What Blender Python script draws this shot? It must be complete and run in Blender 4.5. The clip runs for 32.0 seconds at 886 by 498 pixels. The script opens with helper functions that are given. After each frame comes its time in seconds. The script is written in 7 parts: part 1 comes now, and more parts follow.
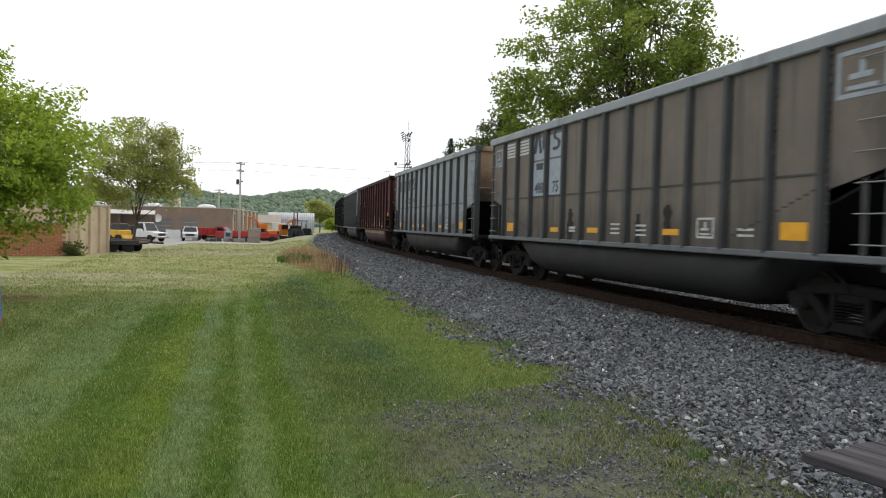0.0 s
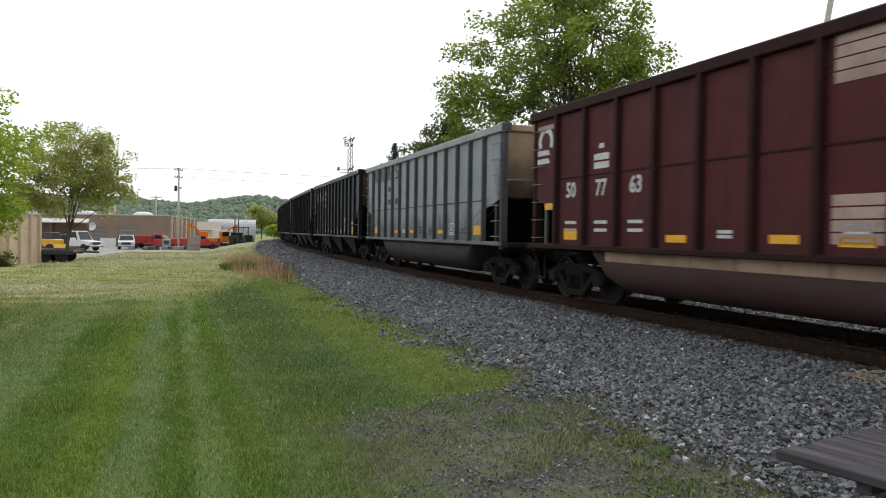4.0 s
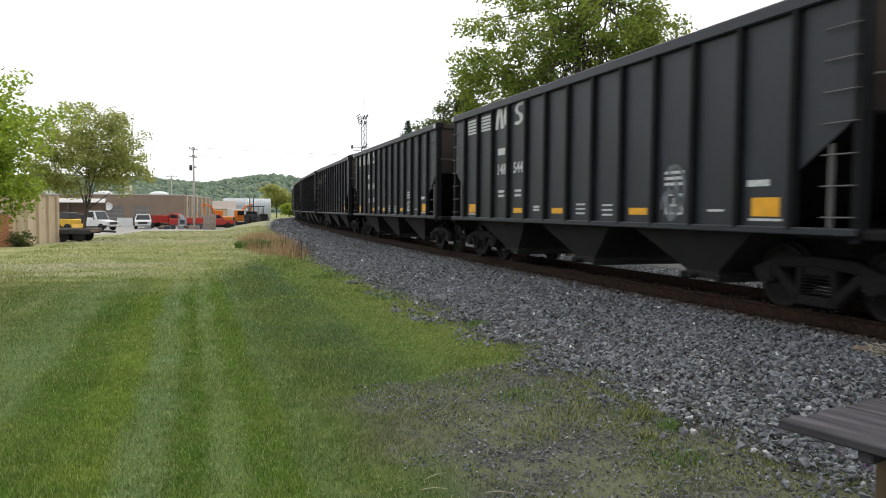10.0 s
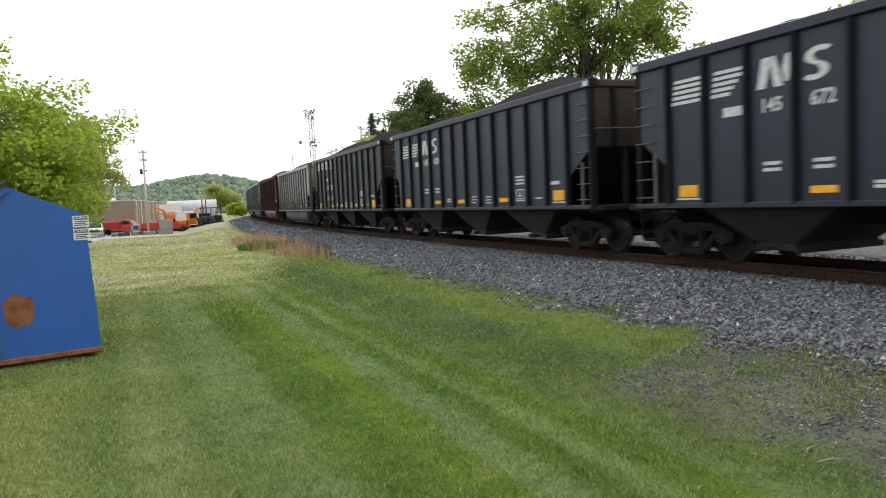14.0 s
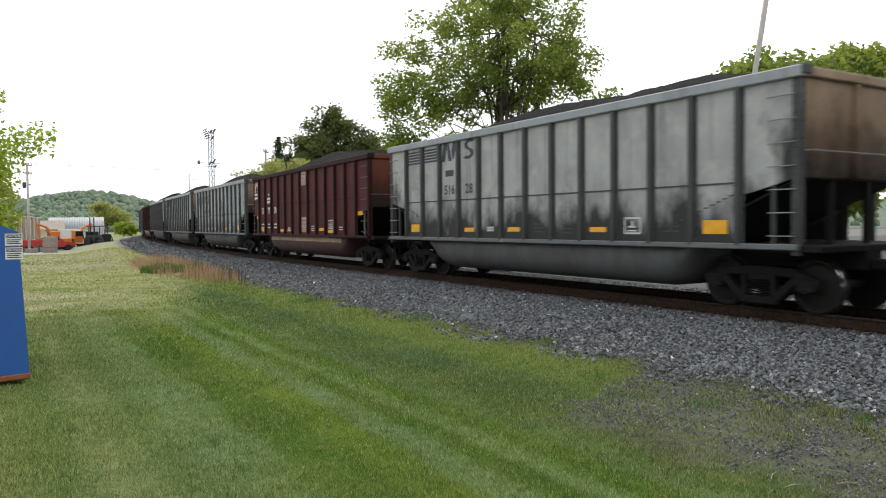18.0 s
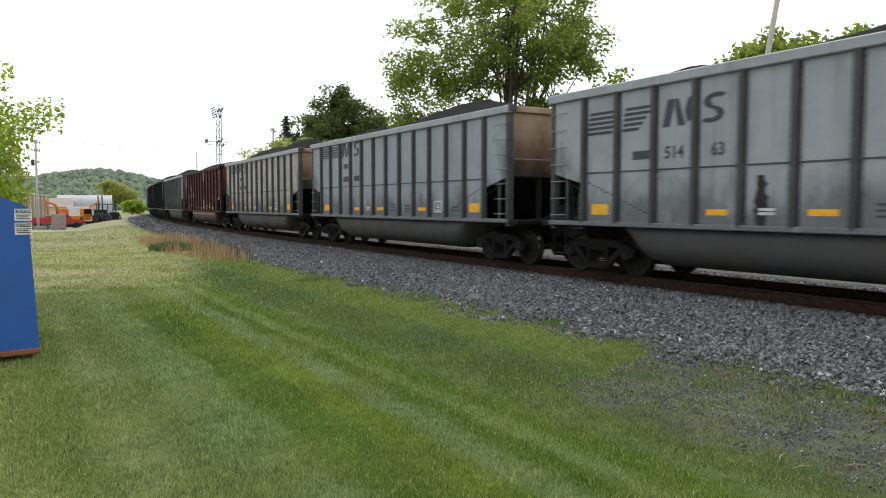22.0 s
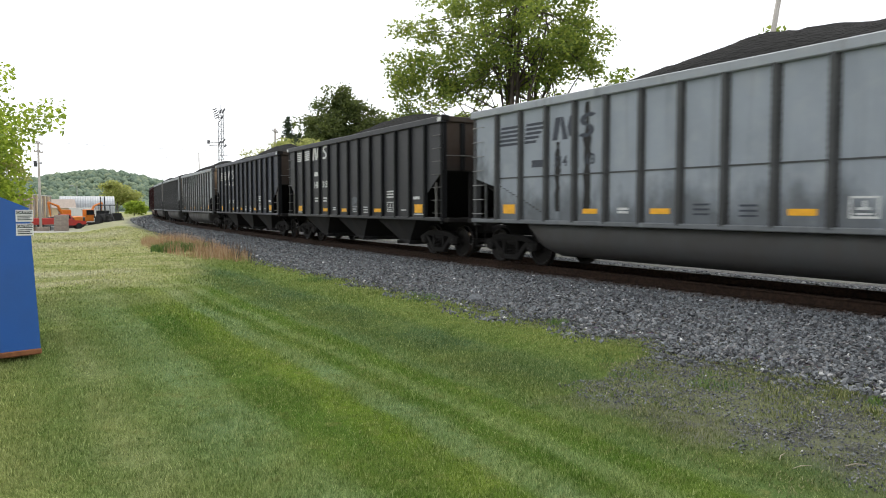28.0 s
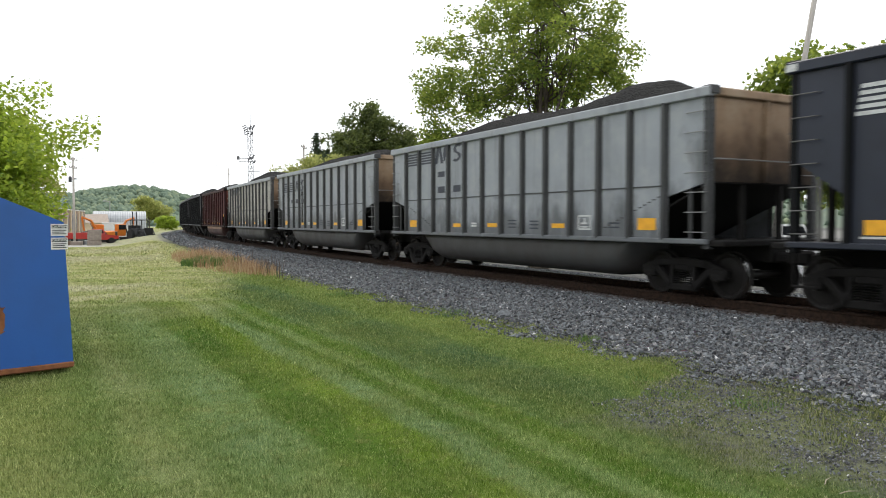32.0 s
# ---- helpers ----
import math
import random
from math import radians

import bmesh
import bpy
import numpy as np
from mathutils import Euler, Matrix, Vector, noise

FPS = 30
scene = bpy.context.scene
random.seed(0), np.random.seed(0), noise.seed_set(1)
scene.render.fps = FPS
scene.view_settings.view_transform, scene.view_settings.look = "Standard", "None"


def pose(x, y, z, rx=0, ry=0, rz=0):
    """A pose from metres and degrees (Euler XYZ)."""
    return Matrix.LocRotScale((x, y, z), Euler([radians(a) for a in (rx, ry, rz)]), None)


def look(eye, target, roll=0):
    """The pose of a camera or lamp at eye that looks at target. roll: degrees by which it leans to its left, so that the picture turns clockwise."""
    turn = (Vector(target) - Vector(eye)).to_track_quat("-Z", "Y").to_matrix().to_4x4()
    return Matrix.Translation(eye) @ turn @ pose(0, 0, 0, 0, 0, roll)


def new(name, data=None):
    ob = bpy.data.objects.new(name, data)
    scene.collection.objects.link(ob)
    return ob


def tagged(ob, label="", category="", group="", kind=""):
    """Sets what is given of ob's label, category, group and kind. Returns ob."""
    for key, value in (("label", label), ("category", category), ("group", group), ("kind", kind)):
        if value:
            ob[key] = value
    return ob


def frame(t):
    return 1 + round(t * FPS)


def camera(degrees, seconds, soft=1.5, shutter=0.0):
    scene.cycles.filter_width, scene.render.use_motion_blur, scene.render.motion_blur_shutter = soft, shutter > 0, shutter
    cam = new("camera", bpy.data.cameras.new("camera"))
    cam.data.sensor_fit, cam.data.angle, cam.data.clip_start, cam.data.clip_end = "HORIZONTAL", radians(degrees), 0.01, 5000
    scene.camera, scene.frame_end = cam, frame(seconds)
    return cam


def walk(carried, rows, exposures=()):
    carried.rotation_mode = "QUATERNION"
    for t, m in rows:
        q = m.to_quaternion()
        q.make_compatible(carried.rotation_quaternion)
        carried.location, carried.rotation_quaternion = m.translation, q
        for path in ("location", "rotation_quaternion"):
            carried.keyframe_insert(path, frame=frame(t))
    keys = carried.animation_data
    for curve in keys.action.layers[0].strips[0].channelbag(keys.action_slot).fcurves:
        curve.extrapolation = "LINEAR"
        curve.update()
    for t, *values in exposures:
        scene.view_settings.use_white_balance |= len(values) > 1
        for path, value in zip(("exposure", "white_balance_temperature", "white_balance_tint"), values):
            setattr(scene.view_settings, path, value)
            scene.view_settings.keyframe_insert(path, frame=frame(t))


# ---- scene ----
cam = camera(62.0, 32.0, 1.0, 0.3)
PATH = [
    (0, (0.713, -0.095, 1.613), (1.19, 1.847, 1.552), 1.5),
    (0.5, (0.7, -0.087, 1.618), (1.2, 1.847, 1.515), 1.4),
    (1, (0.731, -0.095, 1.61), (1.24, 1.837, 1.513), 0.7),
    (1.5, (0.732, -0.087, 1.61), (1.272, 1.837, 1.533), 0.5),
    (2, (0.749, -0.097, 1.601), (1.294, 1.825, 1.517), 0.4),
    (2.5, (0.727, -0.081, 1.598), (1.273, 1.841, 1.517), 0.6),
    (3, (0.695, 0.08, 1.583), (1.278, 1.992, 1.527), 0.7),
    (3.5, (0.585, 0.04, 1.603), (1.209, 1.939, 1.546), 1.3),
    (4, (0.599, 0.034, 1.6), (1.222, 1.934, 1.555), 0.8),
    (4.5, (0.609, 0.045, 1.589), (1.244, 1.941, 1.558), 0.6),
    (6.5, (0.598, 0.047, 1.577), (1.249, 1.937, 1.534), 1),
    (7, (0.617, 0.052, 1.576), (1.275, 1.94, 1.526), 0.8),
    (7.5, (0.63, 0.032, 1.585), (1.303, 1.915, 1.537), 0.6),
    (8, (0.643, 0.04, 1.578), (1.323, 1.921, 1.533), 0.4),
    (8.5, (0.642, 0.06, 1.577), (1.331, 1.937, 1.524), 0.3),
    (9, (0.647, 0.031, 1.584), (1.344, 1.905, 1.519), 0.2),
    (9.5, (0.668, 0.003, 1.59), (1.361, 1.877, 1.512), 0.3),
    (10, (0.638, -0.013, 1.58), (1.223, 1.896, 1.474), 0.4),
    (10.5, (0.409, 0.003, 1.56), (1.092, 1.878, 1.436), 1),
    (11, (0.081, 0.045, 1.542), (0.834, 1.893, 1.411), 1.7),
    (11.5, (-0.414, 0.148, 1.581), (0.378, 1.98, 1.454), 1.6),
    (12, (-0.869, 0.275, 1.56), (-0.084, 2.109, 1.422), 1.9),
    (12.5, (-1.343, 0.362, 1.6), (-0.556, 2.189, 1.404), 1.3),
    (13, (-1.447, 0.637, 1.658), (-0.729, 2.5, 1.543), -1.2),
    (13.5, (-1.902, 0.71, 1.67), (-1.115, 2.545, 1.555), -2.2),
    (14, (-2.292, 0.806, 1.7), (-1.555, 2.66, 1.564), -2.6),
    (14.5, (-2.488, 1.003, 1.698), (-1.819, 2.883, 1.57), -2.8),
    (16.5, (-3.053, 0.987, 1.76), (-2.028, 2.705, 1.729), -0.6),
    (17, (-3.031, 1.031, 1.757), (-2.052, 2.775, 1.715), -0.1),
    (17.5, (-3.028, 1.001, 1.757), (-2.051, 2.745, 1.702), -0.3),
    (18, (-3.025, 1.014, 1.762), (-2.034, 2.751, 1.695), -0.5),
    (18.5, (-3.03, 1.03, 1.75), (-2.028, 2.759, 1.67), -0.2),
    (19, (-3.02, 1, 1.751), (-2.001, 2.719, 1.664), -0.1),
    (19.5, (-3.024, 1.043, 1.732), (-1.994, 2.755, 1.641), 0.1),
    (20, (-3.024, 1.037, 1.738), (-2.035, 2.773, 1.642), 0),
    (20.5, (-3.02, 1.052, 1.736), (-2.036, 2.79, 1.632), -0),
    (21, (-3.024, 1.064, 1.733), (-2.041, 2.803, 1.623), -0),
    (21.5, (-3.02, 1.049, 1.733), (-2.046, 2.792, 1.619), -0.1),
    (22, (-3.031, 1.048, 1.735), (-2.058, 2.791, 1.617), -0),
    (22.5, (-3.024, 1.046, 1.732), (-2.051, 2.79, 1.615), -0.4),
    (23, (-3.019, 1.039, 1.738), (-2.043, 2.781, 1.624), -0.8),
    (23.5, (-3.017, 1.037, 1.734), (-2.029, 2.772, 1.617), -0.7),
    (24, (-3.03, 1.036, 1.743), (-2.034, 2.766, 1.627), -0.8),
    (24.5, (-3.022, 1.011, 1.742), (-2.019, 2.737, 1.627), -0.8),
    (26.5, (-3.023, 1.053, 1.73), (-2.026, 2.783, 1.611), 0),
    (27, (-3.017, 1.052, 1.735), (-2.031, 2.789, 1.62), -0),
    (27.5, (-3.019, 1.047, 1.734), (-2.042, 2.788, 1.617), 0.1),
    (28, (-3.014, 1.038, 1.734), (-2.046, 2.784, 1.617), -0.1),
    (28.5, (-3.015, 1.023, 1.737), (-2.054, 2.773, 1.615), -0.1),
    (29, (-3.017, 1.029, 1.733), (-2.062, 2.782, 1.611), -0.1),
    (29.5, (-3.036, 1.025, 1.732), (-2.084, 2.78, 1.611), -0.1),
    (30, (-3.066, 1.054, 1.73), (-2.107, 2.805, 1.606), -0.4),
    (30.5, (-3.062, 1.095, 1.725), (-2.089, 2.837, 1.588), 0),
    (31, (-3, 1.124, 1.713), (-2.047, 2.881, 1.632), 0.1),
    (31.5, (-3.002, 1.136, 1.721), (-2.098, 2.918, 1.648), 0),
    (32, (-3.02, 1.129, 1.727), (-2.114, 2.91, 1.652), -0),
]
walk(cam, [(t, look(eye, target, roll)) for t, eye, target, roll in PATH],
     [(0, -0.3), (9.3, -0.3), (10, -0.13), (11.5, 0.1), (14.5, 0.1), (16.5, -0.05), (24, -0.08), (27, 0.06), (32, 0.08)])

# ---- world, sun, exposure ----
world = bpy.data.worlds.new("overcast_sky")
scene.world = world
world.use_nodes = True
wn, wl = world.node_tree.nodes, world.node_tree.links
wn.clear()
sky = wn.new("ShaderNodeTexSky")
sky.sky_type, sky.sun_disc = "NISHITA", False
sky.sun_elevation, sky.sun_rotation = radians(58), radians(30)
sky.air_density, sky.dust_density = 1.0, 4.0
cloud = wn.new("ShaderNodeMix")
cloud.data_type = "RGBA"
cloud.inputs["Factor"].default_value = 0.85
cloud.inputs["B"].default_value = (15.6, 16.0, 16.5, 1)
wl.new(sky.outputs[0], cloud.inputs["A"])
back = wn.new("ShaderNodeBackground")
back.inputs["Strength"].default_value = 0.1
wout = wn.new("ShaderNodeOutputWorld")
wl.new(cloud.outputs["Result"], back.inputs["Color"])
wl.new(back.outputs[0], wout.inputs[0])
sun = new("sun", bpy.data.lights.new("sun", "SUN"))
sun.data.energy, sun.data.angle, sun.data.color = 2.0, radians(30), (1.0, 0.95, 0.86)
sun.matrix_world = look((0, 0, 60), (-18, -32, 0))

# ---- materials ----


class Nodes:
    """A small helper to write node materials."""

    def __init__(self, name):
        self.m = bpy.data.materials.new(name)
        self.m.use_nodes = True
        self.t = self.m.node_tree
        self.b = self.t.nodes["Principled BSDF"]
        self.co = self.t.nodes.new("ShaderNodeTexCoord").outputs["Object"]

    def put(self, socket, value):
        if isinstance(value, bpy.types.NodeSocket):
            self.t.links.new(value, socket)
        elif isinstance(value, (tuple, list)) and len(value) == 3 and socket.type == "RGBA":
            socket.default_value = (*value, 1)
        else:
            socket.default_value = value

    def scaled(self, sx, sy, sz):
        n = self.t.nodes.new("ShaderNodeMapping")
        n.inputs["Scale"].default_value = (sx, sy, sz)
        self.put(n.inputs["Vector"], self.co)
        return n.outputs[0]

    def noise(self, scale, detail=4.0, at=None, rough=0.55):
        n = self.t.nodes.new("ShaderNodeTexNoise")
        n.inputs["Scale"].default_value, n.inputs["Detail"].default_value = scale, detail
        n.inputs["Roughness"].default_value = rough
        self.put(n.inputs["Vector"], at or self.co)
        return n.outputs["Fac"]

    def ramp(self, fac, stops):
        n = self.t.nodes.new("ShaderNodeValToRGB")
        e = n.color_ramp.elements
        while len(e) < len(stops):
            e.new(0.5)
        for el, (p, c) in zip(e, stops):
            el.position = p
            el.color = (*c, 1) if isinstance(c, (tuple, list)) else (c, c, c, 1)
        self.put(n.inputs[0], fac)
        return n.outputs[0]

    def mix(self, fac, a, b, kind="MIX"):
        n = self.t.nodes.new("ShaderNodeMix")
        n.data_type, n.blend_type = "RGBA", kind
        self.put(n.inputs["Factor"], fac)
        self.put(n.inputs["A"], a)
        self.put(n.inputs["B"], b)
        return n.outputs["Result"]

    def maths(self, op, a, b=0.0, clamp=False):
        n = self.t.nodes.new("ShaderNodeMath")
        n.operation, n.use_clamp = op, clamp
        self.put(n.inputs[0], a)
        self.put(n.inputs[1], b)
        return n.outputs[0]

    def axis(self, which, at=None):
        n = self.t.nodes.new("ShaderNodeSeparateXYZ")
        self.put(n.inputs[0], at or self.co)
        return n.outputs[which]

    def random(self):
        return self.t.nodes.new("ShaderNodeObjectInfo").outputs["Random"]

    def island(self):
        return self.t.nodes.new("ShaderNodeNewGeometry").outputs["Random Per Island"]

    def bump(self, height, strength=0.3, dist=0.02):
        n = self.t.nodes.new("ShaderNodeBump")
        n.inputs["Strength"].default_value, n.inputs["Distance"].default_value = strength, dist
        self.put(n.inputs["Height"], height)
        self.put(self.b.inputs["Normal"], n.outputs[0])

    def done(self, color=None, rough=0.6, metal=0.0, spec=None):
        if color is not None:
            self.put(self.b.inputs["Base Color"], color)
        self.put(self.b.inputs["Roughness"], rough)
        self.put(self.b.inputs["Metallic"], metal)
        if spec is not None:
            self.put(self.b.inputs["Specular IOR Level"], spec)
        return self.m


def painted(name, color, dirt=(0.06, 0.05, 0.045), wear=0.35, rough=0.6, streak=5.0, scale=1.2):
    """Weathered paint: patches of dirt, fine grain, streaks that run down."""
    n = Nodes(name)
    big = n.ramp(n.noise(scale, 5), [(0.42, 0.0), (0.72, 1.0)])
    run = n.ramp(n.noise(1.0, 3, n.scaled(streak, streak, 0.35)), [(0.5, 0.0), (0.75, 1.0)])
    both = n.maths("MULTIPLY", n.maths("MAXIMUM", big, run), wear, True)
    grain = n.noise(60, 3)
    c = n.mix(both, color, dirt)
    c = n.mix(n.maths("MULTIPLY", grain, 0.25), c, tuple(0.6 * v for v in color))
    n.bump(n.noise(25, 3), 0.08, 0.01)
    return n.done(c, n.maths("ADD", rough, n.maths("MULTIPLY", big, 0.2), True))


def plain(name, color, rough=0.6, metal=0.0, grain=0.25, scale=30, spec=0.5):
    n = Nodes(name)
    f = n.noise(scale, 4)
    c = n.mix(n.ramp(f, [(0.35, 0.0), (0.7, 1.0)]), color, tuple(v * (1 - grain) for v in color))
    n.bump(f, 0.12, 0.005)
    return n.done(c, rough, metal, spec)


# weathered car bodies
def aluminium(name, color, spec=0.3, soot=0.25, low=0.35, tint=(1.0, 0.97, 0.92), rise=0.0, cloud=1.0, rough=0.62):
    """Painted or bare car side: chalky patches, soot runs, caked coal dust low down and over the ends."""
    n = Nodes(name)
    y, z = n.axis(1), n.axis(2)
    pale, dim = tuple(min(1, (1 + 0.22 * cloud) * v * t) for v, t in zip(color, tint)), tuple((1 - 0.28 * cloud) * v for v in color)
    c = n.mix(n.ramp(n.noise(0.8, 6), [(0.38, 0.0), (0.66, 1.0)]), color, dim)
    c = n.mix(n.ramp(n.noise(2.3, 6), [(0.48, 0.0), (0.72, 0.8)]), c, pale)
    run = n.ramp(n.noise(1.0, 4, n.scaled(4.5, 4.5, 0.2)), [(0.55, 0.0), (0.72, 1.0)])
    c = n.mix(n.maths("MULTIPLY", run, soot), c, tuple(min(0.045, 0.5 * v) for v in color))
    c = n.mix(n.ramp(n.noise(26, 4), [(0.5, 0.0), (0.75, 0.35)]), c, dim)
    dust = n.maths("SUBTRACT", n.noise(1.1, 6, n.scaled(1, 1.6, 0.8), 0.62), 0.5)
    edge = n.maths("ADD", n.maths("SUBTRACT", z, rise), n.maths("MULTIPLY", dust, 2.6))
    grime = n.ramp(n.maths("MULTIPLY", edge, 0.25), [(0.34, 1.0), (0.52, 0.0)])
    ends = n.maths("ADD", n.maths("MULTIPLY", n.maths("ABSOLUTE", y), 0.1), n.maths("SUBTRACT", n.maths("MULTIPLY", dust, -0.5), n.maths("MULTIPLY", z, 0.085)))
    cake = n.ramp(ends, [(0.40, 0.0), (0.52, 1.0)])
    c = n.mix(n.maths("MULTIPLY", n.maths("MAXIMUM", grime, cake), low), c, tuple(min(0.02, 0.8 * v) for v in color))
    n.bump(n.maths("ADD", n.noise(40, 3), n.noise(1.3, 2)), 0.12, 0.02)
    return n.done(c, rough, 0.0, spec)


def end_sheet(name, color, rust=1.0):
    """End wall: rust and dust above, unevenly darker towards the slope."""
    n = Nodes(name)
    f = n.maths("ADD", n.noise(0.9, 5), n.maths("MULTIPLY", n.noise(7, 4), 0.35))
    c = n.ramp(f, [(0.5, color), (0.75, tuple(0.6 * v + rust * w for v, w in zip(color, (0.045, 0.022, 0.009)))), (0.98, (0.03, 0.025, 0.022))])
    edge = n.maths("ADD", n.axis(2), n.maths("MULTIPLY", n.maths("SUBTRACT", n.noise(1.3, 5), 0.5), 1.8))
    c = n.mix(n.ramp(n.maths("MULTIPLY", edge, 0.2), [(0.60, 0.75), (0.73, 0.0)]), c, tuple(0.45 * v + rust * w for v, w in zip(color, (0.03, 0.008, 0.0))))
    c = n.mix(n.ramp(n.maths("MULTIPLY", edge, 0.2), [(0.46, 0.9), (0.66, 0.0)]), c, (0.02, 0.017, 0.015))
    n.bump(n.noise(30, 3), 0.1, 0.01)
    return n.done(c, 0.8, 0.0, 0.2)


M = {}
M["silver"] = aluminium("grey_car_paint", (0.30, 0.322, 0.345), low=0.6, cloud=0.6)
M["silver_pale"] = aluminium("pale_grey_car_paint", (0.37, 0.36, 0.335), soot=0.3, low=0.7)
M["silver_blue"] = aluminium("blue_grey_car_paint", (0.272, 0.302, 0.336), soot=0.2, low=0.6, cloud=0.5)
M["silver_dark"] = aluminium("grimy_brown_grey_car_paint", (0.165, 0.140, 0.118), soot=0.6, low=0.45, cloud=0.6)
M["silver_soot"] = aluminium("sooty_grey_car_paint", (0.37, 0.375, 0.37), soot=0.35, low=0.97, rise=0.15)
M["oxide"] = aluminium("oxide_red_car_paint", (0.080, 0.019, 0.021), 0.15, soot=0.3, low=0.2)
M["black"] = aluminium("black_car_paint", (0.0168, 0.0202, 0.0280), 0.45, soot=0.3, low=0.25, rough=0.5)
M["black_blue"] = aluminium("blue_black_car_paint", (0.0138, 0.0182, 0.0330), 0.45, soot=0.3, low=0.25, rough=0.5)
M["black_worn"] = aluminium("worn_black_car_paint", (0.0240, 0.0250, 0.0295), 0.42, soot=0.3, low=0.25, rough=0.52)
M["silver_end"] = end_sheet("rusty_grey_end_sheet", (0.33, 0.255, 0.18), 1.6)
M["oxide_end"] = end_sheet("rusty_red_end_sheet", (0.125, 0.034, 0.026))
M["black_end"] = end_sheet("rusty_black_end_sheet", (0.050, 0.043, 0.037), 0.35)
M["tub_grey"] = painted("grimy_grey_tub", (0.06, 0.061, 0.062), wear=0.7)
M["tub_dark"] = painted("sooty_dark_tub", (0.020, 0.021, 0.022), dirt=(0.035, 0.03, 0.027), wear=0.6)
M["tub_pale"] = painted("mottled_pale_tub", (0.09, 0.096, 0.10), wear=0.9)
# posts take a darker tone than the panels between them
M["post_grey"] = aluminium("dark_grey_post_paint", (0.075, 0.077, 0.079), 0.15, soot=0.4, low=0.3)
M["post_red"] = aluminium("dark_red_post_paint", (0.032, 0.012, 0.012), 0.1, soot=0.4, low=0.3)
M["post_black"] = aluminium("black_post_paint", (0.0075, 0.008, 0.009), 0.12, soot=0.3, low=0.2)
M["tub_rust"] = painted("dark_red_tub", (0.06, 0.022, 0.02), wear=0.6)
M["chute"] = painted("sooty_rust_streaked_chute", (0.007, 0.0072, 0.0078), dirt=(0.026, 0.017, 0.013), wear=0.55, rough=0.85, streak=2.0, scale=0.9)
M["rust_band"] = painted("pale_rust_band", (0.38, 0.26, 0.175), dirt=(0.12, 0.05, 0.03), wear=0.7)
M["iron"] = plain("grimy_cast_iron", (0.013, 0.012, 0.0115), 0.8, spec=0.15)
M["wheel"] = plain("dark_wheel_steel", (0.020, 0.018, 0.017), 0.6, 0.1, spec=0.2)
M["tread"] = plain("polished_tread_steel", (0.45, 0.45, 0.45), 0.25, 1.0, 0.1)
M["grab"] = plain("worn_grab_iron", (0.22, 0.22, 0.215), 0.55)
M["grab_dark"] = plain("dark_grab_iron", (0.10, 0.095, 0.09), 0.55)
M["coal"] = None
M["white_mark"] = plain("dulled_white_stencil", (0.62, 0.63, 0.62), 0.6, 0, 0.35, 12)
M["navy_mark"] = plain("dark_navy_stencil", (0.035, 0.042, 0.06), 0.6, 0, 0.4, 12)
M["reflector"] = plain("yellow_reflector", (0.82, 0.40, 0.015), 0.5, 0, 0.2, 5)
M["soot_stain"] = plain("caked_coal_soot", (0.022, 0.021, 0.02), 0.9, 0, 0.5, 6)
M["scrawl"] = plain("chalky_grey_spray", (0.15, 0.165, 0.18), 0.8, 0, 0.6, 3)
M["patch_white"] = plain("pale_repaint_patch", (0.34, 0.39, 0.44), 0.6, 0, 0.25, 5)
M["patch_pink"] = painted("faded_pink_panel", (0.42, 0.30, 0.26), wear=0.5)

n = Nodes("coal")
v = n.t.nodes.new("ShaderNodeTexVoronoi")
v.inputs["Scale"].default_value = 14
n.put(v.inputs["Vector"], n.co)
f = n.maths("ADD", n.noise(6, 6), v.outputs["Distance"])
n.bump(f, 1.0, 0.06)
M["coal"] = n.done(n.ramp(f, [(0.3, (0.005, 0.005, 0.005)), (1.0, (0.022, 0.022, 0.022))]), 1.0, 0.0, 0.08)

# track and ground
n = Nodes("rusty_rail_side")
f = n.noise(14, 5)
n.bump(f, 0.3, 0.004)
M["rail"] = n.done(n.ramp(f, [(0.35, (0.020, 0.013, 0.010)), (0.65, (0.042, 0.026, 0.018))]), 0.9, 0.0, 0.12)
M["rail_top"] = plain("polished_rail_head", (0.5, 0.5, 0.5), 0.28, 1.0, 0.1, 10)
n = Nodes("creosoted_tie")
f = n.noise(3, 6, n.scaled(1, 8, 8))
n.bump(f, 0.5, 0.01)
M["tie"] = n.done(n.ramp(f, [(0.3, (0.018, 0.014, 0.012)), (0.75, (0.060, 0.045, 0.036))]), 0.95, 0.0, 0.12)


def track_offset(n):
    """Distance from the track's middle line in tens of metres."""
    dx, dy = n.maths("SUBTRACT", n.axis(0), 728.9), n.maths("SUBTRACT", n.axis(1), 34.93)
    r = n.maths("SQRT", n.maths("ADD", n.maths("MULTIPLY", dx, dx), n.maths("MULTIPLY", dy, dy)))
    return n.maths("MULTIPLY", n.maths("ABSOLUTE", n.maths("SUBTRACT", r, 720.0)), 0.1)


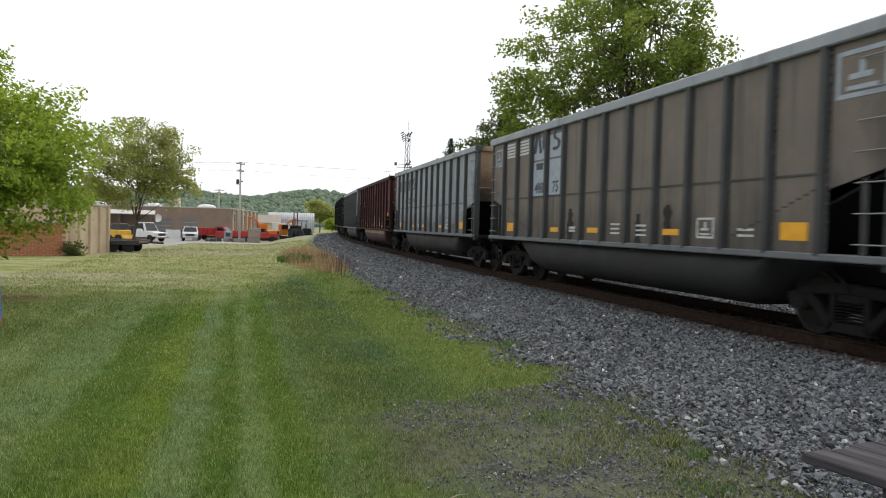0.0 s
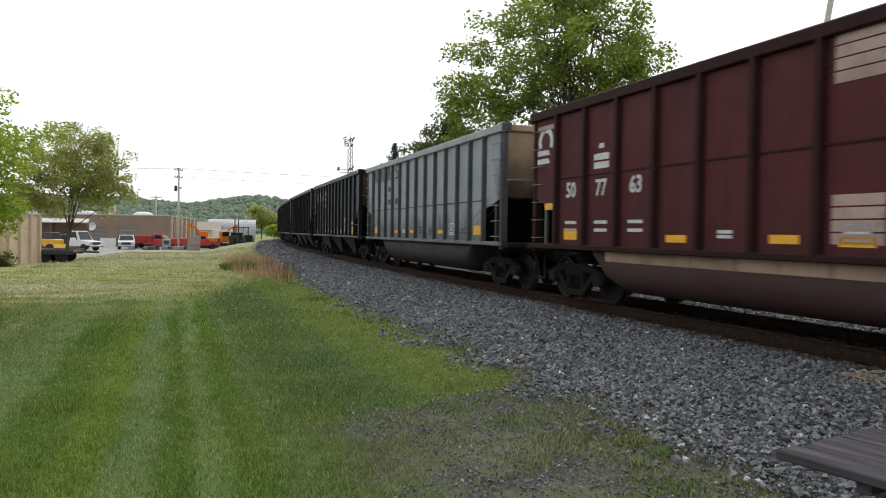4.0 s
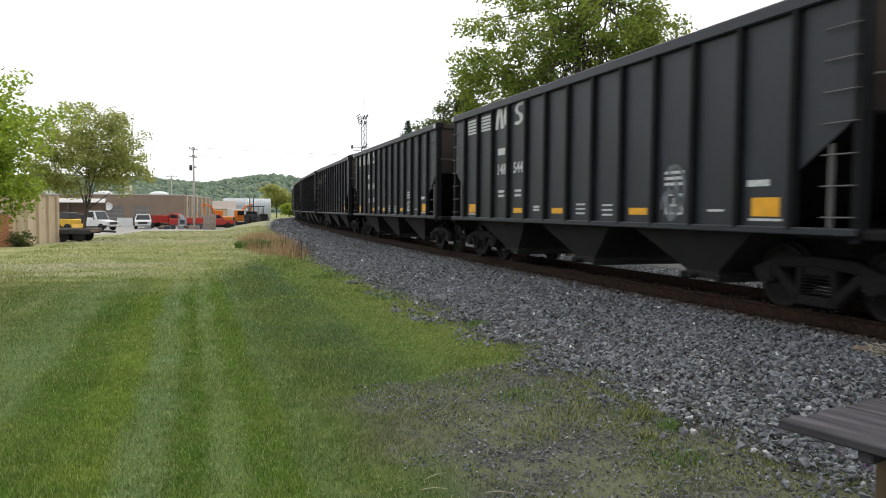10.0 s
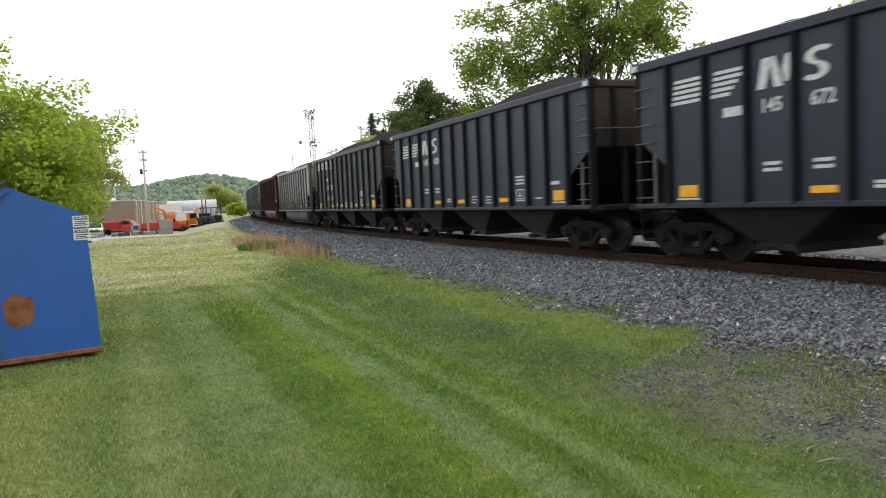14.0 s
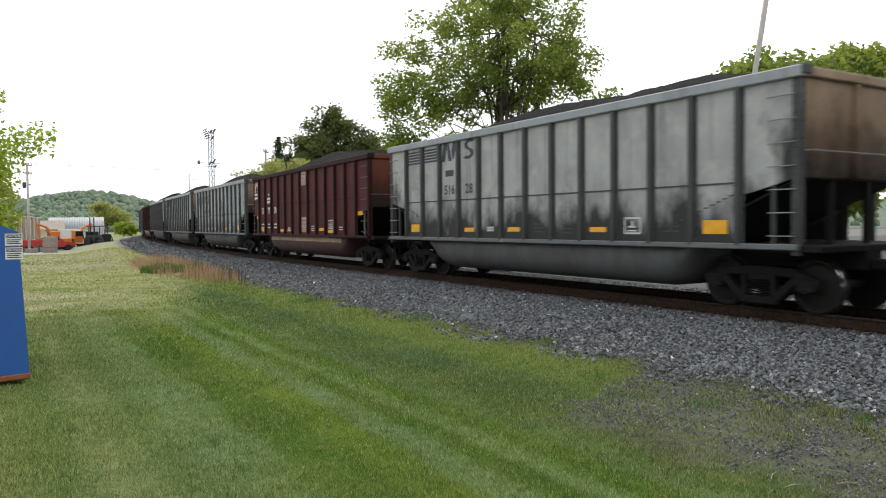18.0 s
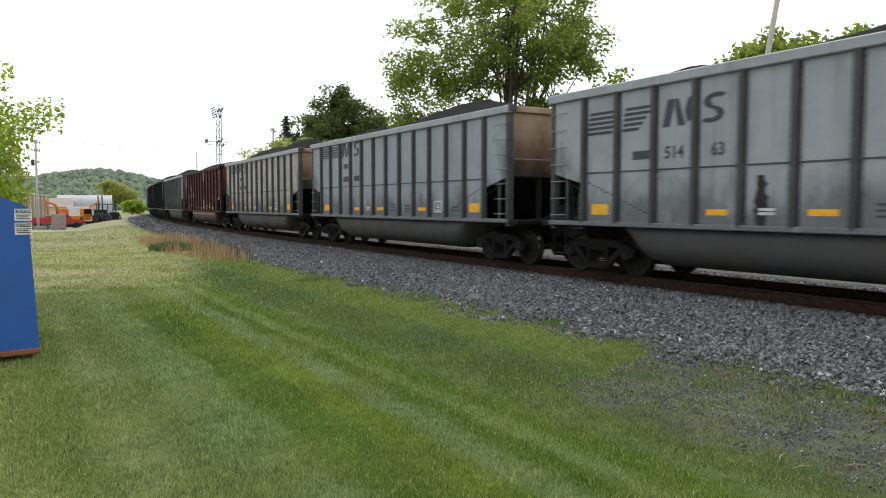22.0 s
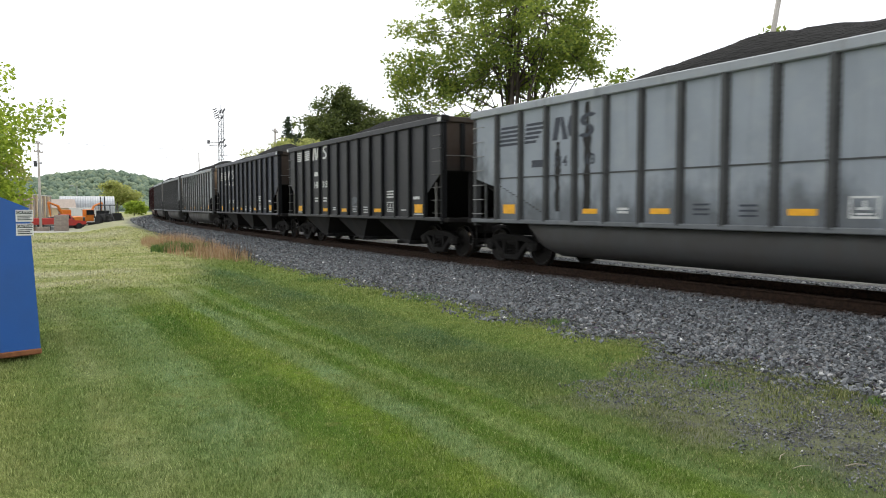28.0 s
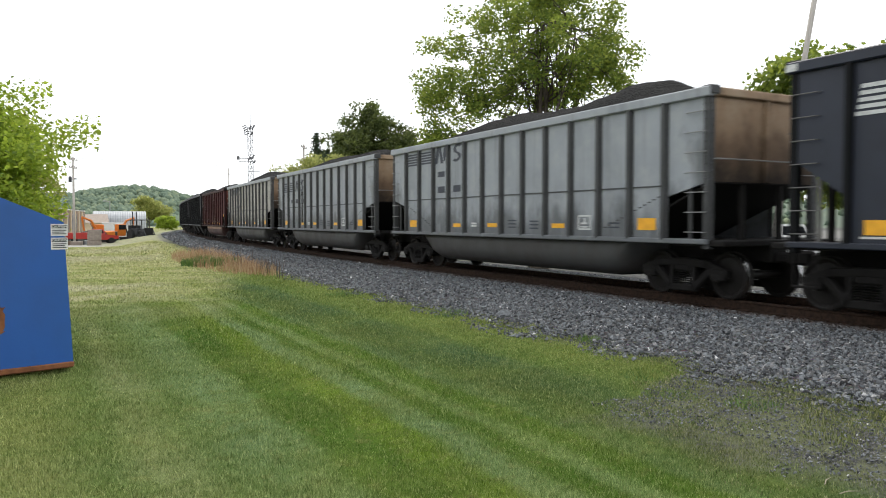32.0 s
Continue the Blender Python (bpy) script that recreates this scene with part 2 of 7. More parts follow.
def stone_material(name, island):
    n = Nodes(name)
    r = n.island() if island else n.random()
    c = n.ramp(r, [(0.0, (0.038, 0.040, 0.044)), (0.35, (0.128, 0.138, 0.148)), (0.62, (0.205, 0.220, 0.234)), (0.82, (0.095, 0.094, 0.096)),
                   (0.985, (0.26, 0.26, 0.26)), (1.0, (0.60, 0.60, 0.59))])
    f = n.noise(45, 5)
    c = n.mix(n.ramp(f, [(0.4, 0.0), (0.75, 0.55)]), c, (0.045, 0.043, 0.042))
    if island:
        c = n.mix(n.ramp(n.maths("ADD", track_offset(n), n.maths("MULTIPLY", n.noise(3, 4), 0.12)), [(0.165, 0.8), (0.21, 0.0)]), c, (0.055, 0.034, 0.024))
    n.bump(f, 0.4, 0.006)
    return n.done(c, 0.9, 0.0, 0.25)


M["stone"] = stone_material("crushed_stone", False)
M["stones"] = stone_material("crushed_stone_bed", True)

n = Nodes("gravel_bed")
v = n.t.nodes.new("ShaderNodeTexVoronoi")
v.inputs["Scale"].default_value = 17
n.put(v.inputs["Vector"], n.co)
d = v.outputs["Distance"]
c = n.ramp(n.noise(0.8, 6), [(0.3, (0.06, 0.061, 0.064)), (0.7, (0.12, 0.122, 0.128))])
c = n.mix(0.55, c, n.mix(1.0, c, v.outputs["Color"], "MULTIPLY"))
c = n.mix(n.ramp(d, [(0.25, 0.0), (0.6, 0.8)]), c, (0.02, 0.02, 0.02))
n.bump(n.maths("SUBTRACT", 1.0, d), 0.9, 0.03)
c = n.mix(n.ramp(n.maths("ADD", track_offset(n), n.maths("MULTIPLY", n.noise(3, 4), 0.12)), [(0.165, 0.8), (0.21, 0.0)]), c, (0.05, 0.032, 0.022))
M["gravel"] = n.done(c, 0.9, 0.0, 0.2)

# ---- mesh tools ----


class Shape:
    """Collects faces for one mesh."""

    def __init__(self):
        self.v, self.f = [], []

    def add(self, verts, faces):
        k = len(self.v)
        self.v.extend(tuple(p) for p in verts)
        self.f.extend(tuple(i + k for i in f) for f in faces)
        return self

    def box(self, x0, x1, y0, y1, z0, z1, m=None):
        p = [(x, y, z) for x in (x0, x1) for y in (y0, y1) for z in (z0, z1)]
        if m is not None:
            p = [m @ Vector(q) for q in p]
        return self.add(p, [(0, 1, 3, 2), (4, 6, 7, 5), (0, 4, 5, 1), (2, 3, 7, 6), (0, 2, 6, 4), (1, 5, 7, 3)])

    def chamfer(self, x0, x1, y0, y1, z0, z1, c, m=None):
        """A box with its edges cut."""
        p, q = [], []
        for z, k in ((z0, c), (z0 + c, 0), (z1 - c, 0), (z1, c)):
            p.append([(x0 + k + c, y0 + k, z), (x1 - k - c, y0 + k, z), (x1 - k, y0 + k + c, z), (x1 - k, y1 - k - c, z),
                      (x1 - k - c, y1 - k, z), (x0 + k + c, y1 - k, z), (x0 + k, y1 - k - c, z), (x0 + k, y0 + k + c, z)])
        return self.rings(p, True, m)

    def rings(self, rings, caps=True, m=None):
        """Skin over closed rings of equal count."""
        n = len(rings[0])
        p = [Vector(q) for r in rings for q in r]
        if m is not None:
            p = [m @ q for q in p]
        f = [(a * n + i, a * n + (i + 1) % n, (a + 1) * n + (i + 1) % n, (a + 1) * n + i) for a in range(len(rings) - 1) for i in range(n)]
        if caps:
            f += [tuple(range(n))[::-1], tuple((len(rings) - 1) * n + i for i in range(n))]
        return self.add(p, f)

    def tube(self, path, radii, n=8, caps=True):
        path = [Vector(p) for p in path]
        if not isinstance(radii, (list, tuple)):
            radii = [radii] * len(path)
        rings = []
        for i, p in enumerate(path):
            d = (path[min(i + 1, len(path) - 1)] - path[max(i - 1, 0)]).normalized()
            a = d.orthogonal().normalized() if i == 0 else (a - d * a.dot(d)).normalized()
            b = d.cross(a)
            rings.append([p + (a * math.cos(w) + b * math.sin(w)) * radii[i] for w in (2 * math.pi * k / n for k in range(n))])
        return self.rings(rings, caps)

    def prism(self, outline, axis, a, b, m=None):
        """An outline in the two other axes, pushed from a to b along axis."""
        def at(p, w):
            q = list(p)
            q.insert(axis, w)
            return q
        return self.rings([[at(p, a) for p in outline], [at(p, b) for p in outline]], True, m)

    def mesh(self, name, *mats):
        me = bpy.data.meshes.new(name)
        me.from_pydata(self.v, [], self.f)
        for m in mats:
            me.materials.append(m)
        me.update()
        return me


def smooth(me):
    me.polygons.foreach_set("use_smooth", [True] * len(me.polygons))
    return me


def part(name, shape, material, parent, label=""):
    """One mesh under a thing or a part."""
    me = shape if isinstance(shape, bpy.types.Mesh) else shape.mesh(name, material)
    ob = new(name, me)
    ob.parent = parent
    return tagged(ob, label)


def thing(name, label, category, m=None, shape=None, material=None, group="", kind=""):
    me = None
    if shape is not None:
        me = shape if isinstance(shape, bpy.types.Mesh) else shape.mesh(name, material)
    ob = new(name, me)
    if m is not None:
        ob.matrix_basis = m
    return tagged(ob, label, category, group, kind)


def text_mesh(words, size, depth=0.004, squeeze=1.0):
    """Raised lettering in the x-y plane, centred."""
    c = bpy.data.curves.new("lettering", "FONT")
    c.body, c.size, c.extrude, c.align_x, c.align_y, c.resolution_u, c.offset = words, size, depth, "CENTER", "CENTER", 2, 0.022 * size
    ob = bpy.data.objects.new("lettering", c)
    me = bpy.data.meshes.new_from_object(ob)
    me.transform(Matrix.Diagonal((squeeze, 1, 1, 1)))
    bm = bmesh.new()
    bm.from_mesh(me)
    bmesh.ops.remove_doubles(bm, verts=bm.verts, dist=0.0008)
    bm.to_mesh(me)
    bm.free()
    bpy.data.objects.remove(ob)
    bpy.data.curves.remove(c)
    return me


# ---- the line of the track: a circle ----
CX, CY, RADIUS, RAIL = 728.9, 34.93, 720.0, 0.2


def along(s, u=0.0, z=0.0):
    """A point s metres along the track, u metres to the lawn side."""
    a = s / RADIUS
    return Vector((CX - (RADIUS + u) * math.cos(a), CY + (RADIUS + u) * math.sin(a), z))


def on_track(s, z=RAIL):
    p = along(s)
    return pose(p.x, p.y, z, 0, 0, -math.degrees(s / RADIUS))


def offset(x, y):
    """How far a place lies to the lawn side of the track's middle line."""
    return math.hypot(x - CX, y - CY) - RADIUS


def ease(a, b, x):
    t = min(1.0, max(0.0, (x - a) / (b - a)))
    return t * t * (3 - 2 * t)


def bed(u):
    """Height of the ballast by the distance from the middle line."""
    a = abs(u)
    return 0.005 * ease(0.95, 1.25, a) - 0.05 * ease(1.4, 2.4, a) - 0.17 * ease(2.2, 5.4, a)


def fall(y):
    """The lawn lies below the ballast and falls gently to the yard."""
    return -max(0.25, min(1.2, 0.0145 * (y - 22)))


def ground_z(x, y):
    u = offset(x, y)
    rise = 0.03 * noise.noise((x * 0.07, y * 0.07, 0.3)) + 0.012 * noise.noise((x * 0.6, y * 0.6, 2.0))
    k = ease(4.2, 5.3, abs(u))
    rise += 0.10 * math.exp(-((x + 4.4) / 1.9) ** 2 - ((y - 12.8) / 1.8) ** 2)
    far = ease(5.0, 7.0 + 0.05 * max(0.0, y - 22), abs(u))
    z = (rise - 0.25 + (fall(y) + 0.25) * far) * k - 0.30 * (1 - k)
    return z if u > 0 else z - 0.25 * ease(5, 14, -u)


# ---- ground ----
def build_ground():
    xs = sorted(set([-3000, -1500, -800, -400, -200, -100, -60, -40] + [-30 + 1.5 * i for i in range(41)] + [-6 + 0.25 * i for i in range(70)] + [36 + 6 * i for i in range(10)] + [120, 200, 400, 800, 1500, 3000]))
    ys = sorted(set([-3000, -1500, -600, -300, -150, -80, -40, -20] + [-12 + 1.0 * i for i in range(113)] + [0.25 * i for i in range(100)] + [105, 115, 130, 150, 180, 220, 300, 400, 600, 1000, 1800, 3000]))
    sh = Shape()
    n = len(ys)
    sh.v = [(x, y, ground_z(x, y) - 0.01) for x in xs for y in ys]
    sh.f = [(i * n + j, (i + 1) * n + j, (i + 1) * n + j + 1, i * n + j + 1) for i in range(len(xs) - 1) for j in range(n - 1)]
    me = smooth(sh.mesh("ground", M["lawn"]))
    thing("ground", "mown green lawn with dry patches and worn gravelly edge", "ground", None, me, kind="structure")


def worn_edge(n):
    """Where traffic and stone have thinned the lawn."""
    x, y = n.axis(0), n.axis(1)
    dx, dy = n.maths("SUBTRACT", x, CX), n.maths("SUBTRACT", y, CY)
    uu = n.maths("SUBTRACT", n.maths("SQRT", n.maths("ADD", n.maths("MULTIPLY", dx, dx), n.maths("MULTIPLY", dy, dy))), RADIUS)
    edge = n.maths("ADD", uu, n.maths("MULTIPLY", n.maths("SUBTRACT", n.noise(0.9, 6), 0.5), 2.4))
    near = n.ramp(n.maths("ADD", n.maths("MULTIPLY", y, 0.05), n.maths("MULTIPLY", n.maths("SUBTRACT", n.noise(1.1, 4), 0.5), 0.08)), [(0.35, 1.0), (0.43, 0.0)])
    lim = n.maths("ADD", 5.1, n.maths("MULTIPLY", near, 2.8))
    return n.maths("MULTIPLY", n.maths("SUBTRACT", lim, edge), 1.3, True)


def lawn_colour(n, blades):
    """Greens by place: mower tracks with their sheen put into the colour, dry hay further off, a worn edge near the
    ballast.
    """
    x, y = n.axis(0), n.axis(1)
    sway = n.maths("MULTIPLY", n.maths("SUBTRACT", n.noise(0.3, 3), 0.5), 0.55)
    drift = n.maths("MULTIPLY", n.maths("SUBTRACT", y, 9.0), 0.036)
    fray = n.maths("MULTIPLY", n.maths("SUBTRACT", n.noise(4.5, 4), 0.5), 0.16)
    w = n.maths("ADD", n.maths("ADD", x, sway), n.maths("ADD", drift, fray))
    # pale silver against deep green paints how the laid grass reflects
    dull, deep, fresh, silver, cool = (0.27, 0.30, 0.105), (0.065, 0.150, 0.010), (0.155, 0.245, 0.020), (0.205, 0.30, 0.135), (0.098, 0.172, 0.040)
    tracks = [(-6.0, dull), (-3.3, dull), (-2.8, (0.16, 0.23, 0.07)), (-2.45, (0.29, 0.33, 0.15)), (-2.05, (0.16, 0.23, 0.08)), (-1.65, silver), (-1.3, (0.20, 0.29, 0.12)), (-1.08, deep), (-0.72, deep), (-0.5, fresh), (-0.24, fresh),
              (-0.10, silver), (0.12, silver), (0.26, deep), (0.42, deep), (0.52, (0.21, 0.30, 0.11)), (0.66, (0.20, 0.29, 0.10)), (0.78, (0.085, 0.18, 0.012)), (1.0, (0.095, 0.185, 0.015)),
              (1.12, (0.125, 0.20, 0.080)), (1.3, (0.115, 0.185, 0.070)), (1.5, (0.080, 0.128, 0.038)), (1.95, (0.064, 0.115, 0.042)), (2.5, (0.066, 0.130, 0.060)), (2.9, (0.150, 0.220, 0.055)), (4.0, (0.215, 0.260, 0.068)), (6.0, (0.195, 0.23, 0.070))]
    c = n.ramp(n.maths("ADD", n.maths("MULTIPLY", w, 1 / 12), 0.5), [((p + 6) / 12, q) for p, q in tracks])
    c = n.mix(n.ramp(n.noise(0.5, 5), [(0.38, 0.45), (0.60, 0.0)]), c, n.ramp(n.noise(1.7, 5), [(0.35, (0.12, 0.19, 0.028)), (0.65, (0.26, 0.30, 0.07))]))
    c = n.mix(n.ramp(n.noise(2.6, 5), [(0.52, 0.0), (0.74, 0.5)]), c, (0.07, 0.14, 0.014))
    c = n.mix(n.ramp(n.noise(9, 4), [(0.5, 0.0), (0.7, 0.6)]), c, (0.055, 0.095, 0.012))
    c = n.mix(n.ramp(n.noise(5.5, 4, n.scaled(1, 1, 3)), [(0.56, 0.0), (0.72, 0.55)]), c, (0.25, 0.24, 0.085))
    # cut short and drying beyond the mown tracks
    lim = n.maths("ADD", y, n.maths("MULTIPLY", n.maths("SUBTRACT", n.noise(0.4, 5), 0.5), 5.0))
    zone = n.ramp(n.maths("MULTIPLY", n.maths("SUBTRACT", lim, n.maths("MULTIPLY", n.maths("MAXIMUM", n.maths("SUBTRACT", x, 0.0), 0.0), 4.0)), 0.02), [(0.33, 0.0), (0.44, 0.75), (0.7, 0.9)])
    hay = n.ramp(n.maths("ADD", n.noise(0.8, 6, n.scaled(0.7, 1.5, 1)), n.maths("MULTIPLY", n.noise(3.5, 4), 0.25)), [(0.38, (0.22, 0.28, 0.065)), (0.54, (0.39, 0.41, 0.15)), (0.70, (0.62, 0.58, 0.32))])
    c = n.mix(zone, c, hay)
    left = n.ramp(n.maths("ADD", n.maths("MULTIPLY", n.maths("SUBTRACT", x, n.maths("MULTIPLY", n.maths("SUBTRACT", y, 25.0), 0.1)), 0.05), 0.5), [(0.43, 1.0), (0.52, 0.0)])
    for mid, wide, k in ((25.2, 1.5, 0.95), (22.0, 0.7, 0.55), (46.0, 6.0, 0.9), (66.0, 8.0, 0.8)):
        off = n.maths("ABSOLUTE", n.maths("SUBTRACT", n.maths("ADD", y, n.maths("MULTIPLY", n.maths("SUBTRACT", n.noise(0.35, 5), 0.5), 6.0)), mid))
        c = n.mix(n.maths("MULTIPLY", n.ramp(n.maths("MULTIPLY", off, 0.5 / wide), [(0.2, k), (0.6, 0.0)]), left), c, n.ramp(n.noise(6, 4), [(0.35, (0.46, 0.42, 0.26)), (0.65, (0.72, 0.67, 0.50))]))
    c = n.mix(n.ramp(n.noise(2.2, 5), [(0.54, 0.0), (0.70, 0.35)]), c, (0.12, 0.17, 0.03))
    spot = n.ramp(n.maths("ADD", n.maths("MULTIPLY", n.maths("ADD", n.maths("ABSOLUTE", n.maths("ADD", x, 4.6)), n.maths("ABSOLUTE", n.maths("SUBTRACT", y, 18.2))), 0.5), n.maths("MULTIPLY", n.noise(1.5, 4), 0.5)), [(0.5, 0.9), (0.75, 0.0)])
    c = n.mix(spot, c, (0.26, 0.17, 0.10))
    if blades:
        r = n.island()
        c = n.mix(n.ramp(r, [(0.0, 0.0), (0.6, 0.12), (0.85, 0.35), (1.0, 0.7)]), c, (0.50, 0.54, 0.24))
        c = n.mix(n.ramp(r, [(0.0, 0.75), (0.35, 0.0)]), c, (0.035, 0.08, 0.008))
        c = n.mix(n.maths("MULTIPLY", worn_edge(n), 0.75), c, n.ramp(r, [(0.0, (0.085, 0.105, 0.035)), (0.6, (0.17, 0.18, 0.075)), (1.0, (0.33, 0.31, 0.17))]))
    return c


n = Nodes("lawn_soil_and_grass")
x, y = n.axis(0), n.axis(1)
fine = n.noise(22, 5)
c = n.mix(n.ramp(n.noise(55, 5), [(0.3, 0.85), (0.7, 0.25)]), lawn_colour(n, False), (0.030, 0.046, 0.010))
worn = worn_edge(n)
peb = n.t.nodes.new("ShaderNodeTexVoronoi")
peb.inputs["Scale"].default_value = 34
n.put(peb.inputs["Vector"], n.co)
dirt = n.ramp(n.noise(5, 6), [(0.3, (0.028, 0.028, 0.028)), (0.5, (0.078, 0.077, 0.077)), (0.68, (0.18, 0.175, 0.17))])
dirt = n.mix(n.ramp(peb.outputs["Distance"], [(0.2, 0.0), (0.6, 0.75)]), n.mix(0.4, dirt, (0.16, 0.16, 0.165)), (0.018, 0.018, 0.018))
moss = n.ramp(n.maths("ADD", n.noise(1.3, 5), n.maths("MULTIPLY", n.noise(11, 5), 0.6)), [(0.66, 1.0), (0.88, 0.15)])
c = n.mix(n.maths("MULTIPLY", worn, moss), n.mix(worn, c, (0.115, 0.125, 0.070)), dirt)
over = n.maths("SUBTRACT", n.maths("SQRT", n.maths("ADD", n.maths("POWER", n.maths("SUBTRACT", x, CX), 2.0), n.maths("POWER", n.maths("SUBTRACT", y, CY), 2.0))), RADIUS)
over = n.ramp(n.maths("ADD", n.maths("MULTIPLY", over, 0.01), 0.5), [(0.455, 1.0), (0.475, 0.0)])
c = n.mix(n.maths("MULTIPLY", over, n.ramp(n.noise(0.5, 5), [(0.45, 1.0), (0.7, 0.35)])), c, n.ramp(n.noise(6, 6), [(0.3, (0.05, 0.05, 0.05)), (0.7, (0.17, 0.17, 0.165))]))
yard = n.ramp(n.maths("ADD", n.maths("ADD", n.maths("MULTIPLY", y, 0.01), n.maths("MULTIPLY", n.maths("MAXIMUM", n.maths("SUBTRACT", -3.0, x), 0.0), 0.03)), n.maths("MULTIPLY", n.maths("SUBTRACT", n.noise(0.1, 4), 0.5), 0.12)), [(0.80, 0.0), (0.88, 1.0)])
yard = n.maths("MULTIPLY", yard, n.ramp(n.maths("MULTIPLY", y, 0.005), [(0.78, 1.0), (0.9, 0.0)]))
c = n.mix(n.maths("MULTIPLY", yard, n.ramp(n.maths("ADD", n.maths("MULTIPLY", x, 0.02), 0.5), [(0.46, 1.0), (0.56, 0.3)])), c, n.ramp(n.noise(1.5, 5), [(0.3, (0.24, 0.235, 0.225)), (0.7, (0.36, 0.35, 0.33))]))
n.bump(n.maths("ADD", fine, n.noise(70, 3)), 0.6, 0.03)
M["lawn"] = n.done(c, 0.95, 0.0, 0.05)
build_ground()


def build_track():
    # ballast bed
    sh = Shape()
    rag = lambda s, u: u * (1 - 0.28 * ease(2, 40, s) * (u > 3)) + 0.45 * noise.noise((s * 0.8, 1.0, 0)) * (u > 4.5) + 0.3 * noise.noise((s * 2.7, 5.0, 0)) * (u > 4.9)
    us = [-5.4, -4.2, -3.2, -2.4, -1.8, -1.5, -1.25, -1.1, -0.95, 0.95, 1.1, 1.25, 1.5, 1.8, 2.2, 2.9, 3.6, 4.2, 4.6, 5.0]
    ss = [-380 + 10 * i for i in range(31)] + [-75 + 0.8 * i for i in range(120)] + [25 + 5 * i for i in range(90)]
    for s in ss:
        for u in us:
            sh.v.append(along(s, rag(s, u), bed(u) - 0.08 * (u > 4.9) + 0.02 * noise.noise((s * 0.7, u * 0.9, 0)) * (abs(u) > 1.4)))
    n = len(us)
    sh.f = [(i * n + j, i * n + j + 1, (i + 1) * n + j + 1, (i + 1) * n + j) for i in range(len(ss) - 1) for j in range(n - 1)]
    ballast = thing("ballast", "bed of grey crushed stone under the railway track", "ballast", None, smooth(sh.mesh("ballast", M["gravel"])), kind="structure")
    # rails
    prof = [(-0.075, 0), (0.075, 0), (0.075, 0.012), (0.012, 0.03), (0.012, 0.14), (0.036, 0.152), (0.036, 0.178), (0.028, 0.185), (-0.028, 0.185), (-0.036, 0.178), (-0.036, 0.152), (-0.012, 0.14), (-0.012, 0.03), (-0.075, 0.012)]
    for side in (1, -1):
        sh = Shape()
        rs = [-380 + 5 * i for i in range(170)]
        sh.rings([[along(s, side * 0.755 + a, RAIL - 0.185 + h) for a, h in prof[::-1]] for s in rs])
        me = sh.mesh("rail", M["rail"], M["rail_top"])
        for p in me.polygons:
            if p.normal.z > 0.9 and p.center.z > RAIL - 0.01 and len(p.vertices) == 4:
                p.material_index = 1
        thing("rail", "rust-brown steel rail with a polished head", "rail", None, me, group="rails of the track", kind="structure")
    # ties
    rng = random.Random(5)
    me = Shape().chamfer(-1.3, 1.3, -0.115, 0.115, -0.17, 0.0, 0.012).mesh("tie", M["tie"])
    plate = Shape().chamfer(-0.17, 0.17, -0.09, 0.09, 0.0, 0.022, 0.006).mesh("tie_plate", M["rail"])
    for i in range(150):
        s = -40 + 0.52 * i
        m = on_track(s + rng.uniform(-0.03, 0.03), RAIL - 0.205) @ pose(rng.uniform(-0.05, 0.05), 0, 0, 0, 0, rng.uniform(-1.2, 1.2))
        tie = thing("tie", "creosoted timber tie half buried in ballast", "railway tie", m, me, group="ties of the track", kind="structure")
        for side in (1, -1):
            p = part("tie_plate", plate, None, tie)
            p.matrix_basis = pose(side * 0.755, 0, 0.0)
    sh = Shape()
    for i in range(150, 600):
        sh.box(-1.3, 1.3, -0.115, 0.115, -0.17, 0.0, on_track(-40 + 0.52 * i, RAIL - 0.205))
    thing("far_ties", "creosoted timber ties further down the line", "railway ties", None, sh, M["tie"], kind="stuff")


build_track()

# ---- the coal train ----
MESHES = {}
PITCH, HALF, TRUCK, AXLE, WHEEL = 15.8904, 7.12, 6.05, 0.89, 0.457
WHEELSETS = []


def shared(key, make):
    if key not in MESHES:
        MESHES[key] = make()
    return MESHES[key]


def piece(name, key, make, material, parent, label="", at=None):
    """A part on a shared mesh with its own paint."""
    ob = part(name, shared(key, lambda: make().mesh(name, M["iron"])), None, parent, label)
    ob.material_slots[0].link = "OBJECT"
    ob.material_slots[0].material = M[material]
    if at is not None:
        ob.matrix_basis = at
    return ob


def wheel_shape():
    sh = Shape()
    for side in (-1, 1):
        ring = []
        for xx, r in ((0.69, 0.10), (0.69, 0.16), (0.715, 0.36), (0.675, 0.40), (0.675, 0.483), (0.70, 0.485), (0.712, WHEEL + 0.004), (0.81, WHEEL - 0.004), (0.815, 0.42), (0.80, 0.40), (0.755, 0.36), (0.79, 0.16), (0.82, 0.10)):
            ring.append([(side * xx, r * math.cos(w), r * math.sin(w)) for w in (2 * math.pi * k / 28 for k in range(28))])
        sh.rings(ring)
    sh.tube([(-1.05, 0, 0), (1.05, 0, 0)], 0.085, 10)
    for side in (-1, 1):
        sh.rings([[(side * 1.0, 0.11 * math.cos(w), 0.11 * math.sin(w)) for w in (2 * math.pi * k / 12 for k in range(12))],
                  [(side * 1.16, 0.10 * math.cos(w), 0.10 * math.sin(w)) for w in (2 * math.pi * k / 12 for k in range(12))]])
        for k in range(3):
            w = 2 * math.pi * k / 3
            sh.box(side * 1.16 - 0.015, side * 1.16 + 0.015, -0.02, 0.02, 0.04, 0.08, Matrix.Rotation(w, 4, "X"))
    return sh


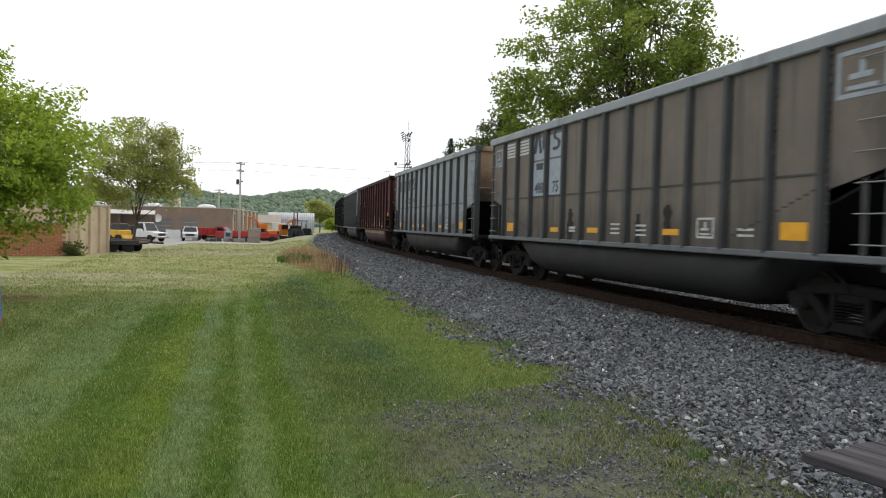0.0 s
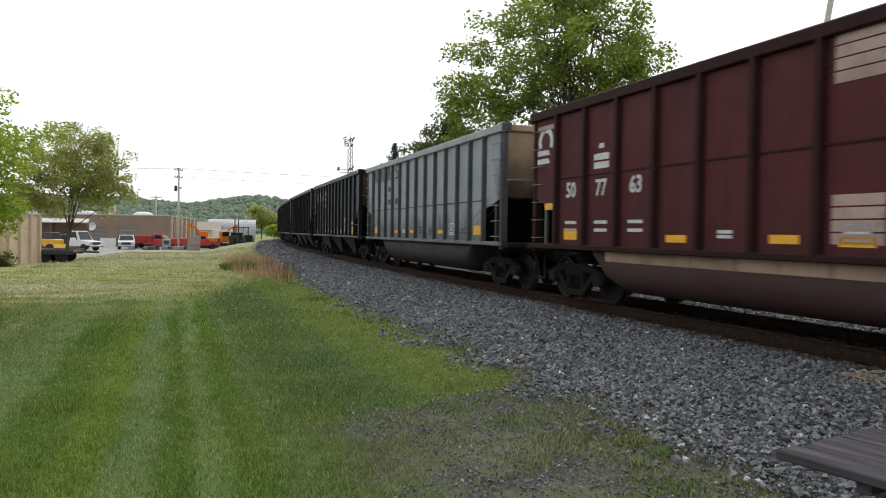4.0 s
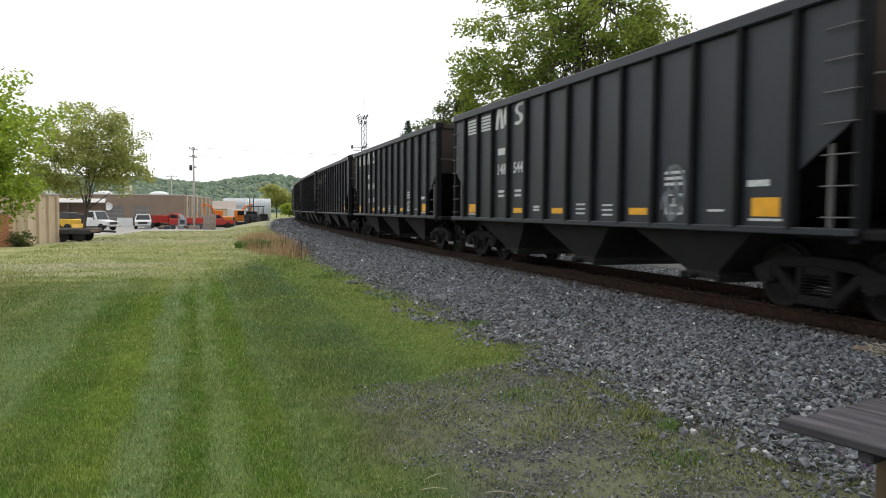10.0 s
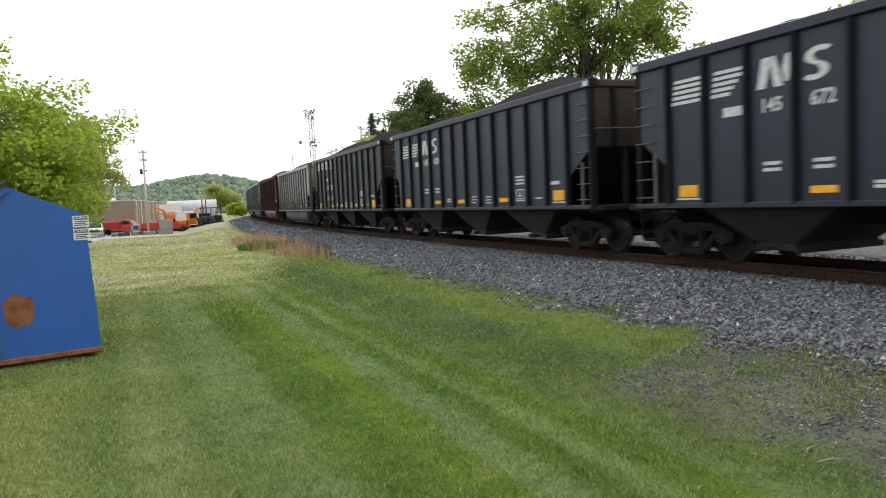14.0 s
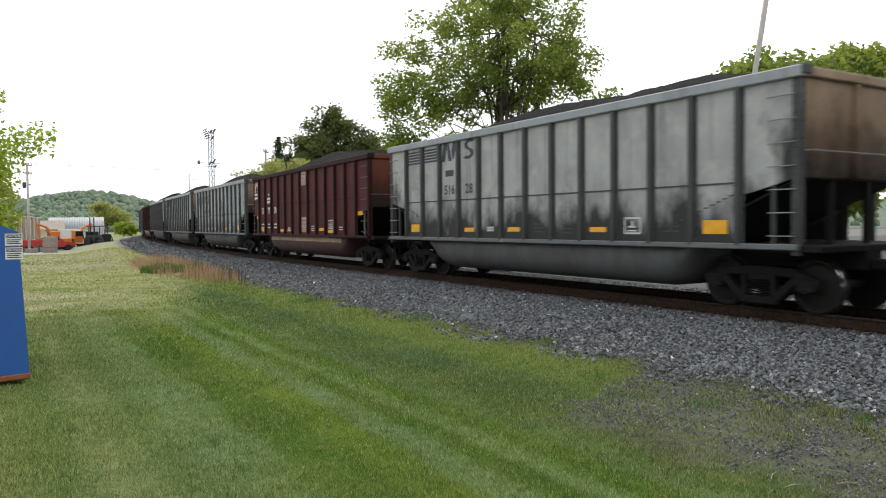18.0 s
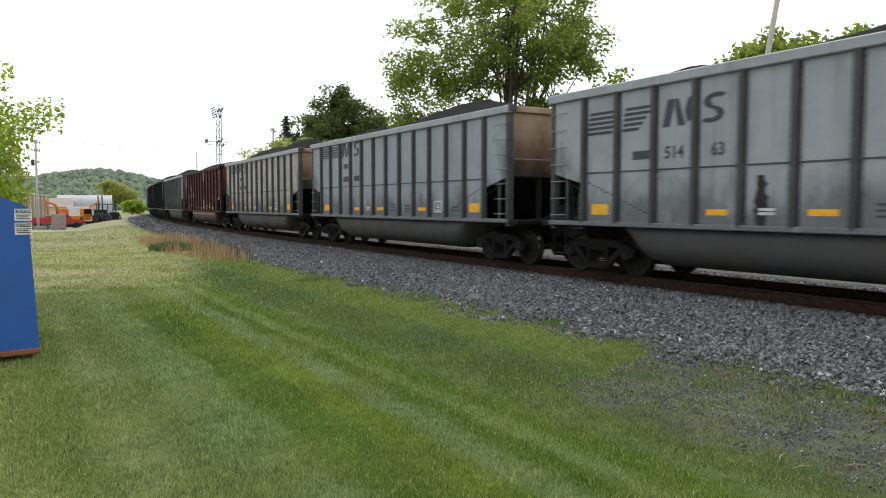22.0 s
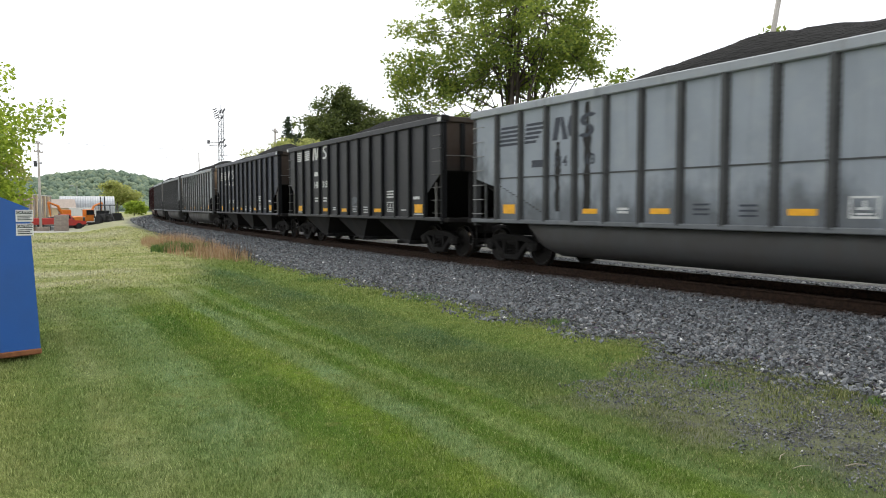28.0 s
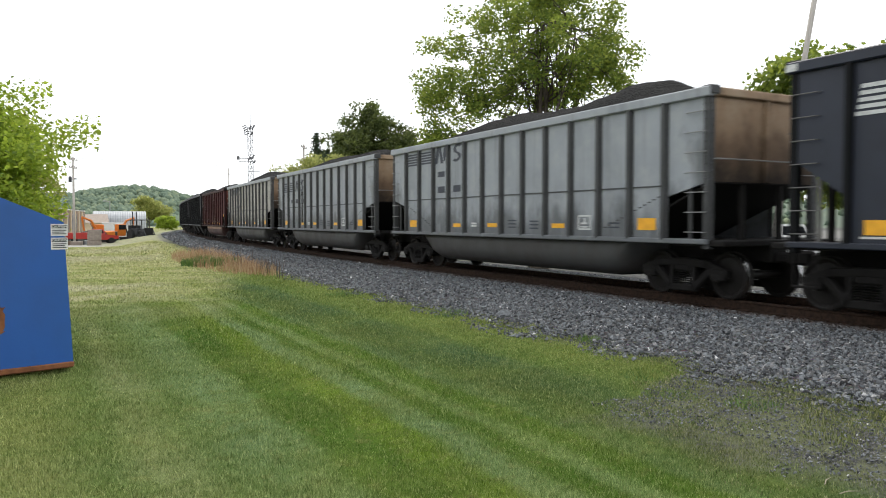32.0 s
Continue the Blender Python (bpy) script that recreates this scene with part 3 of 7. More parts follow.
def wheel_mesh():
    me = wheel_shape().mesh("wheelset", M["wheel"], M["tread"])
    for p in me.polygons:
        c = p.center
        r = math.hypot(c.y, c.z)
        if abs(r - WHEEL) < 0.012 and 0.70 < abs(c.x) < 0.82 and abs(p.normal.x) < 0.5:
            p.material_index = 1
    return me


def side_frame_shape():
    sh = Shape()
    x0, x1 = -0.075, 0.075

    def beam(y0, z0, y1, z1, h):
        d = Vector((0, y1 - y0, z1 - z0))
        m = Matrix.Translation((0, (y0 + y1) / 2, (z0 + z1) / 2)) @ Matrix.Rotation(math.atan2(d.z, d.y), 4, "X")
        sh.chamfer(x0, x1, -d.length / 2 - h * 0.3, d.length / 2 + h * 0.3, -h / 2, h / 2, 0.02, m)

    for s in (-1, 1):
        beam(s * 1.08, 0.52, s * 0.62, 0.68, 0.16)
        beam(s * 0.62, 0.68, 0.0, 0.72, 0.15)
        beam(s * 0.72, 0.58, s * 0.30, 0.20, 0.14)
        beam(s * 0.30, 0.22, s * 0.28, 0.66, 0.10)
        sh.chamfer(-0.11, 0.11, s * 0.9 - 0.17, s * 0.9 + 0.17, 0.36, 0.62, 0.04)
    beam(-0.32, 0.19, 0.32, 0.19, 0.14)
    return sh


def springs_shape():
    sh = Shape()
    for y in (-0.17, 0.0, 0.17):
        for k in range(6):
            z = 0.27 + 0.043 * k
            sh.rings([[(r * math.cos(w), y + r * math.sin(w), zz) for w in (2 * math.pi * i / 10 for i in range(10))] for r, zz in ((0.06, z), (0.085, z + 0.014), (0.06, z + 0.028))])
    return sh


def truck_shape():
    sh = Shape().chamfer(-1.12, 1.12, -0.24, 0.24, 0.50, 0.72, 0.05)
    sh.chamfer(-0.3, 0.3, -0.3, 0.3, 0.72, 0.86, 0.04)
    for s in (-1, 1):
        sh.chamfer(-0.9, 0.9, s * 0.42 - 0.05, s * 0.42 + 0.05, 0.34, 0.46, 0.02)
    return sh


def add_truck(car, y):
    t = piece("truck", "truck", truck_shape, "iron", car, at=pose(0, y, 0))
    for side in (-1, 1):
        f = piece("side_frame", "side_frame", side_frame_shape, "iron", t, at=pose(side * 1.06, 0, 0))
        piece("spring_pack", "springs", springs_shape, "iron", t, at=pose(side * 1.06, 0, 0))["kind"] = "stuff"
    for s in (-1, 1):
        w = part("wheelset", shared("wheelset", wheel_mesh), None, t, "dark steel wheels with polished treads")
        w.matrix_basis = pose(0, s * AXLE, WHEEL)
        WHEELSETS.append(w)


def side_sheet(top, open_y, open_lo, open_hi):
    """One long side, with the low corners cut away under the sloping ends."""
    def make():
        o = [(-HALF, top), (HALF, top), (HALF, open_hi), (open_y, open_lo), (open_y, 1.14), (-open_y, 1.14), (-open_y, open_lo), (-HALF, open_hi)]
        sh = Shape().prism([(a, b) for a, b in o], 0, -0.012, 0.012)
        return sh
    return make


def post_shape(top, rivets):
    """A pressed post with flanges; riveted on the older cars."""
    def make():
        o = [(0.02, -0.062), (-0.085, -0.045), (-0.085, 0.045), (0.02, 0.062)]
        sh = Shape().prism(o, 2, 1.15, top - 0.12)
        if rivets:
            sh.box(-0.006, 0.004, -0.10, 0.10, 1.17, top - 0.15)
            for k in range(22):
                z = 1.22 + (top - 1.46) * k / 21
                for y in (-0.082, 0.082):
                    sh.rings([[(-0.006, y - 0.026, z - 0.026), (-0.006, y - 0.026, z + 0.026), (-0.006, y + 0.026, z + 0.026), (-0.006, y + 0.026, z - 0.026)],
                              [(-0.03, y - 0.014, z - 0.014), (-0.03, y - 0.014, z + 0.014), (-0.03, y + 0.014, z + 0.014), (-0.03, y + 0.014, z - 0.014)]])
        return sh
    return make


def corner_shape(top, rivets):
    """The angle post at a corner, with a column of rivets on each face."""
    def make():
        sh = Shape().chamfer(-0.085, 0.085, -0.075, 0.06, 1.0, top - 0.09, 0.012)
        if rivets:
            for k in range(19):
                z = 1.2 + (top - 1.45) * k / 18
                for e in (-0.085, 0.085):
                    q = 0.02 if e > 0 else -0.02
                    sh.rings([[(e, -0.03, z - 0.022), (e, 0.014, z - 0.022), (e, 0.014, z + 0.022), (e, -0.03, z + 0.022)],
                              [(e + q, -0.02, z - 0.012), (e + q, 0.004, z - 0.012), (e + q, 0.004, z + 0.012), (e + q, -0.02, z + 0.012)]])
                sh.rings([[(-0.022, 0.06, z - 0.022), (-0.022, 0.06, z + 0.022), (0.022, 0.06, z + 0.022), (0.022, 0.06, z - 0.022)],
                          [(-0.012, 0.08, z - 0.012), (-0.012, 0.08, z + 0.012), (0.012, 0.08, z + 0.012), (0.012, 0.08, z - 0.012)]])
        return sh
    return make


def rivet_line(e):
    """Slanting row of rivet heads where the inner slope sheet meets the side."""
    def make():
        sh = Shape()
        for k in range(13):
            y, z = -e * (0.16 + 0.135 * k), 2.02 - 0.052 * k
            sh.box(-0.014, 0.0, y - 0.036, y + 0.036, z - 0.013, z + 0.013)
        return sh
    return make


def end_rib_shape(hi, top):
    """A pressed rib up the middle of the end wall, riveted along both flanges."""
    sh = Shape().chamfer(-0.055, 0.055, 0.0, 0.085, hi, top - 0.13, 0.012).box(-0.12, 0.12, 0.0, 0.008, hi, top - 0.13)
    for k in range(12):
        z = hi + 0.1 + (top - hi - 0.35) * k / 11
        for x in (-0.088, 0.088):
            sh.rings([[(x - 0.02, 0.008, z - 0.02), (x - 0.02, 0.008, z + 0.02), (x + 0.02, 0.008, z + 0.02), (x + 0.02, 0.008, z - 0.02)],
                      [(x - 0.01, 0.026, z - 0.01), (x - 0.01, 0.026, z + 0.01), (x + 0.01, 0.026, z + 0.01), (x + 0.01, 0.026, z - 0.01)]])
    return sh


def chord_shape(top):
    def make():
        return Shape().chamfer(-0.10, 0.07, -HALF - 0.06, HALF + 0.06, top - 0.14, top + 0.05, 0.02)
    return make


def coal_mesh(top, seed, full):
    """A heap that slopes off to the ends and sides, with lumps."""
    sh = Shape()
    ny, nx = 90, 18
    rng = random.Random(seed)
    lift, peak, lean = full * rng.uniform(0.85, 1.15), rng.uniform(-3, 3), rng.uniform(-0.3, 0.3)
    for j in range(ny + 1):
        y = -HALF + 0.12 + (2 * HALF - 0.24) * j / ny
        for i in range(nx + 1):
            x = -1.5 + 3.0 * i / nx
            e = min(1.0, (HALF - 0.12 - abs(y)) / 3.4)
            c = 1 - abs(x / 1.5) ** 1.6
            h = lift * (0.66 + 0.16 * math.sin(y * 0.9 + seed) - 0.28 * y / HALF + lean * 0.2) * ease(0, 1, e) * c ** 0.8
            h += 0.07 * noise.noise((x * 1.6, y * 1.6, seed * 3.1)) * c + 0.03 * noise.noise((x * 6, y * 6, seed)) * c
            sh.v.append((x, y, top - 0.16 + h + 0.14 * ease(0, 0.6, e)))
    w = nx + 1
    sh.f = [(j * w + i, j * w + i + 1, (j + 1) * w + i + 1, (j + 1) * w + i) for j in range(ny) for i in range(nx)]
    return smooth(sh.mesh("coal_load", M["coal"]))


def end_shape(top, hi):
    """The upper end wall, with its flanges."""
    def make():
        sh = Shape().box(-1.5, 1.5, -0.012, 0.012, hi, top)
        return sh
    return make


def slope_shape(hi, y_in):
    def make():
        return Shape().prism([(0, hi), (0, hi - 0.03), (-y_in, 1.15), (-y_in, 1.20)], 0, -1.5, 1.5)
    return make


def platform_shape():
    sh = Shape().chamfer(-1.55, 1.55, -1.0, 0.35, 1.05, 1.17, 0.02)
    sh.chamfer(-0.25, 0.25, -2.4, 0.35, 0.72, 1.08, 0.03)
    return sh


def coupler_shape():
    sh = Shape().chamfer(-0.09, 0.09, 0.0, 0.62, 0.74, 0.92, 0.03)
    sh.chamfer(-0.17, 0.15, 0.52, 0.78, 0.70, 0.98, 0.05)
    return sh


def rung_shape(length):
    def make():
        sh = Shape()
        sh.tube([(0.0, -length / 2, 0), (-0.06, -length / 2, 0), (-0.06, length / 2, 0), (0.0, length / 2, 0)], 0.011, 5)
        return sh
    return make


def bar_x_shape(length):
    def make():
        return Shape().tube([(-length / 2, 0, 0), (-length / 2, 0.06, 0), (length / 2, 0.06, 0), (length / 2, 0, 0)], 0.011, 5)
    return make


def tub_shape():
    prof = [(-1.44, 1.13), (-1.46, 0.92), (-1.44, 0.72), (-1.36, 0.54), (-1.20, 0.40), (-0.95, 0.31), (0.95, 0.31), (1.20, 0.40), (1.36, 0.54), (1.44, 0.72), (1.46, 0.92), (1.44, 1.13)]
    out = []
    for y, k in ((-4.9, 0.0), (-4.8, 0.35), (-4.5, 0.85), (-4.1, 1.0), (0, 1.0), (4.1, 1.0), (4.5, 0.85), (4.8, 0.35), (4.9, 0.0)):
        out.append([(x, y, 1.13 - (1.13 - z) * k) for x, z in prof])
    return Shape().rings(out, False)


def hopper_shape():
    top = [(-1.45, -1.55), (1.45, -1.55), (1.45, 1.55), (-1.45, 1.55)]
    low = [(-1.1, -0.40), (1.1, -0.40), (1.1, 0.40), (-1.1, 0.40)]
    sh = Shape().rings([[(x, y, 0.30) for x, y in low], [(x, y, 0.42) for x, y in low], [(x, y, 1.13) for x, y in top]])
    for y in (-0.44, 0.44):
        sh.chamfer(-1.16, 1.16, y - 0.05, y + 0.05, 0.26, 0.38, 0.02)
    sh.tube([(-1.28, 0.1, 0.34), (1.28, 0.1, 0.34)], 0.035, 8)
    return sh


FACE = Matrix(((0, 0, -1, 0), (-1, 0, 0, 0), (0, 1, 0, 0), (0, 0, 0, 1)))


def marking(name, key, make, material, car, y, z, label="", x=-1.566):
    """A flat marking on the lawn side: drawn in x to the right, y up."""
    return piece(name, key, make, material, car, label, Matrix.Translation((x, y, z)) @ FACE)


def bars(w, h, count, thick, slant=0.0, taper=0.0):
    def make():
        sh = Shape()
        for i in range(count):
            z = h / 2 - (i + 0.5) * h / count
            t = thick / 2
            k = slant * (z / h)
            x1 = w / 2 - taper * i / max(1, count - 1)
            sh.prism([(-w / 2 + k, z - t), (x1 + k, z - t), (x1 + k + slant * 2 * t / h, z + t), (-w / 2 + k + slant * 2 * t / h, z + t)], 2, -0.002, 0.003)
        return sh
    return make


def frame_mark(w, h, t):
    def make():
        sh = Shape()
        for a, b, c, d in ((-w / 2, w / 2, h / 2 - t, h / 2), (-w / 2, w / 2, -h / 2, -h / 2 + t), (-w / 2, -w / 2 + t, -h / 2 + t, h / 2 - t), (w / 2 - t, w / 2, -h / 2 + t, h / 2 - t), (-0.25 * w, 0.2 * w, -0.12 * h, 0.0), (-0.3 * w, 0.3 * w, -0.34 * h, -0.25 * h), (-0.05 * w, 0.05 * w, 0.0, 0.3 * h)):
            sh.box(a, b, c, d, -0.002, 0.003)
        return sh
    return make


def zigzag():
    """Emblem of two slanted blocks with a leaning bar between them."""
    sh = Shape()
    sh.prism([(-0.42, -0.26), (-0.24, -0.26), (-0.10, 0.26), (-0.30, 0.26)], 2, -0.002, 0.003)
    sh.prism([(-0.08, 0.26), (-0.03, 0.26), (0.14, -0.26), (-0.04, -0.26), (-0.12, 0.10)], 2, -0.002, 0.003)
    sh.prism([(0.17, -0.20), (0.24, -0.20), (0.40, 0.26), (0.20, 0.26), (0.11, 0.02)], 2, -0.002, 0.003)
    return sh


def wave():
    """Emblem of two curled bands, one over the other."""
    sh = Shape()
    for cx, cy, a0 in ((0.04, 0.125, 40), (-0.02, -0.125, 220)):
        ring = [(r, math.radians(a0 + 17 * k)) for r, ks in ((0.20, range(13)), (0.085, range(12, -1, -1))) for k in ks]
        sh.prism([(cx + r * 1.35 * math.cos(w) + 0.12 * (cy + r * math.sin(w)), cy + r * 0.72 * math.sin(w)) for r, w in ring], 2, -0.002, 0.003)
    sh.prism([(-0.13, 0.01), (-0.04, 0.05), (0.16, -0.01), (0.06, -0.05)], 2, -0.0025, 0.0034)
    return sh


def hook():
    """Round emblem like a curled band over two bars."""
    sh = Shape()
    ring = [(r, math.radians(-30 + 17 * k)) for r, ks in ((0.32, range(15)), (0.20, range(14, -1, -1))) for k in ks]
    sh.prism([(r * math.cos(w), 0.12 + r * math.sin(w)) for r, w in ring], 2, -0.002, 0.003)
    for z in (-0.16, -0.34):
        sh.prism([(-0.36, z), (0.18, z), (0.12, z + 0.11), (-0.36, z + 0.11)], 2, -0.002, 0.003)
    return sh


def number(words, size, material, car, y, z, squeeze=0.9):
    key = ("number", words, size)
    me = shared(key, lambda: text_mesh(words, size, 0.003, squeeze))
    if not me.materials:
        me.materials.append(M["iron"])
    ob = part("fleet_number", me, None, car)
    ob.material_slots[0].link = "OBJECT"
    ob.material_slots[0].material = M[material]
    ob.matrix_basis = Matrix.Translation((-1.567, y, z)) @ FACE
    return ob


KINDS = {
    # top, posts, end opening (inner y, low z, high z)
    "gondola": (4.00, 13, 6.0, 2.0, 2.28),
    "red": (3.98, 12, 6.05, 1.84, 2.2),
    "hopper": (4.10, 13, 6.10, 1.88, 2.58),
}
CARS = []
SEAM = {"gondola": 2.22, "red": 2.52}
SEAM_PAINT = {"gondola": "post_grey", "red": "post_red"}


# how far the train runs ahead of its even pace, metres at seconds
AHEAD = [(0, 0.82), (2, 0.84), (4, 0.78), (7, 0.68), (8, 0.64), (9, 0.52), (10, 0.46), (11, 0.32), (12, 0.24), (14, 0.24), (17, 0.14), (18, 0.06), (20, -0.05), (22, 0.0), (24, -0.02), (27, 0.1), (30, 0.1), (32, 0.1)]


def travel(t):
    """Metres that the train has gone at t seconds."""
    return 9.47826 * t + 0.010747 * t * t + float(np.interp(t, [a for a, _ in AHEAD], [b for _, b in AHEAD]))


def car_place(k, t):
    return on_track(-19.974 - travel(t) + PITCH * k)


def build_car(kind, paint, label, digits, style, seed):
    top, posts, oy, lo, hi = KINDS[kind]
    if style == "close":
        posts = 13
    end_paint = {"gondola": "silver_end", "red": "oxide_end", "hopper": "black_end"}[kind]
    car = thing("coal_gondola" if kind != "hopper" else "coal_hopper", label, "railway car", car_place(len(CARS), 0.0), group="cars of the coal train")
    CARS.append(car)
    dark = kind != "gondola"
    for side in (-1, 1):
        turn = Matrix.Identity(4) if side < 0 else Matrix.Rotation(math.pi, 4, "Z")
        piece("side_wall", (kind, "side"), side_sheet(top, oy, lo, hi), paint, car, at=turn @ pose(-1.55, 0, 0))
        piece("top_chord", (kind, "chord"), chord_shape(top), {"gondola": "silver", "red": "post_red", "hopper": paint}[kind], car, at=turn @ pose(-1.55, 0, 0))
        piece("side_sill", (kind, "sill"), lambda: Shape().chamfer(-0.10, 0.10, -HALF, HALF, 1.09, 1.19, 0.015), {"gondola": "silver", "red": "post_red", "hopper": paint}[kind], car, at=turn @ pose(-1.55, 0, 0))
        for i in range(posts):
            y = -oy + 2 * oy * i / (posts - 1)
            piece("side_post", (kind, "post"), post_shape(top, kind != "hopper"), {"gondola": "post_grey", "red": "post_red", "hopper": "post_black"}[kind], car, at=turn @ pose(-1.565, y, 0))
        if kind != "hopper":
            piece("seam_strip", (kind, "seam"), lambda: Shape().box(-0.014, 0.0, -oy, oy, SEAM[kind], SEAM[kind] + 0.03), SEAM_PAINT[kind], car, at=turn @ pose(-1.562, 0, 0))
        if kind == "gondola":
            for e in (-1, 1):
                piece("rivet_line", ("rivet_line", e), rivet_line(e), "post_grey", car, at=turn @ pose(-1.562, e * oy, 0))["kind"] = "stuff"
    for s in (-1, 1):
        turn = Matrix.Identity(4) if s > 0 else Matrix.Rotation(math.pi, 4, "Z")
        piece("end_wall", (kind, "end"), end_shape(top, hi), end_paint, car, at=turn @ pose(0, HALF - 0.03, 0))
        piece("slope_sheet", (kind, "slope"), slope_shape(hi, 2.6), "iron", car, at=turn @ pose(0, HALF - 0.03, 0))
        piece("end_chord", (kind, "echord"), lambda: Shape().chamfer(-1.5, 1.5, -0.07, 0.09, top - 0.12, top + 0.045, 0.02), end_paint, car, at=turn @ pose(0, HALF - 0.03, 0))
        if kind != "hopper":
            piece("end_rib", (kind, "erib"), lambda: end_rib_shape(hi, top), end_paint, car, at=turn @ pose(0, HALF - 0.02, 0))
        piece("end_platform", "platform", platform_shape, "iron", car, at=turn @ pose(0, HALF, 0))
        piece("coupler", "coupler", coupler_shape, "iron", car, at=turn @ pose(0, HALF + 0.06, 0))
        for x in (-1.5, 1.5):
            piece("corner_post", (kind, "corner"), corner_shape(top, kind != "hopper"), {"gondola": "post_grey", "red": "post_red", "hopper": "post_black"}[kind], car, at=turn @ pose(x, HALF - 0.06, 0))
            piece("ladder_upright", (kind, "upright"), lambda: Shape().chamfer(-0.03, 0.03, -0.035, 0.035, 1.1, lo + 0.35, 0.008), "post_grey" if not dark else "grab_dark", car, at=turn @ pose(x, HALF - 0.50, 0))
        piece("handrail", "handrail", lambda: Shape().tube([(-1.45, 0, 0), (-1.45, 0.09, 0), (1.45, 0.09, 0), (1.45, 0, 0)], 0.014, 6), "grab" if not dark else "grab_dark", car, at=turn @ pose(0, HALF + 0.02, hi + 0.42))
        if kind == "hopper":
            for x in (-0.9, 0.0, 0.9):
                piece("end_rib", (kind, "vrib"), lambda: Shape().chamfer(-0.07, 0.07, 0.0, 0.10, hi, top - 0.14, 0.015), "post_black", car, at=turn @ pose(x, HALF - 0.03, 0))
            marking("white_tag", "corner_tag", bars(0.2, 0.12, 1, 0.12), "white_mark", car, s * (HALF - 0.06), top - 0.05, "reflective white corner tag", x=-1.655)
        for x in (-1.5, 1.5):
            piece("corner_cap", (kind, "cap"), lambda: Shape().chamfer(-0.13, 0.13, -0.16, 0.1, top - 0.1, top + 0.075, 0.02), "iron" if dark else "post_grey", car, at=turn @ pose(x, HALF - 0.01, 0))
        for x in (-0.55, 0.55):
            piece("end_post", (kind, "epost"), lambda: Shape().chamfer(-0.06, 0.06, -0.10, 0.0, 1.0, hi, 0.01), "iron", car, at=turn @ pose(x, HALF - 0.05, 0))
        for k in range(7):
            z = 1.32 + 0.38 * k
            side = -1 if s > 0 else 1
            piece("grab_iron", "rung", rung_shape(0.46), "grab" if not dark else "grab_dark", car, at=turn @ pose(-1.58 if side < 0 else 1.58, HALF - 0.29, z, 0, 0, 0 if side < 0 else 180))
            if k > 2:
                piece("grab_iron", "erung", bar_x_shape(0.46), "grab" if not dark else "grab_dark", car, at=turn @ pose(-1.2, HALF - 0.02, z))
        piece("brake_step", "step", lambda: Shape().chamfer(-0.02, 0.02, -0.22, 0.22, 0.42, 0.46, 0.006).box(-0.012, 0.012, -0.215, -0.19, 0.45, 0.96).box(-0.012, 0.012, 0.19, 0.215, 0.45, 0.96), "iron", car, at=turn @ pose(-1.5, HALF - 0.25, 0))
        add_truck(car, s * TRUCK)
    piece("centre_sill", "centre_sill", lambda: Shape().chamfer(-0.24, 0.24, -HALF, HALF, 0.74, 1.12, 0.03), "iron", car)
    if kind == "hopper":
        for y in (-3.7, 0.1, 3.9):
            piece("hopper_chute", "chute", hopper_shape, "chute", car, at=pose(0, y, 0))
    else:
        me = shared("tub", lambda: smooth(tub_shape().mesh("tub", M["iron"])))
        tub = part("tub", me, None, car)
        tub.material_slots[0].link = "OBJECT"
        tub.material_slots[0].material = M["tub_rust" if kind == "red" else ("tub_pale" if paint == "silver_soot" else ("tub_dark" if seed < 4 else "tub_grey"))]
        if kind == "red":
            piece("tub_band", "tub_band", lambda: Shape().box(-0.012, 0.012, -4.35, 4.35, 0.90, 1.085), "rust_band", car, "scraped pale rust band", pose(-1.468, 0, 0))
    full = 0.55 if seed < 8 else (0.8 if kind == "red" else 0.85)
    part("coal_load", shared((kind, "coal", seed % 5, full), lambda: coal_mesh(top, seed % 5, full)), None, car, "heaped black coal")
    # markings on the lawn side
    step = 2 * oy / (posts - 1)

    def bay(i):
        """Middle of the i-th panel from the far end."""
        return oy - (i + 0.5) * step

    ink = "white_mark" if dark else "navy_mark"
    if paint == "silver_dark":
        ink = "white_mark"
    end = (HALF + oy) / 2
    if kind == "red":
        spots = ((0, 0.5, 0.22, 1.40), (3, 0.5, 0.12, 1.35), (4 if style == "close" else 5, 0.5, 0.12, 1.37), (6, 0.5, 0.12, 1.35), (8, 0.55, 0.12, 1.4), (9, 0.62, 0.12, 1.33))
    elif kind == "hopper":
        spots = ((0, 0.5, 0.23, 1.43), (3, 0.5, 0.12, 1.38), (5, 0.5, 0.12, 1.38), (8, 0.56, 0.12, 1.38), (posts - 2, 0.52, 0.26, 1.45))
    else:
        spots = ((0, 0.5, 0.23, 1.45), (3, 0.46, 0.11, 1.41), (5, 0.5, 0.11, 1.42), (8, 0.5, 0.11, 1.42), (posts - 2, 0.52, 0.25, 1.47))
    for i, w, h, z in spots:
        marking("reflector", ("reflector", w, h), bars(w, h, 1, h), "reflector", car, bay(i), z)
    marking("stencil_box", "box_mark", frame_mark(0.46, 0.34, 0.035), "white_mark", car, bay(posts - 4), 1.5 if kind != "red" else 1.6)
    marking("white_tag", "tag", bars(0.3, 0.14, 2, 0.05), "white_mark", car, bay(4), 1.43)
    for i, z, k in (((6, 1.42, 3), (7, 1.40, 3), (posts - 3, 1.40, 1)) if kind == "hopper" else ((6, 1.46, 3), (7, 1.44, 3), (posts - 3, 1.44, 2))):
        marking("data_stencil", ("data", k), bars(0.36, 0.05 * k * 1.8, k, 0.035), ink, car, bay(i), z)
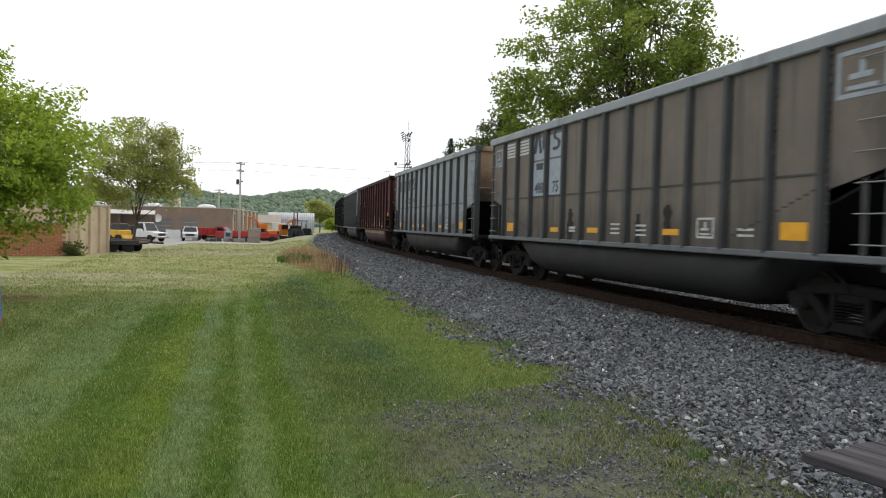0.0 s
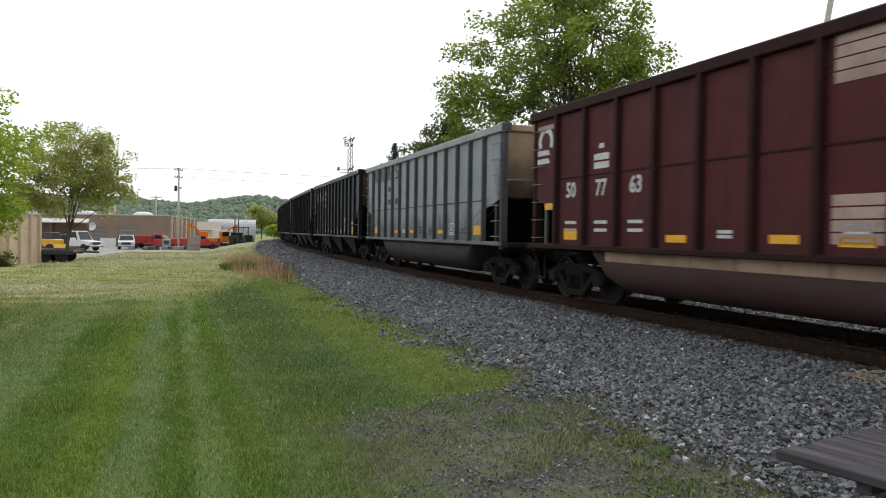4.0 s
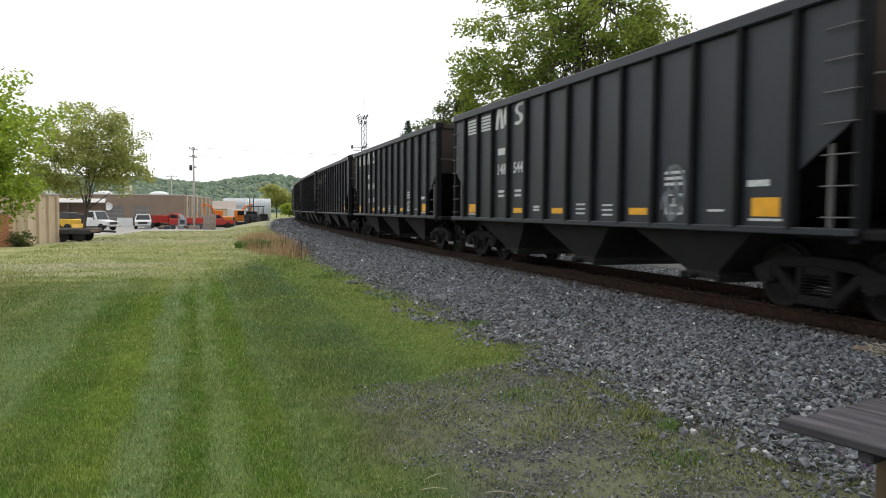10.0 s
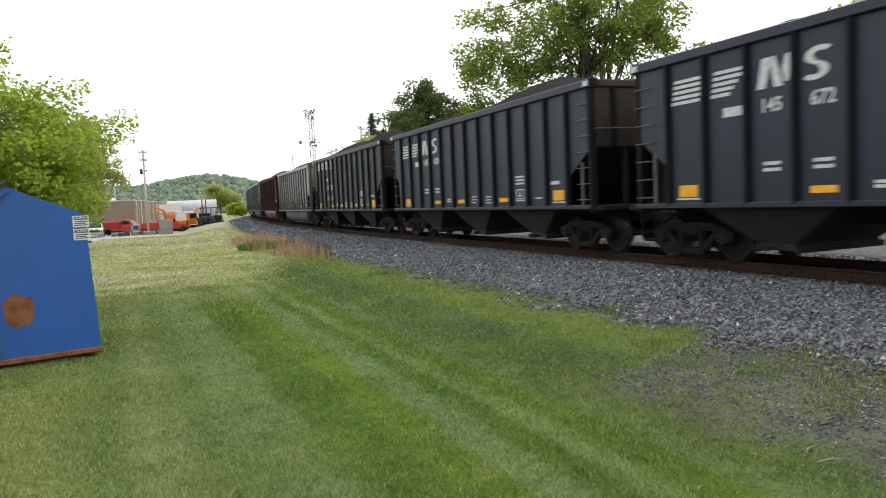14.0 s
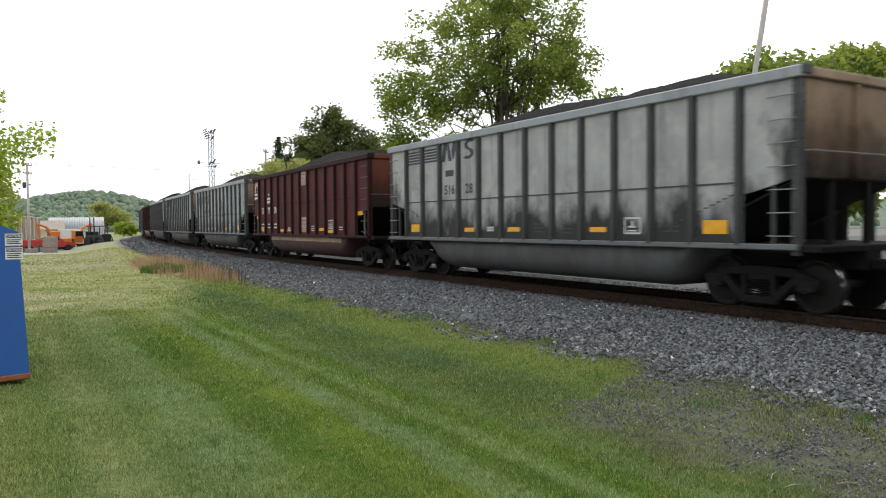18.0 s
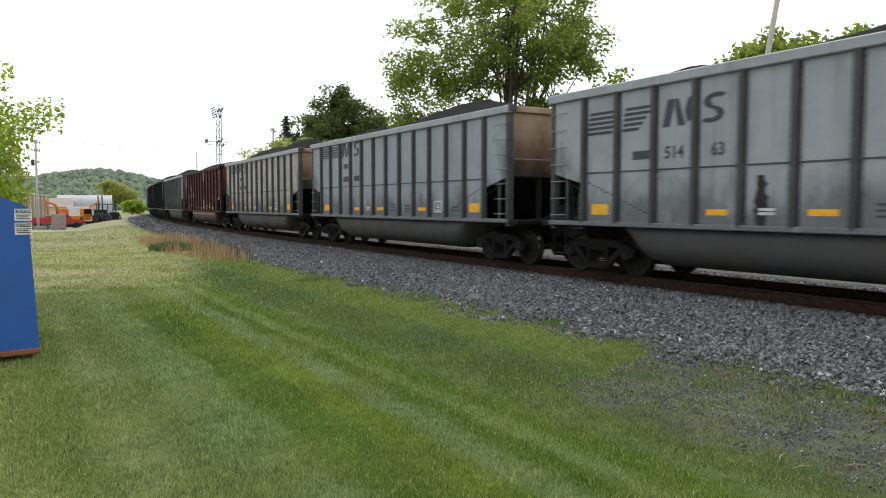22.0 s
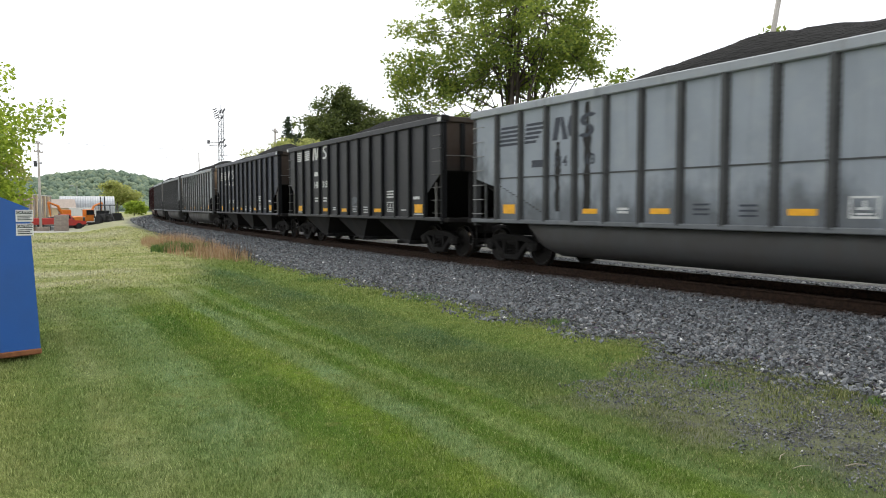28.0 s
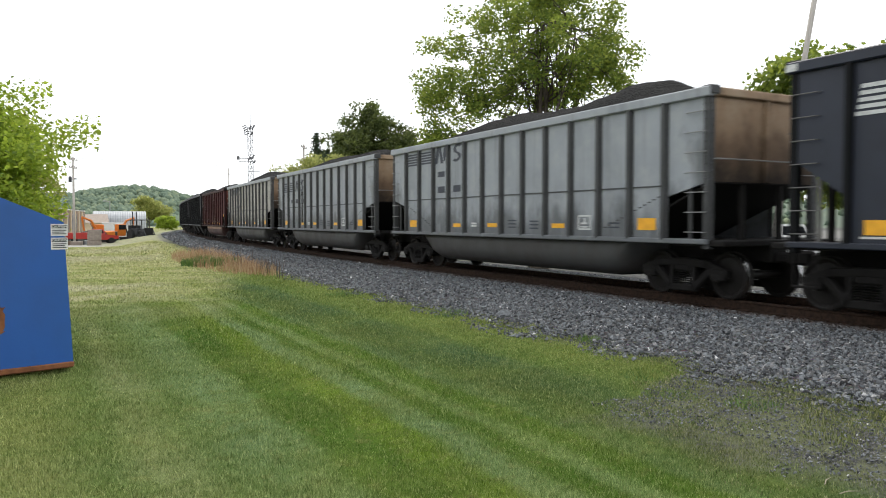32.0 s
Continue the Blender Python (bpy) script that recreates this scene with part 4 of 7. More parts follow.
    if kind == "hopper":
        for i in (0, posts - 2):
            marking("white_strip", "under_bar", bars(0.62, 0.04, 1, 0.035), "white_mark", car, bay(i), 1.275)
        marking("data_stencil", "data_top", bars(0.5, 0.28, 3, 0.05), "white_mark", car, bay(posts - 4), 1.92)
        for i in (2, 3):
            marking("data_stencil", "data_low", bars(0.36, 0.22, 2, 0.06), "white_mark", car, bay(i), 1.80)
        marking("white_tag", "tag_wide", bars(0.42, 0.1, 1, 0.09), "white_mark", car, bay(posts - 2) + 0.15, 1.78)
    if kind == "red":
        marking("emblem", "hook", hook, "white_mark", car, end, top - 0.74, "white curled band emblem")
        marking("faded_strip", "faded_strip", bars(0.7, 0.12, 1, 0.1), "patch_pink", car, end, top - 0.32)
        marking("emblem_bar", "cr", bars(0.5, 0.32, 2, 0.12), "white_mark", car, bay(1), top - 1.2)
        marking("emblem_dot", "cr_dot", bars(0.16, 0.1, 1, 0.09), "white_mark", car, bay(1), top - 0.92)
        for j, d in enumerate(digits):
            number(d, 0.42, "white_mark", car, bay(j), top - 1.71)
            marking("data_stencil", "data_red", bars(0.42, 0.3, 2, 0.06), "white_mark", car, bay(j), 1.56)
        for z in (top - 0.42, 1.62):
            marking("faded_panel", "faded_panel", bars(0.72, 0.62, 4, 0.135), "patch_pink", car, bay(6), z, "faded pink repaint panel")
        marking("reflector", "slant", bars(0.42, 0.14, 1, 0.14), "reflector", car, oy + 0.32, 1.98, "slanted yellow strip")
        marking("reflector", "slant", bars(0.42, 0.14, 1, 0.14), "reflector", car, -oy - 0.32, 1.98, "slanted yellow strip")
    else:
        joined = style == "joined"
        row1 = top - 0.72 if joined else top - 0.42
        if paint == "silver_dark":
            for i in (2, 3):
                marking("repaint_patch", "patch_a", bars(0.78, 0.6, 1, 0.55), "patch_white", car, bay(i), top - 0.55, x=-1.564)
                marking("repaint_patch", "patch_b", bars(0.78, 0.9, 1, 0.87), "patch_white", car, bay(i), top - 1.31, x=-1.564)
            marking("repaint_patch", "patch_c", frame_mark(0.5, 0.5, 0.05), "patch_white", car, end, top - 0.55)
            marking("repaint_patch", "patch_d", frame_mark(0.8, 0.6, 0.06), "patch_white", car, -end, top - 0.55)
        for i, tp in ((0, 0.0), (1, 0.3 if joined else 0.0)):
            marking("emblem_stripes", ("stripes", tp, joined), bars(0.76, 0.52 if joined else 0.42, 5, 0.062 if joined else 0.054, 0.10 if joined else 0.0, tp), ink, car, bay(i) - (0.05 if joined and i else 0.0), row1, "slanted emblem stripes")
        own = "navy_mark" if paint == "silver_dark" else ink
        marking("emblem", "zigzag", zigzag, own, car, bay(2) + (0.0 if not joined else -0.12), row1 + 0.02)
        marking("emblem", "wave", wave, own, car, bay(3) + (0.0 if not joined else 0.12), row1 + 0.02)
        size = 0.33 if joined else 0.37
        z1 = top - (1.46 if kind == "gondola" else 1.26) if joined else top - (1.48 if kind == "gondola" else 1.70)
        marking("emblem_bar", "mark_bar", bars(0.44, 0.18, 1, 0.17), own, car, bay(1) - 0.15 if joined else bay(2), z1 if joined else top - (1.0 if kind == "gondola" else 1.24))
        for j, d in enumerate(digits):
            number(d, size, own, car, bay(2 + j), z1 - (0.08 if paint == "silver_dark" else 0.0), 0.95 if joined else 1.0)
        if not digits:
            for i in (2, 3):
                marking("emblem_bar", "mark_bar2", bars(0.46, 0.22, 1, 0.2), own, car, bay(i), z1)
    for what, i, z, w, h in EXTRA.get(len(CARS) - 1, ()):
        if what == "soot":
            marking("soot_run", ("soot", i, w, h), ragged(w, h, i), "soot_stain", car, bay(i) + 0.1, z, "black soot run")
        else:
            marking("spray_scrawl", ("scrawl", i, w, h), scrawl(w, h, i), "scrawl", car, bay(i), z, "faded grey spray-painted loops")["kind"] = "stuff"
    return car


def ragged(w, h, seed):
    """A run of soot with uneven edges, thinning downwards."""
    def make():
        rng = random.Random(seed)
        left, right = [], []
        for k in range(13):
            z = h / 2 - h * k / 12
            a = w / 2 * (0.55 + 0.45 * math.sin(math.pi * (k + 1) / 14)) * rng.uniform(0.6, 1.2)
            left.append((-a + rng.uniform(-0.03, 0.03), z))
            right.append((a * rng.uniform(0.7, 1.1), z))
        return Shape().prism(left + right[::-1], 2, -0.002, 0.0025)
    return make


def scrawl(w, h, seed):
    """Looping sprayed lines."""
    def make():
        rng = random.Random(seed + 40)
        sh = Shape()
        for loop in range(4):
            cx, cy, rx, ry = rng.uniform(-0.2, 0.2) * w, rng.uniform(-0.25, 0.25) * h, w * rng.uniform(0.2, 0.42), h * rng.uniform(0.15, 0.4)
            a0 = rng.uniform(0, 6.28)
            for k in range(16):
                a, b = a0 + 0.32 * k, a0 + 0.32 * (k + 1)
                t = 0.035
                sh.prism([(cx + (rx - t) * math.cos(a), cy + (ry - t) * math.sin(a)), (cx + (rx + t) * math.cos(a), cy + (ry + t) * math.sin(a)),
                          (cx + (rx + t) * math.cos(b), cy + (ry + t) * math.sin(b)), (cx + (rx - t) * math.cos(b), cy + (ry - t) * math.sin(b))], 2, -0.002 - 0.0004 * loop, 0.003 + 0.0004 * loop)
        return sh
    return make


EXTRA = {0: (("soot", 4, 1.5, 0.3, 0.8), ("soot", 7, 1.4, 0.25, 0.7), ("soot", 8, 1.5, 0.3, 0.8)),
         6: (("spray", 9, 1.75, 0.6, 1.2),),
         13: (("soot", 7, 2.2, 0.22, 1.8), ("soot", 4, 1.6, 0.25, 0.9)),
         17: (("soot", 3, 2.6, 0.28, 2.4), ("soot", 2, 2.2, 0.22, 1.6)),
         18: (("spray", 6, 1.6, 0.5, 0.6),),
         21: (("soot", 3, 2.5, 0.3, 2.2),)}
G, H, R = "gondola", "hopper", "red"
GREY = "grey-painted coal gondola with a round tub, heaped with coal"
BLACK = "black three-bay coal hopper with white markings, heaped with coal"
RED = "oxide-red coal gondola with white markings, heaped with coal"
TRAIN = [
    (G, "silver_dark", "grimy brown-grey coal gondola with pale repaint patches", ("488", "75"), "spaced"),
    (G, "silver_blue", GREY, ("532", "84"), "joined"),
    (R, "oxide", RED, ("50", "77", "63"), ""),
    (G, "silver_blue", GREY, (), "spaced"),
    (H, "black_blue", BLACK, ("145", "623"), "joined"),
    (H, "black_blue", BLACK, ("145", "295"), "joined"),
    (H, "black", BLACK, ("148", "544"), "spaced"),
    (H, "black", BLACK, ("147", "547"), "spaced"),
    (H, "black_blue", BLACK, ("145", "672"), "joined"),
    (H, "black_blue", BLACK, ("145", "420"), "joined"),
    (H, "black", BLACK, ("148", "622"), "spaced"),
    (G, "silver_soot", "pale grey coal gondola with a sooty lower half", ("516", "28"), "spaced"),
    (R, "oxide", RED, ("50", "79", "70"), "close"),
    (G, "silver", GREY, ("514", "63"), "joined"),
    (G, "silver_blue", GREY, (), "spaced"),
    (G, "silver_pale", GREY, (), "spaced"),
    (R, "oxide", RED, ("50", "76", "01"), ""),
    (G, "silver_blue", GREY, ("514", "63"), "joined"),
    (H, "black_worn", BLACK, ("148", "313"), "spaced"),
    (H, "black_blue", BLACK, ("145", "363"), "joined"),
    (G, "silver", GREY, (), "spaced"),
    (G, "silver", GREY, (), "joined"),
    (G, "silver_pale", GREY, (), "spaced"),
    (R, "oxide", RED, ("50", "78", "12"), ""),
    (H, "black_blue", BLACK, (), "joined"),
    (H, "black", BLACK, (), "spaced"),
    (H, "black", BLACK, (), "spaced"),
    (G, "silver", GREY, (), "joined"),
]
for i, row in enumerate(TRAIN):
    build_car(*row, i)


def motions():
    times = [0.5 * i for i in range(65)]
    for k, car in enumerate(CARS):
        walk(car, [(t, car_place(k, t)) for t in times])
    # the wheels roll
    roll = []
    for i in range(32 * FPS + 1):
        t = i / FPS
        roll.append((t, travel(t) / WHEEL))
    first = {}
    for w in WHEELSETS:
        y = round(w.matrix_basis.translation.y, 3)
        if y not in first:
            walk(w, [(t, Matrix.Translation((0, y, WHEEL)) @ Matrix.Rotation(a, 4, "X")) for t, a in roll])
            first[y] = w.animation_data
        else:
            w.rotation_mode = "QUATERNION"
            keys = w.animation_data_create()
            keys.action, keys.action_slot = first[y].action, first[y].action_slot

# ---- trees and plants ----


def leaf_material(name, dark, mid, light, trans=0.5):
    n = Nodes(name)
    c = n.ramp(n.island(), [(0.0, dark), (0.5, mid), (1.0, light)])
    c = n.mix(n.ramp(n.noise(0.9, 4), [(0.4, 0.0), (0.7, 0.5)]), c, dark)
    m = n.done(c, 0.55, 0.0, 0.3)
    t = n.t.nodes.new("ShaderNodeBsdfTranslucent")
    n.put(t.inputs["Color"], n.mix(0.5, c, light))
    x = n.t.nodes.new("ShaderNodeMixShader")
    x.inputs[0].default_value = trans
    n.t.links.new(n.b.outputs[0], x.inputs[1])
    n.t.links.new(t.outputs[0], x.inputs[2])
    n.t.links.new(x.outputs[0], n.t.nodes["Material Output"].inputs["Surface"])
    return m


M["leaf_fresh"] = leaf_material("fresh_green_leaves", (0.10, 0.17, 0.018), (0.23, 0.34, 0.03), (0.44, 0.52, 0.07))
M["leaf_locust"] = leaf_material("olive_green_leaves", (0.055, 0.105, 0.020), (0.135, 0.21, 0.034), (0.36, 0.41, 0.065))
M["leaf_pale"] = leaf_material("pale_olive_leaves", (0.12, 0.155, 0.03), (0.27, 0.31, 0.06), (0.52, 0.52, 0.20))
M["leaf_dark"] = leaf_material("dark_green_leaves", (0.04, 0.062, 0.016), (0.08, 0.11, 0.026), (0.15, 0.175, 0.05))
M["leaf_conifer"] = leaf_material("conifer_needles", (0.018, 0.034, 0.016), (0.03, 0.055, 0.024), (0.06, 0.09, 0.036), 0.15)
M["bark"] = painted("grey_brown_bark", (0.10, 0.08, 0.062), dirt=(0.03, 0.025, 0.02), wear=0.7, rough=0.9, streak=12)


def leaf_mesh(name, centres, per, spread, size, seed, material, droop=0.0, flat=0.6):
    """Small kite-shaped leaves in clumps round the given centres."""
    rng = np.random.default_rng(seed)
    cen = np.repeat(np.array([tuple(c) for c in centres]), per, axis=0)
    n = len(cen)
    p = cen + np.clip(rng.normal(0, 1, (n, 3)), -1.5, 1.5) * np.array([spread, spread, spread * 0.7])
    a = rng.normal(0, 1, (n, 3))
    a[:, 2] = a[:, 2] * flat - droop
    a /= np.linalg.norm(a, axis=1)[:, None]
    b = np.cross(a, rng.normal(0, 1, (n, 3)) * np.array([1, 1, 0.5]))
    b /= np.linalg.norm(b, axis=1)[:, None] + 1e-9
    s = (size * rng.uniform(0.6, 1.35, n))[:, None]
    v = np.empty((n, 4, 3))
    v[:, 0], v[:, 1], v[:, 2], v[:, 3] = p - a * s, p + b * s * 0.52, p + a * s, p - b * s * 0.52
    v[:, 1] += a * s * 0.15
    v[:, 3] += a * s * 0.15
    me = bpy.data.meshes.new(name)
    me.vertices.add(4 * n)
    me.vertices.foreach_set("co", v.reshape(-1))
    me.loops.add(4 * n)
    me.loops.foreach_set("vertex_index", np.arange(4 * n, dtype=np.int32))
    me.polygons.add(n)
    me.polygons.foreach_set("loop_start", np.arange(0, 4 * n, 4, dtype=np.int32))
    me.polygons.foreach_set("loop_total", np.full(n, 4, dtype=np.int32))
    me.materials.append(material)
    me.update(calc_edges=True)
    return me


def crown_points(blobs, count, rng, shell=0.55):
    """Clump centres, mostly towards the outside of a set of ellipsoids."""
    out = []
    total = sum(r[0] * r[1] * r[2] for _, r in blobs)
    for c, r in blobs:
        hubs = []
        for k in range(max(3, int(count * r[0] * r[1] * r[2] / total))):
            if hubs and rng.random() < 0.5:
                h, m = rng.choice(hubs[-12:]), 0.22 * min(r) + 0.08
                out.append(h + Vector((rng.gauss(0, m), rng.gauss(0, m), rng.gauss(0, 0.6 * m))))
                continue
            d = Vector((rng.gauss(0, 1), rng.gauss(0, 1), rng.gauss(0, 1))).normalized()
            k = shell + (1 - shell) * rng.random() ** 0.6
            if rng.random() < 0.22:
                k *= rng.random()
            k *= 1 + 0.22 * noise.noise(d * 2.3 + Vector(c))
            hubs.append(Vector((c[0] + d.x * r[0] * k, c[1] + d.y * r[1] * k, c[2] + d.z * r[2] * k)))
            out.append(hubs[-1])
    return out


def limbs(sub, foot, top, pts, rng, thick, count, stems=1):
    """Trunk, limbs and twigs that end in the clumps."""
    foot, top = Vector(foot), Vector(top)
    bodies = []
    for k in range(stems):
        f = foot + Vector((rng.uniform(-0.25, 0.25), rng.uniform(-0.25, 0.25), 0)) * (k > 0) * 2
        t = top + Vector((rng.uniform(-1, 1), rng.uniform(-1, 1), 0)) * (k > 0) * 1.6
        path = [f.lerp(t, i / 6) + Vector((rng.uniform(-1, 1), rng.uniform(-1, 1), 0)) * thick * 0.6 * (0 < i < 6) for i in range(7)]
        bodies.append(Shape().tube([f - Vector((0, 0, 0.15))] + path, [thick * 1.35] + [thick * (1 - 0.8 * i / 6) for i in range(7)], 8))
        for j in range(count // stems):
            i = rng.randint(2, 6)
            a = path[i]
            e = pts[rng.randrange(len(pts))]
            m1 = a.lerp(e, 0.4) + Vector((rng.uniform(-0.2, 0.2), rng.uniform(-0.2, 0.2), 0.15))
            r = thick * (0.42 - 0.035 * i)
            sub.tube([a, m1, a.lerp(e, 0.75) + Vector((0, 0, 0.1)), e], [r, r * 0.7, r * 0.4, r * 0.12], 5)
            for _ in range(2):
                q = pts[rng.randrange(len(pts))]
                if (q - m1).length < 2.2:
                    sub.tube([m1, m1.lerp(q, 0.5) + Vector((0, 0, 0.08)), q], [r * 0.4, r * 0.25, r * 0.08], 4)
    return bodies


def tree(name, label, foot, top, blobs, clumps, per, spread, size, leaf, seed, thick=0.14, branches=26, stems=1, category="tree"):
    rng = random.Random(seed)
    z = ground_z(foot[0], foot[1])
    base = Vector((foot[0], foot[1], z))
    t = thing(name, label, category, Matrix.Translation(base))
    loc = [((c[0] - base.x, c[1] - base.y, c[2] - base.z), r) for c, r in blobs]
    pts = crown_points(loc, clumps, rng)
    sub = Shape()
    bodies = limbs(sub, (0, 0, 0), (top[0] - base.x, top[1] - base.y, top[2] - base.z), pts, rng, thick, branches, stems)
    for sh in bodies:
        part("trunk", smooth(sh.mesh("trunk", M["bark"])), None, t)
    part("branch_work", smooth(sub.mesh("branch_work", M["bark"])), None, t)["kind"] = "stuff"
    part("crown", leaf_mesh("crown", pts, per, spread, size, seed, M[leaf]), None, t)
    return t


# the maple-like tree behind the bin
tree("young_maple", "bushy young tree with fresh green leaves beside the waste container", (-5.6, 18.0), (-5.4, 18.0, 4.2),
     [((-5.8, 18.4, 3.1), (2.5, 2.2, 1.8)), ((-4.5, 17.8, 2.0), (1.35, 1.4, 0.8)), ((-4.2, 17.7, 3.3), (1.1, 1.1, 0.75)), ((-3.05, 17.4, 3.33), (0.62, 0.4, 0.17)), ((-4.4, 18.0, 4.2), (0.9, 0.9, 0.45)), ((-7.3, 18.6, 2.9), (2.4, 2.2, 1.9)), ((-6.2, 17.4, 1.6), (2.0, 1.5, 1.0)), ((-5.5, 17.8, 4.8), (1.0, 0.9, 0.5))],
     760, 84, 0.22, 0.056, "leaf_fresh", 3, 0.09, 34, 3)
# small tree by the parked trailers
tree("small_locust", "slender young tree with thin pale olive foliage", (-7.1, 49.5), (-6.9, 49.5, 5.2),
     [((-7.0, 49.4, 5.6), (2.9, 2.6, 2.0)), ((-5.4, 49.4, 4.4), (1.9, 1.8, 1.4)), ((-8.7, 49.6, 4.6), (1.9, 1.7, 1.5)), ((-6.6, 49.4, 7.0), (1.3, 1.2, 0.9)), ((-7.6, 49.4, 3.5), (2.5, 2.0, 1.2)), ((-4.7, 49.4, 3.3), (1.5, 1.4, 1.0))],
     360, 66, 0.27, 0.085, "leaf_pale", 7, 0.09, 34, 2)
# the big tree across the track
tree("tall_ailanthus", "tall many-stemmed tree with open olive-green crown across the track", (14.3, 26.5), (14.2, 26.4, 9.6),
     [((14.0, 26.3, 8.6), (3.4, 3.0, 2.5)), ((11.7, 28.2, 7.2), (1.7, 1.7, 1.5)), ((15.6, 24.8, 8.3), (1.9, 2.0, 1.8)), ((16.3, 23.6, 7.7), (1.0, 1.1, 0.9)), ((14.2, 26.4, 10.6), (2.2, 2.0, 1.2)), ((12.3, 27.8, 5.4), (2.0, 1.9, 1.7)), ((11.6, 28.2, 8.8), (1.2, 1.2, 1.0)), ((10.7, 28.6, 7.4), (1.0, 1.0, 0.8)), ((11.2, 28.6, 4.6), (1.4, 1.4, 1.3)), ((15.4, 25.2, 5.6), (2.3, 2.0, 1.8)), ((16.5, 23.2, 6.3), (0.8, 0.8, 0.5))],
     430, 88, 0.26, 0.082, "leaf_locust", 11, 0.15, 110, 6)
# bushy tree further along, the spruce and bright shrubs
tree("bushy_tree", "rounded dark olive tree across the track", (27.2, 78.0), (27.0, 77.5, 11.5),
     [((26.8, 77.2, 10.0), (3.6, 3.2, 3.8)), ((29.4, 75.5, 8.4), (2.6, 2.5, 3.0)), ((24.2, 78.5, 7.4), (2.4, 2.4, 2.8)), ((26.9, 77, 13.0), (1.3, 1.3, 1.2)), ((22.0, 79.5, 6.5), (2.4, 2.4, 2.4)), ((31.5, 73.0, 6.8), (2.6, 2.5, 2.6)), ((23.4, 75.0, 9.0), (2.0, 2.0, 2.2)), ((28.0, 74.0, 6.0), (3.0, 2.6, 3.0))],
     900, 70, 0.42, 0.17, "leaf_dark", 13, 0.25, 26)
tree("shrub", "bright green shrubs behind the track", (16.4, 62.5), (16.4, 62.5, 4.8),
     [((14.5, 63.5, 5.0), (1.5, 1.5, 1.5)), ((16.3, 62.0, 6.0), (1.6, 1.5, 1.7)), ((19.3, 64.0, 5.4), (2.4, 2.2, 2.0))],
     380, 60, 0.32, 0.11, "leaf_pale", 17, 0.12, 20, 2, "shrub")
tree("hedge_tree", "low leafy trees filling the gap behind the track", (20.5, 45.0), (20.5, 45.0, 4.0),
     [((18.0, 46.0, 3.4), (2.4, 2.2, 2.4)), ((22.0, 43.0, 3.6), (3.0, 2.6, 2.6)), ((24.0, 37.0, 3.2), (3.0, 3.0, 2.4)), ((22.0, 31.0, 2.6), (2.6, 3.0, 2.0))],
     420, 36, 0.40, 0.17, "leaf_locust", 19, 0.12, 20, 2)
tree("far_locust", "leafy green tree standing behind a parked truck", (37.0, 27.5), (37.0, 27.5, 9.0),
     [((34.5, 27.5, 9.0), (3.0, 3.0, 2.0)), ((32.0, 28.0, 8.5), (2.2, 2.2, 1.9)), ((39.0, 26.5, 9.6), (3.0, 2.8, 2.2)), ((36.0, 26.5, 4.6), (3.6, 3.2, 2.4))],
     600, 50, 0.42, 0.19, "leaf_locust", 23, 0.2, 30)
tree("round_bush", "low round bush at the bend of the line", (19.0, 200.0), (19.0, 200.0, 2.6),
     [((18.6, 200.0, 1.4), (1.6, 1.5, 1.7)), ((20.6, 200.5, 1.2), (1.6, 1.6, 1.5))], 160, 36, 0.42, 0.24, "leaf_fresh", 29, 0.1, 10, 2, "bush")
tree("yard_tree", "broad green tree behind the metal shed", (17.5, 225.0), (17.5, 225.0, 6.0),
     [((17.0, 225.0, 5.4), (3.8, 3.4, 3.4)), ((20.5, 226.0, 4.0), (3.0, 2.8, 2.8))], 200, 44, 0.6, 0.26, "leaf_pale", 31, 0.2, 12)
tree("ivy_bush", "low weedy bush at the foot of the brick wall", (-8.1, 38.5), (-8.1, 38.5, 0.3), [((-8.1, 38.4, 0.0), (0.55, 0.45, 0.35))], 60, 34, 0.1, 0.05, "leaf_dark", 37, 0.03, 6, 2, "bush")


def spruce(x, y, height, seed):
    rng = random.Random(seed)
    z = ground_z(x, y)
    t = thing("spruce", "slim dark spruce with drooping boughs", "tree", pose(x, y, z))
    part("trunk", Shape().tube([(0, 0, -0.1), (0, 0, height * 0.5), (0, 0, height)], [0.2, 0.12, 0.02], 8), M["bark"], t)
    pts = []
    for i in range(44):
        h = height * (0.10 + 0.885 * i / 43)
        r = (height - h) * 0.44 + 0.03
        for k in range(9):
            a = rng.uniform(0, 6.28)
            q = r * rng.uniform(0.75, 1.1)
            for f in (0.15, 0.36, 0.57, 0.78, 1.0):
                pts.append(Vector((math.cos(a) * q * f, math.sin(a) * q * f, h - 0.30 * q * f + 0.12 * q * f * f)))
    part("crown", leaf_mesh("crown", pts, 5, 0.075, 0.075, seed, M["leaf_conifer"], 0.3), None, t)


spruce(18.7, 71.0, 11.2, 41)
spruce(20.8, 74.0, 10.0, 42)


